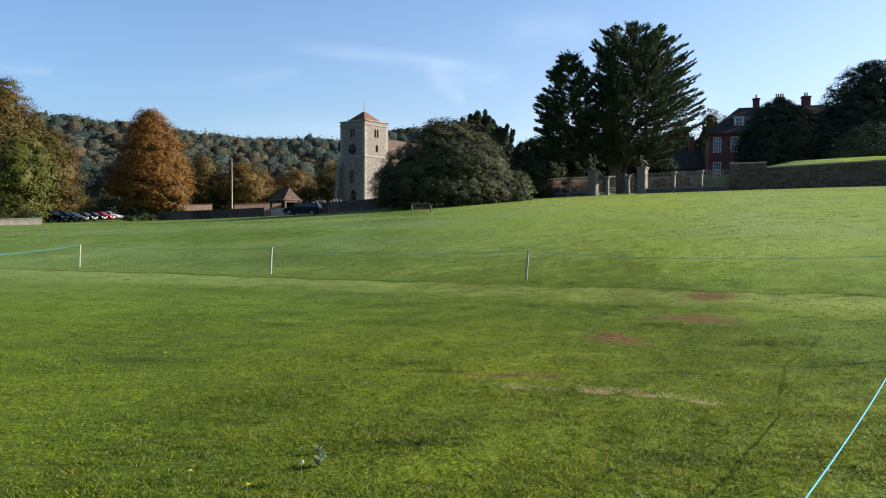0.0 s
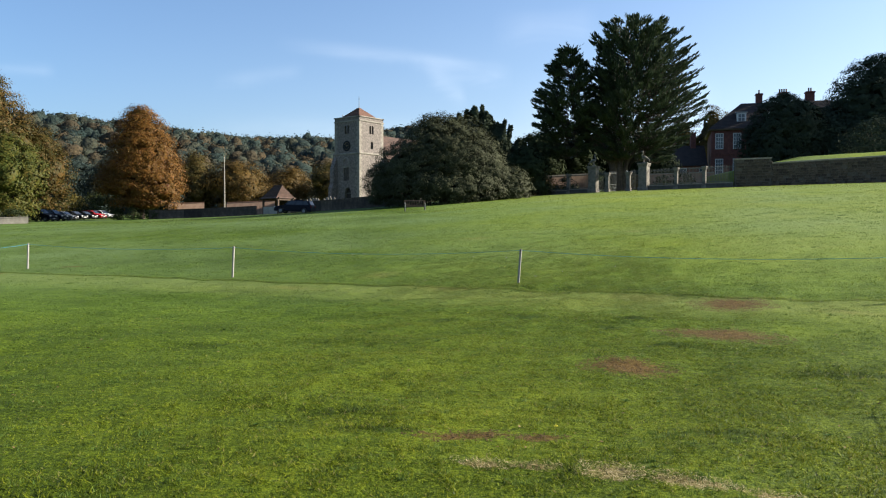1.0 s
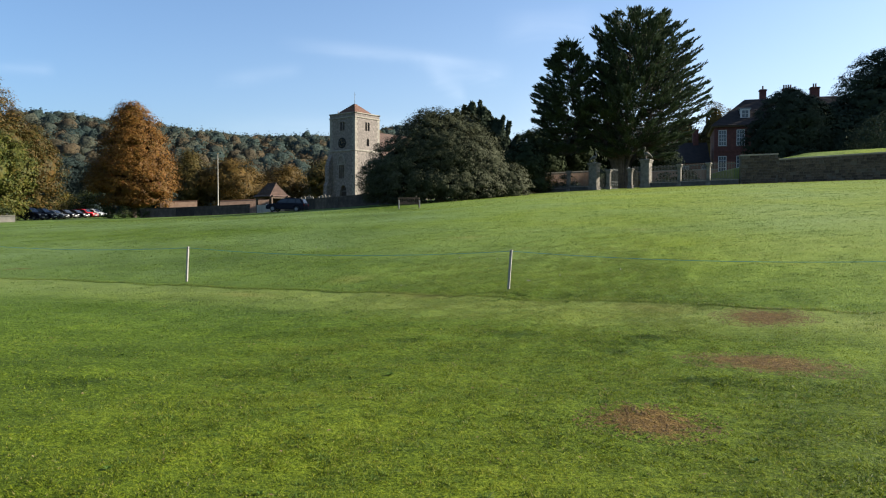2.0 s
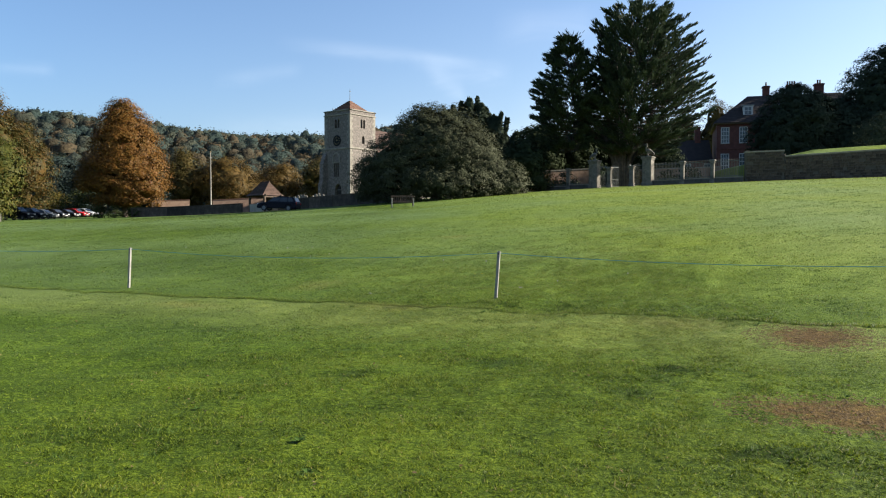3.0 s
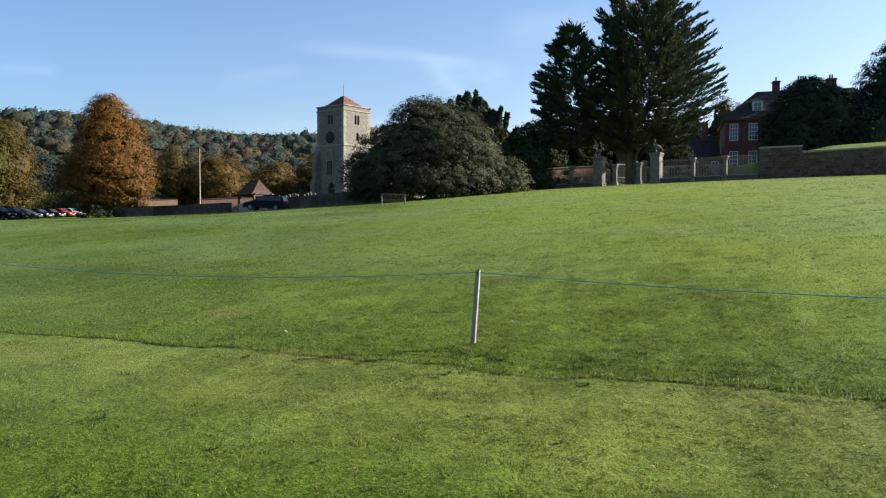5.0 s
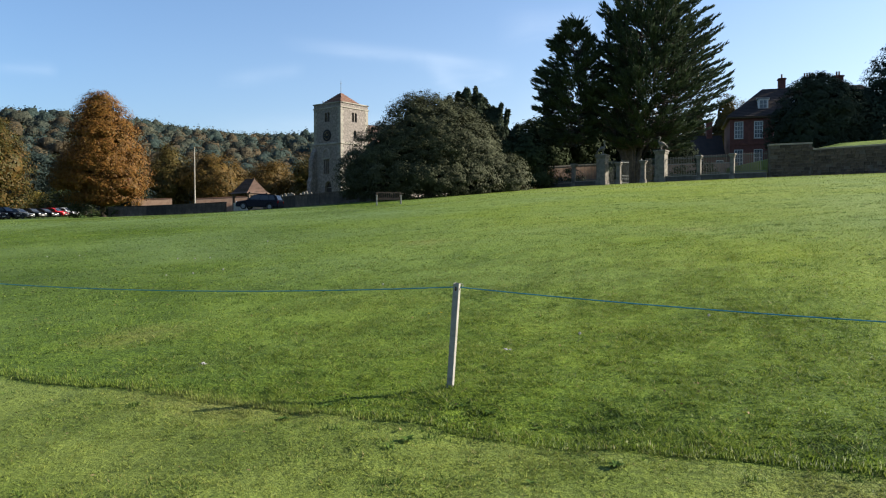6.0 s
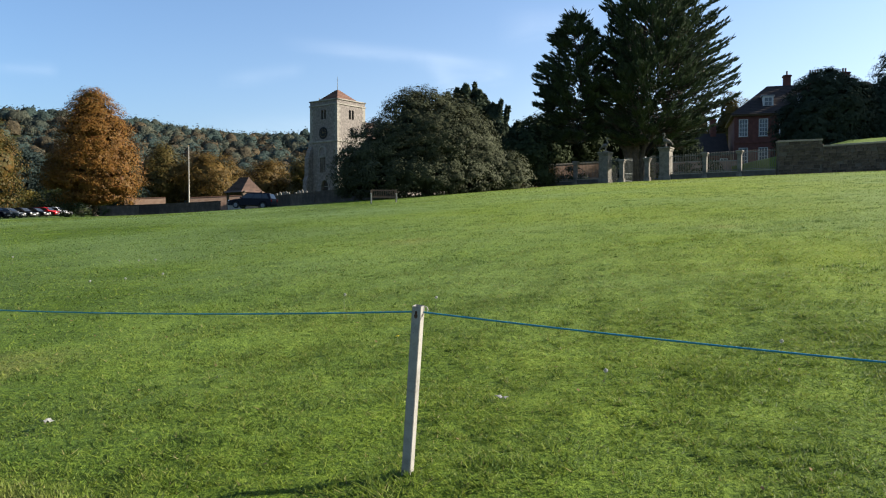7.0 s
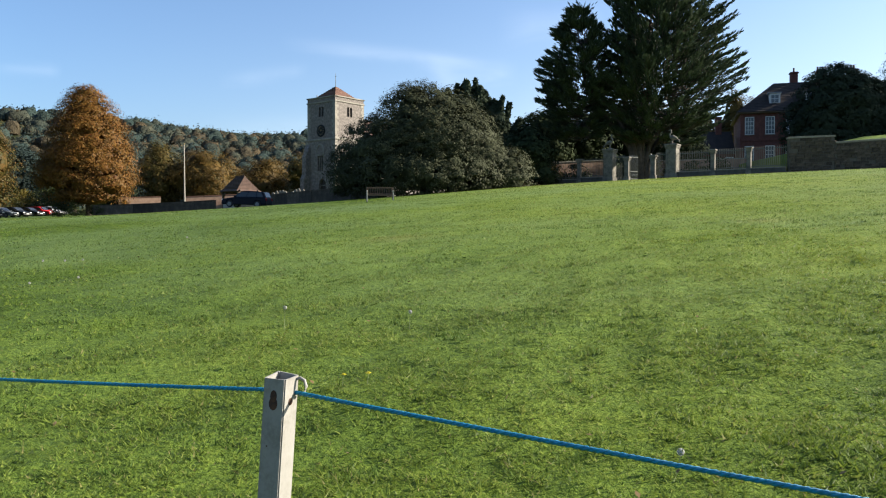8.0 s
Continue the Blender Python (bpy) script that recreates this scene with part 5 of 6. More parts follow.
def railing(s0, s1, height, label, bars=0.15, material=None, name="railing", base=True):
    """A bay of upright iron bars on a dwarf wall."""
    material = material or PALE_IRON
    x, y = on_gate_line(s0)
    x1, y1 = on_gate_line(s1)
    z = min(at_ground(x, y), at_ground(x1, y1))
    ob = thing(name, label, "railing", pose(x, y, z, 0, 0, GATE_TURN), "railings along the garden front")
    ln = s1 - s0
    low = 0.06
    if base:
        part("dwarf_wall", box(0, ln, -0.17, 0.17, -0.4, 0.45, 0.02), MORTAR, ob)
        part("kerb", box(0, ln, -0.2, 0.2, 0.452, 0.54, 0.015), DRESSED, ob)
        low = 0.54
    for z in (low + 0.1, height - 0.12):
        part("rail", box(0, ln, -0.02, 0.02, z, z + 0.045), material, ob)
    n = int(ln / bars)
    me = None
    for i in range(n):
        bx = ln * (i + 0.5) / n
        if me is None:
            bar = part("bar", lathe([(0.014, low), (0.014, height - 0.02), (0.024, height), (0.003, height + 0.1)], 5), material, ob, m=pose(bx, 0, 0))
            me = bar.data
        else:
            link("bar", me, None, ob, m=pose(bx, 0, 0))
    return ob


railing(6.6, 9.58, 2.25, "grey-green iron railing bay on a dwarf stone wall")
railing(9.92, 12.63, 2.25, "grey-green iron railing bay on a dwarf stone wall")
railing(12.97, 15.8, 2.25, "grey-green iron railing bay on a dwarf stone wall")
railing(-3.0, -0.5, 2.25, "grey-green iron railing bay on a dwarf stone wall")
railing(-7.5, -3.4, 2.25, "grey-green iron railing bay on a dwarf stone wall")
for s0, s1 in ((0.5, 1.54), (4.51, 5.6)):
    railing(s0, s1, 2.3, "narrow wrought-iron side gate beside the tall pier", 0.1, name="side_gate", base=False)


def gate_leaf(s, swing, length):
    x, y = on_gate_line(s)
    ob = thing("iron_gate", "tall open wrought-iron gate leaf", "gate", pose(x, y, at_ground(x, y) + 0.06, 0, 0, GATE_TURN + swing), "leaves of the iron gate")
    for z in (0.05, 0.75, 2.1):
        part("rail", box(0, length, -0.02, 0.02, z, z + 0.05), PALE_IRON, ob)
    for i in range(9):
        bx = length * i / 8
        part("bar", lathe([(0.016, 0), (0.016, 2.15), (0.026, 2.2), (0.003, 2.36)], 5), PALE_IRON, ob, m=pose(bx, 0, 0))
    for i in range(4):
        cx = length * (i + 0.5) / 4
        pts = [(cx + 0.1 * math.cos(q) * (1 - q / 14), 0, 0.45 + 0.14 * math.sin(q) * (1 - q / 14)) for q in np.linspace(0, 9, 16)]
        link("scroll", tubes("scroll", [(pts, [0.012] * len(pts))], 5), PALE_IRON, ob)


gate_leaf(2.0, 70, 1.1)
gate_leaf(4.05, 105, 1.1)


# ---- brick house ----
def house():
    x, y = 44.6, 136.5
    g = 9.2
    ob = thing("brick_house", "large red brick house with a hipped tiled roof and white sashes", "house", pose(x, y, at_ground(x, y) - 0.3, 0, 0, -16))
    z0 = g - (at_ground(x, y) - 0.3)
    w, deep, eave, ridge = 26.0, 13.0, z0 + 9.3, z0 + 14.4
    end = 1.8
    xs_, holes = [3.1, 5.95, 8.8, 11.6, 14.4, 17.2, 20.0, 22.8], []
    for cx in xs_:
        holes += [rect(cx, z0 + 1.6, 1.3, 2.65), rect(cx, z0 + 5.95, 1.3, 2.65)]
    part("wall", pierced([(end, 0), (w, 0), (w, eave), (end, eave)], holes, 0, 0.4), BRICK, ob)
    part("wall", box(end, end + 0.4, 0.403, deep, 0, eave), BRICK, ob)
    part("wall", box(w - 0.4, w, 0.403, deep, 0, eave), BRICK, ob)
    part("wall", box(end + 0.403, w - 0.403, deep - 0.4, deep, 0, eave), BRICK, ob)
    part("string_course", box(end - 0.06, w + 0.06, -0.08, 0.05, z0 + 4.95, z0 + 5.2), BRICK, ob)
    part("eaves_cornice", box(end - 0.5, w + 0.5, -0.5, 0.1, eave - 0.25, eave + 0.02, 0.06), OAK, ob, "dark wooden eaves cornice")
    part("eaves_cornice", box(end - 0.5, end - 0.003, 0.1, deep + 0.4, eave - 0.25, eave + 0.02, 0.06), OAK, ob, "dark wooden eaves cornice")
    for cx in xs_:
        framed_window(ob, cx, z0 + 1.6, 1.3, 2.65, 0.05, (3, 4))
        framed_window(ob, cx, z0 + 5.95, 1.3, 2.65, 0.05, (3, 4))
    bm = bmesh.new()
    e = [bm.verts.new(v) for v in ((end - 0.6, -0.6, eave), (w + 0.6, -0.6, eave), (w + 0.6, deep + 0.6, eave), (end - 0.6, deep + 0.6, eave))]
    r = [bm.verts.new(v) for v in ((7.0, deep / 2 - 0.8, ridge), (w - 4.6, deep / 2 - 0.8, ridge), (w - 4.6, deep / 2 + 0.8, ridge), (7.0, deep / 2 + 0.8, ridge))]
    for i in range(4):
        bm.faces.new((e[i], e[(i + 1) % 4], r[(i + 1) % 4], r[i]))
    bm.faces.new(r)
    bm.faces.new(e)
    roof = part("roof", bm, DARK_TILE, ob, "steep dark clay-tiled hipped roof")
    run, rise = deep / 2 - 0.2, ridge - eave
    for i in range(18):
        f = i / 18
        x0_, x1_ = end - 0.6 + 5.8 * f, w + 0.6 - 5.2 * f
        yy, zz = -0.6 + run * f, eave + rise * f
        part("tile_course", box(x0_, x1_, yy - 0.015, yy + 0.3, zz, zz + 0.035), DARK_TILE, roof)
    for cx in (6.7, 11.7, 16.7, 21.2):
        d = part("dormer", box(cx - 0.75, cx + 0.75, 1.1, 4.2, eave + 1.2, eave + 2.85), WHITE, roof, "white painted dormer window")
        part("dormer_roof", prism([(cx - 0.95, eave + 2.853), (cx + 0.95, eave + 2.853), (cx + 0.95, eave + 3.0), (cx - 0.95, eave + 3.0)], 0.95, 4.8), LEAD, d)
        part("pane", box(cx - 0.5, cx + 0.5, 1.07, 1.096, eave + 1.45, eave + 2.6), SKY_PANE, d)
        part("glazing_bar", box(cx - 0.03, cx + 0.03, 1.05, 1.068, eave + 1.45, eave + 2.6), WHITE, d)
        part("glazing_bar", box(cx - 0.5, cx + 0.5, 1.052, 1.066, eave + 2.0, eave + 2.06), WHITE, d)
    for cx, cw, pots in ((10.0, 0.85, 1), (13.9, 1.2, 4), (18.2, 1.2, 2)):
        c = part("chimney", box(cx - cw / 2 - 0.1, cx + cw / 2 + 0.1, deep / 2 - 0.6, deep / 2 + 0.6, ridge - 1.6, ridge + 1.7), BRICK, ob, "tall red brick chimney stack")
        part("chimney_band", box(cx - cw / 2 - 0.22, cx + cw / 2 + 0.22, deep / 2 - 0.72, deep / 2 + 0.72, ridge + 1.45, ridge + 1.62), BRICK, c)
        for i in range(pots):
            px_ = cx + (i - (pots - 1) / 2) * 0.36
            part("chimney_pot", lathe([(0.15, ridge + 1.7), (0.12, ridge + 2.2), (0.15, ridge + 2.35)], 9), TILE, c, m=pose(px_, deep / 2, 0))


house()


def wing():
    """The low service wing beside the brick house."""
    x, y = 40.6, 139.5
    g = at_ground(x, y) - 0.3
    ob = thing("house_wing", "low brick wing with a dark tiled roof and two chimneys", "house", pose(x, y, g, 0, 0, -8))
    z0 = 9.2 - g
    w, deep, eave, ridge = 6.1, 6.5, z0 + 3.6, z0 + 7.2
    part("wall", pierced([(0, 0), (w, 0), (w, eave), (0, eave)], [rect(5.2, z0 + 1.2, 1.15, 1.7), rect(2.0, z0 + 1.2, 1.15, 1.7)], 0, 0.4), BRICK, ob)
    part("wall", prism_side([(0.403, 0), (deep, 0), (deep, eave), (deep / 2 + 0.2, ridge - 0.2), (0.403, eave)], 0, 0.4), BRICK, ob)
    part("roof", prism_side([(-0.4, eave - 0.25), (deep + 0.4, eave - 0.25), (deep / 2, ridge)], -0.3, w - 0.02), DARK_TILE, ob, "dark clay-tiled pitched roof")
    framed_window(ob, 5.2, z0 + 1.2, 1.15, 1.7, 0.05, (2, 3))
    framed_window(ob, 2.0, z0 + 1.2, 1.15, 1.7, 0.05, (2, 3))
    for cx, h in ((4.1, 2.3), (0.6, 0.7)):
        c = part("chimney", box(cx - 0.45, cx + 0.45, deep / 2 - 0.5, deep / 2 + 0.5, ridge - 2.6, ridge + h), BRICK, ob, "red brick chimney stack")
        part("chimney_band", box(cx - 0.53, cx + 0.53, deep / 2 - 0.58, deep / 2 + 0.58, ridge + h - 0.25, ridge + h - 0.1), BRICK, c)


wing()


# ---- churchyard things ----
def lychgate(x, y):
    ob = thing("lychgate", "oak-framed lychgate with a hipped clay-tile roof", "lychgate", pose(x, y, at_ground(x, y), 0, 0, -41) @ Matrix.Diagonal((0.98, 0.98, 1.0, 1)))
    lx, ly, eave, ridge = 1.75, 1.5, 2.35, 4.1
    for sx in (-1, 1):
        for sy in (-1, 1):
            part("post", box(sx * 1.8 - 0.12, sx * 1.8 + 0.12, sy * 1.35 - 0.12, sy * 1.35 + 0.12, -0.2, eave, 0.015), OAK, ob)
            part("brace", box(-0.06, 0.06, -0.06, 0.06, 0, 0.95), OAK, ob, m=pose(sx * 1.75, sy * 1.35, 1.55, 0, -sx * 42, 0))
    for sy in (-1, 1):
        part("side_wall", box(-1.65, 1.65, sy * 1.35 - 0.14, sy * 1.35 + 0.14, -0.3, 1.0, 0.02), PLASTER, ob, "pale limewashed dwarf wall")
        part("wall_plate", box(-2.2, 2.2, sy * 1.35 - 0.1, sy * 1.35 + 0.1, eave - 0.2, eave), OAK, ob)
    for sx in (-1, 1):
        part("tie_beam", box(sx * 1.8 - 0.1, sx * 1.8 + 0.1, -1.6, 1.6, eave - 0.42, eave - 0.21), OAK, ob)
    bm = bmesh.new()
    sweep = [bm.verts.new(v) for v in ((-lx - 0.3, -ly - 0.4, eave - 0.16), (lx + 0.3, -ly - 0.4, eave - 0.16), (lx + 0.3, ly + 0.4, eave - 0.16), (-lx - 0.3, ly + 0.4, eave - 0.16))]
    e = [bm.verts.new(v) for v in ((-lx, -ly, eave + 0.12), (lx, -ly, eave + 0.12), (lx, ly, eave + 0.12), (-lx, ly, eave + 0.12))]
    r = [bm.verts.new(v) for v in ((-1.0, -0.03, ridge), (1.0, -0.03, ridge), (1.0, 0.03, ridge), (-1.0, 0.03, ridge))]
    for i in range(4):
        bm.faces.new((e[i], e[(i + 1) % 4], r[(i + 1) % 4], r[i]))
        bm.faces.new((sweep[i], sweep[(i + 1) % 4], e[(i + 1) % 4], e[i]))
    bm.faces.new(r)
    bm.faces.new(sweep)
    roof = part("roof", bm, WORN_TILE, ob, "hipped roof of brown clay tiles")
    for i in range(9):
        f = i / 9
        hx, hy, z = lx - (lx - 1.0) * f, ly - ly * f, eave + 0.12 + (ridge - eave - 0.12) * f
        for sy in (-1, 1):
            part("tile_course", box(-hx, hx, sy * hy - 0.03, sy * hy + 0.03, z, z + 0.09), WORN_TILE, roof)
        part("tile_course", box(hx - 0.03, hx + 0.03, -hy, hy, z + 0.004, z + 0.094), WORN_TILE, roof)
    for sx in (-1, 1):
        part("gablet", prism([(-0.42, ridge - 0.62), (0.42, ridge - 0.62), (0.0, ridge + 0.04)], -0.06, 0.06), OAK, roof, "small dark timber gablet", m=pose(sx * 1.05, 0, 0, 0, 0, 90))
    part("ridge_tile", box(-1.05, 1.05, -0.09, 0.09, ridge - 0.03, ridge + 0.1, 0.03), WORN_TILE, roof)


lychgate(-24.0, 117.0)


def flagpole(x, y):
    z = at_ground(x, y)
    ob = thing("flagpole", "tall white painted flagpole in the churchyard", "flagpole", pose(x, y, z))
    part("pole", lathe([(0.13, -0.3), (0.13, 1.0), (0.1, 5.0), (0.07, 13.2 - z), (0.02, 13.25 - z)], 10), PLASTER, ob)
    part("truck", lathe([(0.02, 13.2 - z), (0.12, 13.28 - z), (0.12, 13.36 - z), (0.02, 13.45 - z)], 10), GILT, ob)
    part("footing", box(-0.4, 0.4, -0.4, 0.4, -0.3, 0.25, 0.03), DRESSED, ob)


flagpole(-35.9, 131.0)


def headstone(x, y, w, h, turn, lean):
    pts = [(-w / 2, -0.3), (w / 2, -0.3), (w / 2, h * 0.8)] + [(w / 2 * math.cos(a), h * 0.8 + h * 0.2 * math.sin(a)) for a in np.linspace(0.3, math.pi - 0.3, 6)] + [(-w / 2, h * 0.8)]
    ob = part("headstone", prism(pts, -0.06, 0.06, 0.01), PIER_STONE, m=pose(x, y, at_ground(x, y), lean, 0, turn))
    tagged(ob, "pale weathered headstone in the churchyard", "headstone", "headstones")


hrng = random.Random(8)
for i in range(14):
    headstone(-23.0 + 0.62 * i + hrng.uniform(-0.2, 0.2), 119.5 - 0.55 * i + hrng.uniform(-0.5, 0.5), hrng.uniform(0.38, 0.55), hrng.uniform(1.7, 2.0), -30 + hrng.uniform(-12, 12), hrng.uniform(-6, 6))


# ---- bench ----
def bench(x, y, turn):
    ob = thing("bench", "dark wooden park bench on the green, its sunlit arms painted pale", "bench", pose(x, y, at_ground(x, y), 0, 0, turn))
    for sx in (-1, 1):
        cx = sx * 0.86
        for y0, h, wood in ((-0.27, 0.63, LIT_WOOD), (0.24, 0.92, OAK)):
            part("leg", box(cx - 0.04, cx + 0.04, y0 - 0.04, y0 + 0.04, -0.05, h, 0.006), wood, ob)
        part("arm", box(cx - 0.05, cx + 0.05, -0.34, 0.27, 0.63, 0.68, 0.008), LIT_WOOD, ob)
        part("side_rail", box(cx - 0.03, cx + 0.03, -0.24, 0.2, 0.32, 0.4), LIT_WOOD, ob)
    part("front_rail", box(-0.83, 0.83, -0.29, -0.25, 0.33, 0.41), OAK, ob)
    for i in range(5):
        part("seat_slat", box(-0.83, 0.83, -0.3 + 0.105 * i, -0.215 + 0.105 * i, 0.412, 0.435, 0.004), OAK, ob)
    part("top_rail", box(-0.82, 0.82, 0.205, 0.245, 0.84, 0.92, 0.006), OAK, ob)
    part("bottom_rail", box(-0.82, 0.82, 0.205, 0.245, 0.46, 0.51, 0.006), OAK, ob)
    for i in range(11):
        sx = -0.77 + 1.54 * i / 10
        part("back_slat", box(sx - 0.026, sx + 0.026, 0.212, 0.236, 0.51, 0.84), OAK, ob)


bench(-2.0, 70.0, 8)


# ---- cars ----
def car(label, m, paint, length=4.4, height=1.5, width=1.78, estate=True, group="", window=None):
    ob = thing("car", label, "car", m, group)
    h, l = height, length / 2
    belt = h * 0.6
    arches = [(wx + 0.37 * math.cos(a), 0.33 + 0.37 * math.sin(a)) for wx in (-l * 0.62, l * 0.63) for a in np.linspace(math.pi * 1.04, -math.pi * 0.04, 8)]
    low = [(-l, 0.42), (-l + 0.03, 0.28), *arches, (l - 0.05, 0.26), (l, 0.42), (l - 0.03, belt * 0.7), (l - 0.2, belt * 0.82), (l * 0.72, belt * 0.92), (l * 0.42, belt + 0.02), (-l + 0.3, belt + 0.03), (-l + 0.02, belt * 0.95)]
    part("body", prism(low, -width / 2, width / 2, 0.06), paint, ob, smooth=False)
    back_top = -l + (0.35 if estate else 0.95)
    base = [(-l + 0.06, belt), (l * 0.47, belt), (l * 0.12, h - 0.09), (-l * 0.1, h), (-l * 0.45, h - 0.01), (back_top, h - 0.09)]
    bm = bmesh.new()
    rings = []
    for s, inset in ((-1, 0), (1, 0)):
        rings.append([bm.verts.new((px_, s * (width / 2 - (0.07 if pz < h - 0.2 else 0.2)), pz)) for px_, pz in base])
    a, b = rings
    for i in range(6):
        j = (i + 1) % 6
        bm.faces.new((a[i], a[j], b[j], b[i]))
    bm.faces.new(a)
    bm.faces.new(b)
    bmesh.ops.bevel(bm, geom=list(bm.edges), offset=0.05, segments=2, affect="EDGES", profile=0.6)
    part("cabin", bm, paint, ob)

    def slab(name, corners, push, mat_):
        bm = bmesh.new()
        f = bm.faces.new([bm.verts.new(c) for c in corners])
        r = bmesh.ops.extrude_face_region(bm, geom=[f])
        bmesh.ops.translate(bm, vec=push, verts=[v for v in r["geom"] if isinstance(v, bmesh.types.BMVert)])
        return part(name, bm, mat_, ob)

    ymid, ytop = width / 2 - 0.085, width / 2 - 0.185
    z0, z1 = belt + 0.06, h - 0.12
    f0, f1 = l * 0.4, l * 0.14
    r0, r1 = -l + 0.2, back_top + 0.12
    cuts = [0.02, 0.36, 0.39, 0.72, 0.75, 0.97]
    for s in (-1, 1):
        for k in range(0, 6, 2):
            q0, q1 = cuts[k], cuts[k + 1]
            slab("side_window", [(f0 + (r0 - f0) * q0, s * ymid, z0), (f0 + (r0 - f0) * q1, s * ymid, z0), (f1 + (r1 - f1) * q1, s * ytop, z1), (f1 + (r1 - f1) * q0, s * ytop, z1)], (0, s * 0.02, 0), window or CAR_GLASS)
        part("mirror", box(l * 0.36, l * 0.36 + 0.12, s * (width / 2 - 0.02), s * (width / 2 + 0.16), belt + 0.02, belt + 0.16, 0.02), paint, ob)
        part("headlight", box(l - 0.16, l + 0.008, s * (width / 2 - 0.42), s * (width / 2 - 0.08), belt * 0.66, belt * 0.82, 0.02), LAMP_GLASS, ob)
        part("tail_light", box(-l - 0.008, -l + 0.12, s * (width / 2 - 0.26), s * (width / 2 - 0.04), belt * 0.72, belt * 0.98, 0.02), TAIL_RED, ob)
        for wx in (l * 0.63, -l * 0.62):
            tyre = part("wheel", lathe([(0.2, -0.1), (0.3, -0.11), (0.325, -0.08), (0.325, 0.08), (0.3, 0.11), (0.2, 0.1)], 18), RUBBER, ob, m=pose(wx, s * (width / 2 - 0.08), 0.32, 90, 0, 0))
            part("rim", lathe([(0.04, -0.118), (0.2, -0.112), (0.2, 0.112), (0.04, 0.118)], 10), ALLOY, tyre)
    sx = 0.03
    slab("windscreen", [(f0 + 0.1, -ymid + 0.12, z0), (f0 + 0.1, ymid - 0.12, z0), (f1 + 0.02, ytop - 0.1, z1 + 0.02), (f1 + 0.02, -ytop + 0.1, z1 + 0.02)], (sx, 0, 0.03), window or CAR_GLASS)
    slab("rear_window", [(-l + 0.1, -ymid + 0.15, z0), (-l + 0.1, ymid - 0.15, z0), (back_top - 0.03, ytop - 0.12, z1), (back_top - 0.03, -ytop + 0.12, z1)], (-sx, 0, 0.02), window or CAR_GLASS)
    part("bumper", box(l - 0.06, l + 0.05, -width / 2 + 0.12, width / 2 - 0.12, 0.3, 0.5, 0.03), RUBBER, ob)
    part("grille", box(l - 0.02, l + 0.012, -0.4, 0.4, belt * 0.62, belt * 0.76, 0.005), RUBBER, ob)
    part("number_plate", box(-0.26, 0.26, -0.006, 0.006, 0.42, 0.53), WHITE, ob, m=pose(l + 0.056, 0, 0, 0, 0, 90))
    return ob


def car_paint(name, col, rough=0.25):
    m = plain(name, col, max(rough, 0.45), 0.0, 0.1)
    m.node_tree.nodes["Principled BSDF"].inputs["Coat Weight"].default_value = 0.04
    return m


NAVY, BLACK, SILVER, RED, GREY = car_paint("navy_paint", (0.004, 0.006, 0.014)), car_paint("black_paint", (0.004, 0.004, 0.005)), car_paint("silver_paint", (0.42, 0.43, 0.44)), car_paint("red_paint", (0.42, 0.015, 0.02)), car_paint("grey_paint", (0.1, 0.11, 0.12))
car("dark navy estate car parked beside the churchyard wall", pose(-17.1, 94.0, at_ground(-17.1, 94.0), 0, -1.5, 172), NAVY, 4.5, 1.6, 1.8)
ROW = [("navy van-like car in the parked row", NAVY, 4.7, 1.95, True), ("navy car in the parked row", NAVY, 4.5, 1.8, True), ("dark grey car in the parked row", GREY, 4.3, 1.5, True), ("black car in the parked row", BLACK, 4.3, 1.5, True),
       ("black car in the parked row", BLACK, 4.4, 1.45, False), ("bright red car in the parked row", RED, 4.2, 1.5, True), ("silver car in the parked row", SILVER, 4.3, 1.5, True)]
for i, (label, paint, ln, ht, est) in enumerate(ROW):
    x, y = -62.0 - 0.15 * i, 122.5 + 3.9 * i
    car(label, pose(x, y, at_ground(x, y), 0, 0, -12 + 3 * (i % 3)), paint, ln, ht, 1.78, est, "row of parked cars")

# ---- boundary posts and rope ----
POSTS = [(-11.5, 19.6, 1.0, -0.1), (-12.9, 27.9, 2.0, 0.03), (-5.18, 23.92, 2.6, 0.035), (2.238, 20.403, 3.8, 0.068), (9.7, 16.6, -2.0, 0.1), (5.6, 9.15, 1.5, -0.06), (-1.6, -1.0, 1.0, -0.12)]   # x, y, lean in degrees, foot
POST_H, POST_W = 0.80, 0.0445
LINE_TURN = math.degrees(math.atan2(20.403 - 23.92, 2.238 + 5.18))


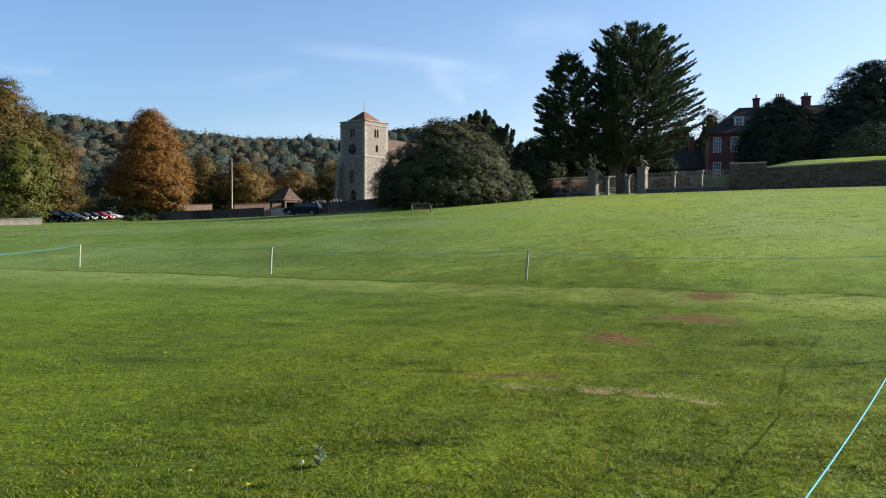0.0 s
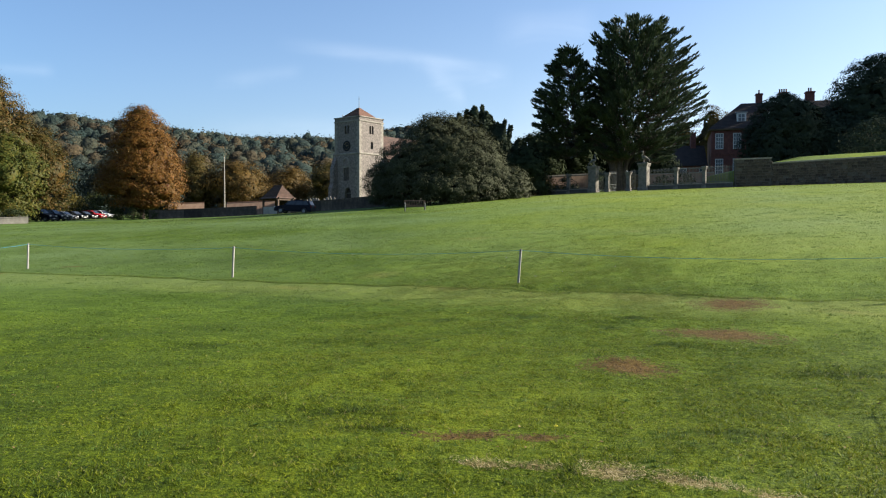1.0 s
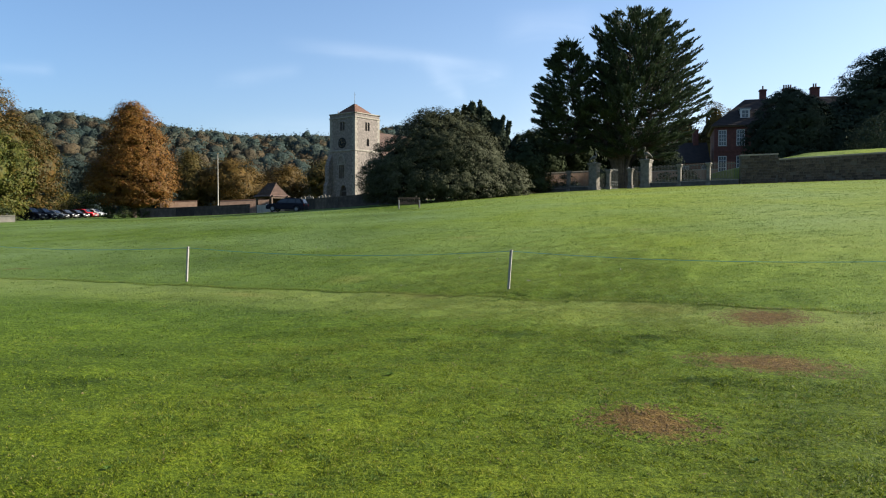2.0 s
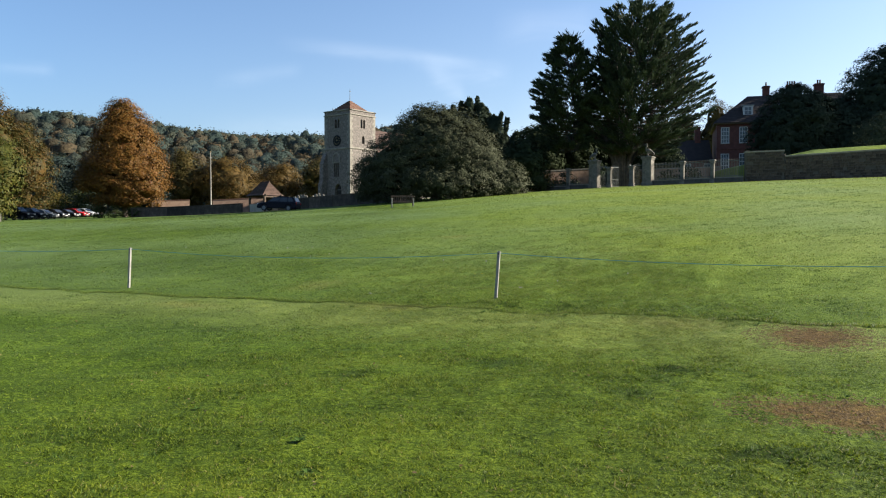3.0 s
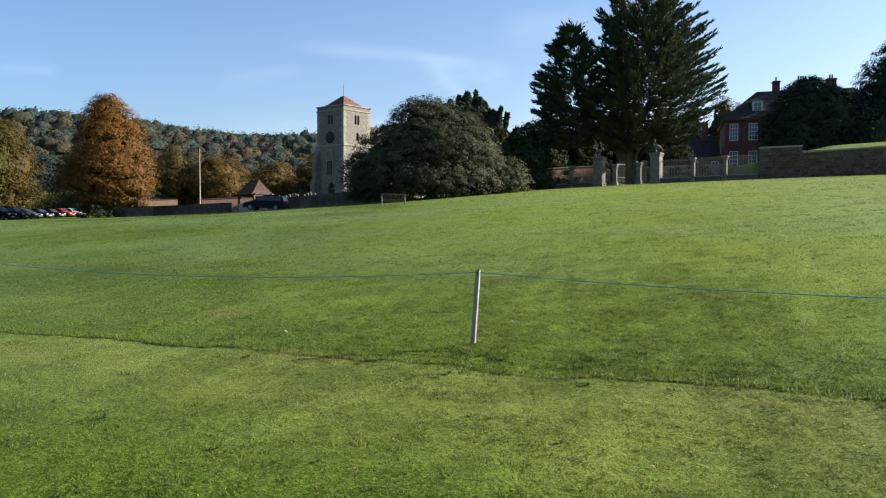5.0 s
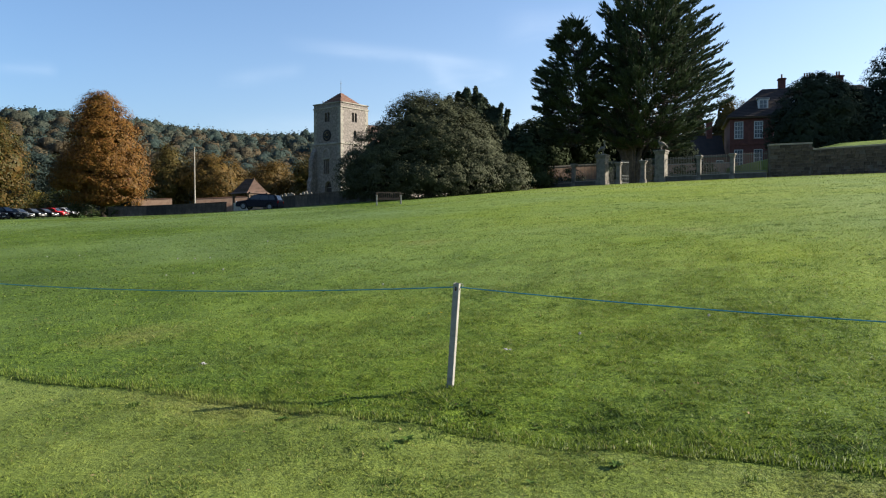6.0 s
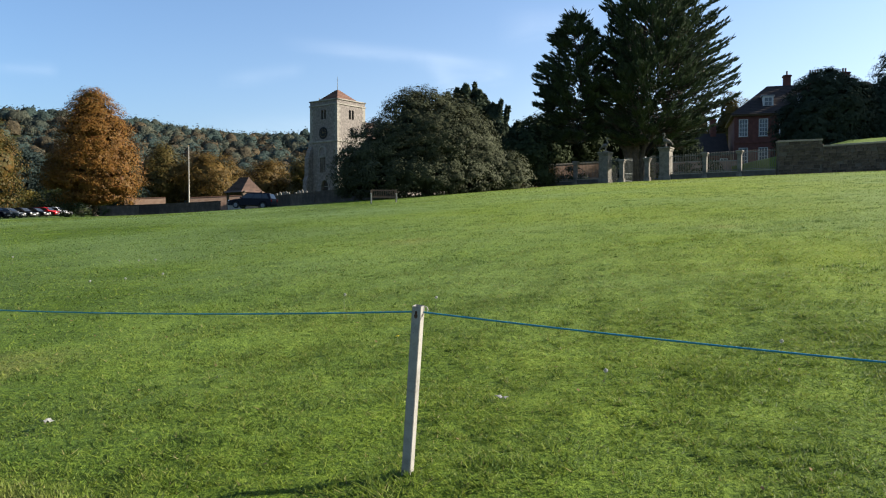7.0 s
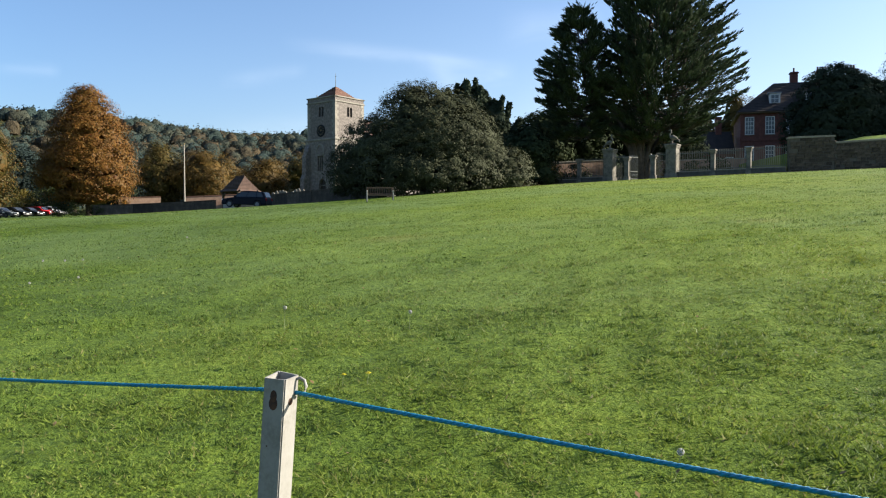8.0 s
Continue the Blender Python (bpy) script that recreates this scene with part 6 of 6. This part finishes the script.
def rope_post(x, y, lean, z, turn):
    """A square hollow post of painted sheet, with bolt holes and a bent wire eye at its head."""
    ob = thing("rope_post", "white painted square hollow metal post leaning in the turf", "post", pose(x, y, z, 0, lean, 0) @ pose(0, 0, 0, 0, 0, turn), "posts of the boundary rope")
    w, t = POST_W / 2, 0.0028
    bm = bmesh.new()
    outer = [(-w, -w), (w, -w), (w, w), (-w, w)]
    inner = [(-w + t, -w + t), (w - t, -w + t), (w - t, w - t), (-w + t, w - t)]
    lo = [[bm.verts.new((px_, py_, -0.25)) for px_, py_ in ring] for ring in (outer, inner)]
    hi = [[bm.verts.new((px_, py_, POST_H + 0.002 * i)) for i, (px_, py_) in enumerate(ring)] for ring in (outer, inner)]
    for k in range(4):
        j = (k + 1) % 4
        bm.faces.new((lo[0][k], lo[0][j], hi[0][j], hi[0][k]))
        bm.faces.new((lo[1][k], hi[1][k], hi[1][j], lo[1][j]))
        bm.faces.new((hi[0][k], hi[0][j], hi[1][j], hi[1][k]))
        bm.faces.new((lo[0][k], lo[1][k], lo[1][j], lo[0][j]))
    bmesh.ops.bevel(bm, geom=[e for e in bm.edges if abs(e.verts[0].co.z - e.verts[1].co.z) > 0.5], offset=0.0022, segments=2, affect="EDGES")
    part("shaft", bm, POST_PAINT, ob)
    hole = part("bolt_hole", lathe([(0.001, 0), (0.0075, 0), (0.007, 0.0008), (0.001, 0.0008)], 12), RUST, ob, "rusty dark bolt hole", m=pose(0, -w - 0.0003, POST_H - 0.03, 90, 0, 0) @ Matrix.Diagonal((0.9, 1.5, 1, 1)))
    part("rust_run", lathe([(0.001, 0), (0.0075, 0), (0.007, 0.0006), (0.001, 0.0006)], 12), RUST, ob, "rust stain below the bolt hole", m=pose(0, -w - 0.0003, POST_H - 0.043, 90, 0, 0) @ Matrix.Diagonal((1.2, 1.6, 1, 1)))
    part("bolt_hole", lathe([(0.0005, 0), (0.0068, 0), (0.006, 0.0009), (0.0005, 0.0009)], 12), RUST, ob, "rusty dark bolt hole", m=pose(w + 0.0003, -0.002, POST_H - 0.04, 90, 0, 90))
    for px_, pz, r in ((-0.008, 0.12, 0.0018), (0.006, 0.33, 0.0016), (0.01, 0.5, 0.002)):
        part("paint_chip", lathe([(0.0004, 0), (r, 0), (r * 0.8, 0.0005), (0.0004, 0.0005)], 8), RUST, ob, m=pose(px_, -w - 0.0002, POST_H - pz, 90, 0, 0))
    pts = [(w - 0.004, w - 0.008, POST_H - 0.004), (w + 0.006, w - 0.006, POST_H + 0.001), (w + 0.014, w - 0.004, POST_H - 0.003), (w + 0.018, w - 0.003, POST_H - 0.014), (w + 0.015, w - 0.003, POST_H - 0.026), (w + 0.006, w - 0.004, POST_H - 0.031)]
    link("eye", tubes("eye", [(pts, [0.003] * 6)], 6), POST_PAINT, ob, "bent white wire eye for the rope")
    return ob


for i, (x, y, lean, z) in enumerate(POSTS):
    rope_post(x, y, lean, z, LINE_TURN + (40, 0, 3, 4, -30, -60, -60)[i])


def rope():
    """The blue rope, hanging from post to post, with its strands laid round it."""
    ob = thing("boundary_rope", "thin blue twisted rope hanging between the white posts", "rope", Matrix.Identity(4))
    sags = [0.04, 0.10, 0.13, 0.13, 0.2, 0.37]
    for (x0, y0, l0, g0), (x1, y1, l1, g1), sag in zip(POSTS, POSTS[1:], sags):
        ends = []
        for x, y, lean, z in ((x0, y0, l0, g0), (x1, y1, l1, g1)):
            ends.append(np.array([x + POST_H * math.sin(radians(lean)), y + 0.016, z + POST_H * math.cos(radians(lean)) - 0.026]))
        n = 220
        f = np.linspace(0, 1, n)
        mid = ends[0][None] * (1 - f)[:, None] + ends[1][None] * f[:, None]
        mid[:, 2] -= 4 * sag * f * (1 - f)
        ln = np.linalg.norm(ends[1] - ends[0])
        if sag > 0.3:
            mid[:, 2] = np.maximum(mid[:, 2], turf_height(mid[:, 0], mid[:, 1]) + 0.012)
        if sag != 0.13:
            link("span", tubes("span", [(mid, [0.0042] * n)], 7), ROPE, ob)
            continue
        # the two spans nearest the path: three strands laid round each other
        n = 1100
        f = np.linspace(0, 1, n)
        mid = ends[0][None] * (1 - f)[:, None] + ends[1][None] * f[:, None]
        mid[:, 2] -= 4 * sag * f * (1 - f)
        span = None
        across = np.cross((ends[1] - ends[0]) / ln, (0, 0, 1.0))
        for k in range(3):
            a = f * ln / 0.034 * 2 * np.pi + k * 2 * np.pi / 3
            pts = mid + 0.0021 * (np.cos(a)[:, None] * across + np.sin(a)[:, None] * np.array([0, 0, 1.0]))
            me = tubes("strand", [(pts, [0.0024] * n)], 5)
            if span is None:
                span = link("span", me, ROPE, ob)
            else:
                link("strand", me, ROPE, span)


rope()


# ---- grass, weeds and flowers ----
def spots_at(spots, x, y):
    v = np.full(x.shape, -9.0)
    for cx, cy, a, b, turn in spots:
        c, s = math.cos(radians(turn)), math.sin(radians(turn))
        u, w = (x - cx) * c + (y - cy) * s, -(x - cx) * s + (y - cy) * c
        v = np.maximum(v, 1.35 - np.hypot(u / a, w / b))
    return v


def waves(x, y, seed, size, n=7):
    rng = np.random.default_rng(seed)
    v = np.zeros(x.shape)
    for _ in range(n):
        a, ph = rng.uniform(0, 2 * np.pi, 2)
        v += np.sin((x * np.cos(a) + y * np.sin(a)) * 2 * np.pi / size / rng.uniform(0.6, 1.6) + ph)
    return v / math.sqrt(n)


def grass(name, label, count, x0, x1, y0, y1, seed, wide, tall, spread):
    """Single blades of turf; longer outside the mown boundary, thin on the worn spots."""
    rng = np.random.default_rng(seed)
    x, y = rng.uniform(x0, x1, count), rng.uniform(y0, y1, count)
    off = np.abs(x - (0.13 + 0.127 * y)) / spread(y)
    keep = rng.uniform(0, 1, count) < smooth(1.0, 0.45, off) * smooth(y1, y1 - 0.35 * (y1 - y0), y) * np.where(y0 > 10, smooth(y0, y0 + 8, y), 1)
    bare = np.maximum(spots_at(PATCHES, x, y), spots_at(STRAW, x, y) - 0.15) + 0.35 * waves(x, y, 4, 0.3) + 0.2 * waves(x, y, 5, 0.1)
    keep &= rng.uniform(0, 1, count) > smooth(-0.1, 0.45, bare) * 0.96
    thin = waves(x, y, 9, 0.9) + 0.6 * waves(x, y, 10, 0.22)
    keep &= rng.uniform(0, 1, count) < 0.7 + 0.3 * thin
    x, y, thin = x[keep], y[keep], thin[keep]
    n = len(x)
    z = turf_height(x, y)
    out = smooth(-0.05, 0.25, (y + 0.47 * x - 20.55 + 0.02 * np.sin(x * 1.1) + 0.012 * np.sin(x * 4.1 + 1)) * 0.9)
    lush = np.clip(0.9 + 0.25 * waves(x, y, 14, 1.3) + 0.42 * waves(x, y, 15, 0.24), 0.35, 1.8)
    band = smooth(1.2, 2.2, waves(x, y * 2.2, 16, 2.6))
    rank = np.clip(spots_at(LUSH_AND_SHADE, x, y), 0, 1)
    near_line = np.exp(-np.abs((y + 0.47 * x - 20.9) * 0.9) / 0.45)
    h = 0.62 * tall * lush * (1 + 0.45 * smooth(9.0, 5.0, y)) * (0.8 + 0.35 * out + 0.3 * near_line + 0.1 * band + 0.5 * rank) * rng.uniform(0.5, 1.4, n)
    a = rng.uniform(0, 2 * np.pi, n)
    lean = h * rng.uniform(0.5, 2.6, n)
    b = a + rng.normal(0, 0.9, n)
    w = wide * rng.uniform(0.6, 1.4, n) * 0.5
    p0 = np.stack([x - np.sin(a) * w, y + np.cos(a) * w, z - 0.004], -1)
    p1 = np.stack([x + np.sin(a) * w, y - np.cos(a) * w, z - 0.004], -1)
    p2 = np.stack([x + np.cos(b) * lean, y + np.sin(b) * lean, z + h], -1)
    v = np.stack([p0, p1, p2], 1).reshape(-1, 3)
    tagged(link(name, soup(name, v, np.arange(3 * n).reshape(n, 3)), BLADE), label, "grass", kind="stuff")


grass("grass", "short dewy green grass blades of the mown outfield", 1900000, -4.4, 7.6, 2.6, 30, 61, 0.0082, 0.025, lambda y: 4.2 + 0 * y)
grass("grass", "longer green grass blades beyond the boundary rope", 760000, -12, 16, 3, 44, 62, 0.0135, 0.024, lambda y: 11.0 + 0 * y)
grass("grass", "tufted green grass of the rising meadow", 470000, -42, 48, 20, 62, 63, 0.026, 0.026, lambda y: 8 + 0.72 * y)
grass("grass", "far grass of the rising meadow", 260000, -80, 64, 55, 118, 65, 0.07, 0.04, lambda y: 8 + 0.72 * y)


def edge_grass(count, seed):
    """The uncut fringe along the mown edge."""
    rng = np.random.default_rng(seed)
    x = rng.uniform(-16, 10, count)
    y = 20.55 - 0.47 * x - 0.02 * np.sin(x * 1.1) - 0.012 * np.sin(x * 4.1 + 1) + np.abs(rng.normal(0, 0.09, count)) * 1.1
    keep = rng.uniform(0, 1, count) < 0.75 + 0.3 * waves(x, y, 21, 1.1)
    x, y = x[keep], y[keep]
    n = len(x)
    z = turf_height(x, y)
    h = rng.uniform(0.012, 0.036, n)
    a, w = rng.uniform(0, 2 * np.pi, n), rng.uniform(0.003, 0.006, n)
    lean = h * rng.uniform(0.1, 0.7, n)
    b = np.where(rng.uniform(0, 1, n) < 0.6, -1.9, a) + rng.normal(0, 0.5, n)
    p0 = np.stack([x - np.sin(a) * w, y + np.cos(a) * w, z - 0.004], -1)
    p1 = np.stack([x + np.sin(a) * w, y - np.cos(a) * w, z - 0.004], -1)
    p2 = np.stack([x + np.cos(b) * lean, y + np.sin(b) * lean, z + h], -1)
    v = np.stack([p0, p1, p2], 1).reshape(-1, 3)
    tagged(link("grass", soup("grass", v, np.arange(3 * n).reshape(n, 3)), BLADE), "uncut fringe of longer grass along the mown edge", "grass", kind="stuff")


edge_grass(45000, 64)


def tufts(name, label, count, seed, y0, deep, k, r0, r1, h0, h1):
    """Coarse tufts that stand up out of the turf and throw short shadows."""
    rng = np.random.default_rng(seed)
    y = y0 + deep * rng.uniform(0, 1, count) ** 1.35
    x = 0.13 + 0.127 * y + rng.uniform(-0.68, 0.68, count) * (y - 0.5)
    keep = (y0 < 10) | (y + 0.47 * x > 20.8)
    keep &= (waves(x, y, 31, 2.4) + rng.normal(0, 0.7, count) > -0.2) & (spots_at(PATCHES, x, y) < 0.3)
    x, y = x[keep], y[keep]
    r = rng.uniform(r0, r1, len(x)) * (1 + y / 40)
    px, py = (x[:, None] + rng.normal(0, 1, (len(x), k)) * r[:, None] * 1.5).ravel(), (y[:, None] + rng.normal(0, 1, (len(x), k)) * r[:, None] * 0.7).ravel()
    n = len(px)
    z = turf_height(px, py)
    h = np.repeat(rng.uniform(h0, h1, len(x)), k) * rng.uniform(0.5, 1.3, n)
    w = 0.0022 + 0.00014 * py
    a, lean = rng.uniform(0, 2 * np.pi, n), h * rng.uniform(0.1, 1.1, n)
    b = rng.uniform(0, 2 * np.pi, n)
    p0 = np.stack([px - np.sin(a) * w, py + np.cos(a) * w, z - 0.004], -1)
    p1 = np.stack([px + np.sin(a) * w, py - np.cos(a) * w, z - 0.004], -1)
    p2 = np.stack([px + np.cos(b) * lean, py + np.sin(b) * lean, z + h], -1)
    v = np.stack([p0, p1, p2], 1).reshape(-1, 3)
    tagged(link(name, soup(name, v, np.arange(3 * n).reshape(n, 3)), TUFT), label, "grass", kind="stuff")


TUFT = foliage("coarse_grass", [(0.03, 0.06, 0.01), (0.055, 0.1, 0.016), (0.085, 0.135, 0.022), (0.12, 0.16, 0.03)], 0.3, 0.6, 0.8, upright=0.5)
tufts("grass_tufts", "small coarse dark green tufts scattered in the turf", 6500, 66, 3.2, 42, 26, 0.012, 0.05, 0.014, 0.036)
tufts("grass_tussocks", "low tussocks of longer grass on the rising meadow", 4200, 67, 19.5, 38, 34, 0.03, 0.1, 0.012, 0.032)


def dandelion(x, y, h, bloom):
    z = float(turf_height(x, y))
    ob = thing("dandelion", "yellow dandelion flower in the grass" if bloom else "dandelion seed head on a thin stalk", "flower", pose(x, y, z), "dandelions" if bloom else "seed heads")
    link("stalk", tubes("stalk", [([(0, 0, -0.01), (0.004, 0.002, h * 0.6), (0.008, 0, h)], [0.0018, 0.0016, 0.0014])], 5), STALK, ob)
    if bloom:
        bm = bmesh.new()
        for ring, (r, up, n) in enumerate(((0.02, 0.004, 16), (0.014, 0.008, 12), (0.008, 0.011, 8))):
            for i in range(n):
                a = 2 * math.pi * (i + 0.5 * ring) / n
                c, s = math.cos(a), math.sin(a)
                q = [(0, 0, 0), (r * 0.7 * c - 0.003 * s, r * 0.7 * s + 0.003 * c, up), (r * c, r * s, up * 0.8), (r * 0.7 * c + 0.003 * s, r * 0.7 * s - 0.003 * c, up)]
                bm.faces.new([bm.verts.new(v) for v in q])
        part("flower_head", bm, YELLOW, ob, m=pose(0.008, 0, h))
    else:
        rng = np.random.default_rng(int(abs(x * 100 + y * 10)))
        d = rng.normal(size=(90, 3))
        d /= np.linalg.norm(d, axis=1, keepdims=True)
        v, f = leaf_cards(d * 0.014, d, np.full(90, 0.005), rng)
        link("seed_head", soup("seed_head", v, f), DOWN, ob, m=pose(0.008, 0, h + 0.012))


for x, y in [(-1.38, 4.95), (-0.95, 4.6), (-3.5, 5.7), (1.35, 8.4), (2.0, 23.26), (2.14, 23.24), (0.95, 15.7), (-3.1, 9.3)]:
    dandelion(x, y, 0.065, True)
for x, y, h in [(-2.3, 27.0, 0.1), (-2.0, 27.4, 0.08), (-1.56, 27.6, 0.12), (3.46, 21.94, 0.06), (2.3, 24.6, 0.12), (-0.7, 4.85, 0.12), (-3.04, 29.65, 0.12), (-2.27, 29.2, 0.14), (-1.82, 31.95, 0.14), (1.37, 24.7, 0.16), (-6.5, 31.4, 0.12), (-5.7, 31.2, 0.12), (-2.66, 29.5, 0.1), (4.9, 22.6, 0.05)]:
    dandelion(x, y, h, False)


def weed(x, y, r, seed, leaf, label, up=0.5, n=13):
    """A rosette of broad leaves."""
    rng = random.Random(seed)
    ob = thing("weed", label, "weed", pose(x, y, float(turf_height(x, y)) + 0.004), "weeds in the turf")
    for i in range(n):
        a, ln, lift = 2.4 * i, r * rng.uniform(0.6, 1.1), up * rng.uniform(0.4, 1.3)
        bm = bmesh.new()
        strip = []
        for k in range(5):
            f = k / 4
            wd = r * 0.2 * math.sin(math.pi * (0.12 + 0.86 * f)) + 0.001
            zz = ln * lift * math.sin(f * 1.9)
            strip.append((bm.verts.new((ln * f, -wd, zz + wd * 0.3)), bm.verts.new((ln * f, 0, zz)), bm.verts.new((ln * f, wd, zz + wd * 0.3))))
        for p, q in zip(strip, strip[1:]):
            bm.faces.new((p[0], p[1], q[1], q[0]))
            bm.faces.new((p[1], p[2], q[2], q[1]))
        part("leaf", bm, leaf, ob, m=pose(0, 0, 0, 0, 0, math.degrees(a)))


THISTLE = foliage("thistle_leaf", [(0.12, 0.18, 0.09), (0.2, 0.27, 0.15), (0.26, 0.32, 0.19)], 0.3, 0.7, 9.0)
DOCK = foliage("dock_leaf", [(0.04, 0.085, 0.014), (0.07, 0.12, 0.022), (0.09, 0.15, 0.03)], 0.35, 0.7, 9.0)
weed(-0.66, 5.28, 0.06, 1, THISTLE, "pale grey-green thistle standing in the turf", 1.5, 12)
weed(-0.72, 5.6, 0.045, 2, THISTLE, "pale grey-green thistle standing in the turf", 1.3, 9)
wrng = random.Random(17)
for i, (x, y, r) in enumerate([(1.98, 19.3, 0.1), (3.12, 18.75, 0.09), (1.1, 19.87, 0.08), (5.0, 20.4, 0.1), (0.49, 12.7, 0.1), (0.64, 12.15, 0.08), (4.62, 14.0, 0.07), (2.3, 19.9, 0.08), (2.5, 19.82, 0.08)]):
    weed(x, y, r * 0.6, 60 + i, DOCK, "broad-leaved dark green weed clump in the turf", 0.35, 12)
for i in range(70):
    y = wrng.uniform(4.5, 30)
    x = 0.13 + 0.127 * y + wrng.uniform(-5, 5)
    weed(x, y, wrng.uniform(0.02, 0.05), 20 + i, DOCK, "small dark green weed rosette in the turf", 0.4, 8)


SCRAP = surface("grey_scrap", (0.1, 0.1, 0.095), (0.22, 0.22, 0.2), 40, 0.9, 0.3, 0.002)


def litter(x, y, seed):
    """A pale scrap lying in the grass."""
    rng = random.Random(seed)
    bm = bmesh.new()
    rows = [[bm.verts.new((0.018 * (i - 2) + rng.uniform(-0.006, 0.006), 0.014 * (j - 1), 0.008 + rng.uniform(0, 0.018))) for i in range(5)] for j in range(3)]
    for a, b in zip(rows, rows[1:]):
        for i in range(4):
            bm.faces.new((a[i], a[i + 1], b[i + 1], b[i]))
    r = bmesh.ops.extrude_face_region(bm, geom=list(bm.faces))
    bmesh.ops.translate(bm, vec=(0, 0, 0.003), verts=[v for v in r["geom"] if isinstance(v, bmesh.types.BMVert)])
    ob = part("scrap", bm, SCRAP, m=pose(x, y, float(turf_height(x, y)) + 0.02, 0, 0, seed * 50))
    tagged(ob, "crumpled pale scrap lying in the grass", "litter")


litter(2.757, 21.57, 3)
litter(0.11, 21.29, 5)


def fallen_leaves(count, seed):
    """Dead leaves scattered over the turf."""
    rng = np.random.default_rng(seed)
    y = rng.uniform(4, 34, count)
    x = 0.13 + 0.127 * y + rng.uniform(-0.6, 0.6, count) * (y * 0.5 + 3)
    c = np.stack([x, y, turf_height(x, y) + 0.016], -1)
    e = np.stack([rng.normal(0, 0.35, count), rng.normal(0, 0.35, count), np.ones(count)], -1)
    v, f = leaf_cards(c, e, rng.uniform(0.008, 0.02, count), rng, 1.0, 0.15)
    tagged(link("fallen_leaves", soup("fallen_leaves", v, f), DEAD_LEAF), "dry brown and straw leaves scattered in the turf", "leaves", kind="stuff")


DEAD_LEAF = foliage("dead_leaves", [(0.08, 0.05, 0.025), (0.14, 0.095, 0.045), (0.24, 0.18, 0.1)], 0.1, 0.8, 2.0)
fallen_leaves(900, 71)


def scatter_on(spots, count, seed):
    """Points thrown over the worn spots."""
    rng = np.random.default_rng(seed)
    out = []
    for cx, cy, a, b, turn in spots:
        n = int(count * a * b)
        r, th = np.sqrt(rng.uniform(0, 1.2, n)), rng.uniform(0, 2 * np.pi, n)
        u, w = a * r * np.cos(th), b * r * np.sin(th)
        c, s = math.cos(radians(turn)), math.sin(radians(turn))
        out.append(np.stack([cx + u * c - w * s, cy + u * s + w * c], -1))
    return np.concatenate(out), rng


# dry clippings lying on the straw-coloured spots
xy, rng = scatter_on(STRAW, 17000, 81)
n = len(xy)
z = turf_height(xy[:, 0], xy[:, 1]) + rng.uniform(0.002, 0.018, n)
a, ln = rng.uniform(0, 2 * np.pi, n), rng.uniform(0.015, 0.04, n)
way = np.stack([np.cos(a), np.sin(a), rng.normal(0, 0.25, n)], -1)
side = np.stack([-np.sin(a), np.cos(a), np.zeros(n)], -1) * 0.0022
c = np.stack([xy[:, 0], xy[:, 1], z], -1)
v = np.stack([c - side, c + side, c + way * ln[:, None]], 1).reshape(-1, 3)
STRAW_BLADE = foliage("dry_clippings", [(0.13, 0.11, 0.04), (0.27, 0.22, 0.1), (0.5, 0.43, 0.26)], 0.1, 0.8, 3.0)
tagged(link("dry_clippings", soup("dry_clippings", v, np.arange(3 * n).reshape(n, 3)), STRAW_BLADE), "dry straw-coloured grass clippings on the worn turf", "clippings", kind="stuff")

# crumbs of earth on the bare spots
xy, rng = scatter_on(PATCHES, 2600, 82)
n = len(xy)
c = np.stack([xy[:, 0], xy[:, 1], turf_height(xy[:, 0], xy[:, 1]) + 0.002], -1)
shape = np.array([(-1, -0.7, 0), (1, -0.6, 0), (0.1, 1, 0), (0, 0, 0.9)])
sz = rng.uniform(0.003, 0.012, (n, 1, 1)) * rng.uniform(0.7, 1.3, (n, 4, 3))
v = (c[:, None, :] + shape[None] * sz).reshape(-1, 3)
f = (np.array([(0, 1, 3), (1, 2, 3), (2, 0, 3)])[None] + 4 * np.arange(n)[:, None, None]).reshape(-1, 3)
SOIL = surface("soil_crumb", (0.03, 0.018, 0.006), (0.1, 0.06, 0.018), 12, 0.95, 0.4, 0.003)
tagged(link("soil_crumbs", soup("soil_crumbs", v, f), SOIL), "crumbs of brown earth on the bare patches", "soil", kind="stuff")
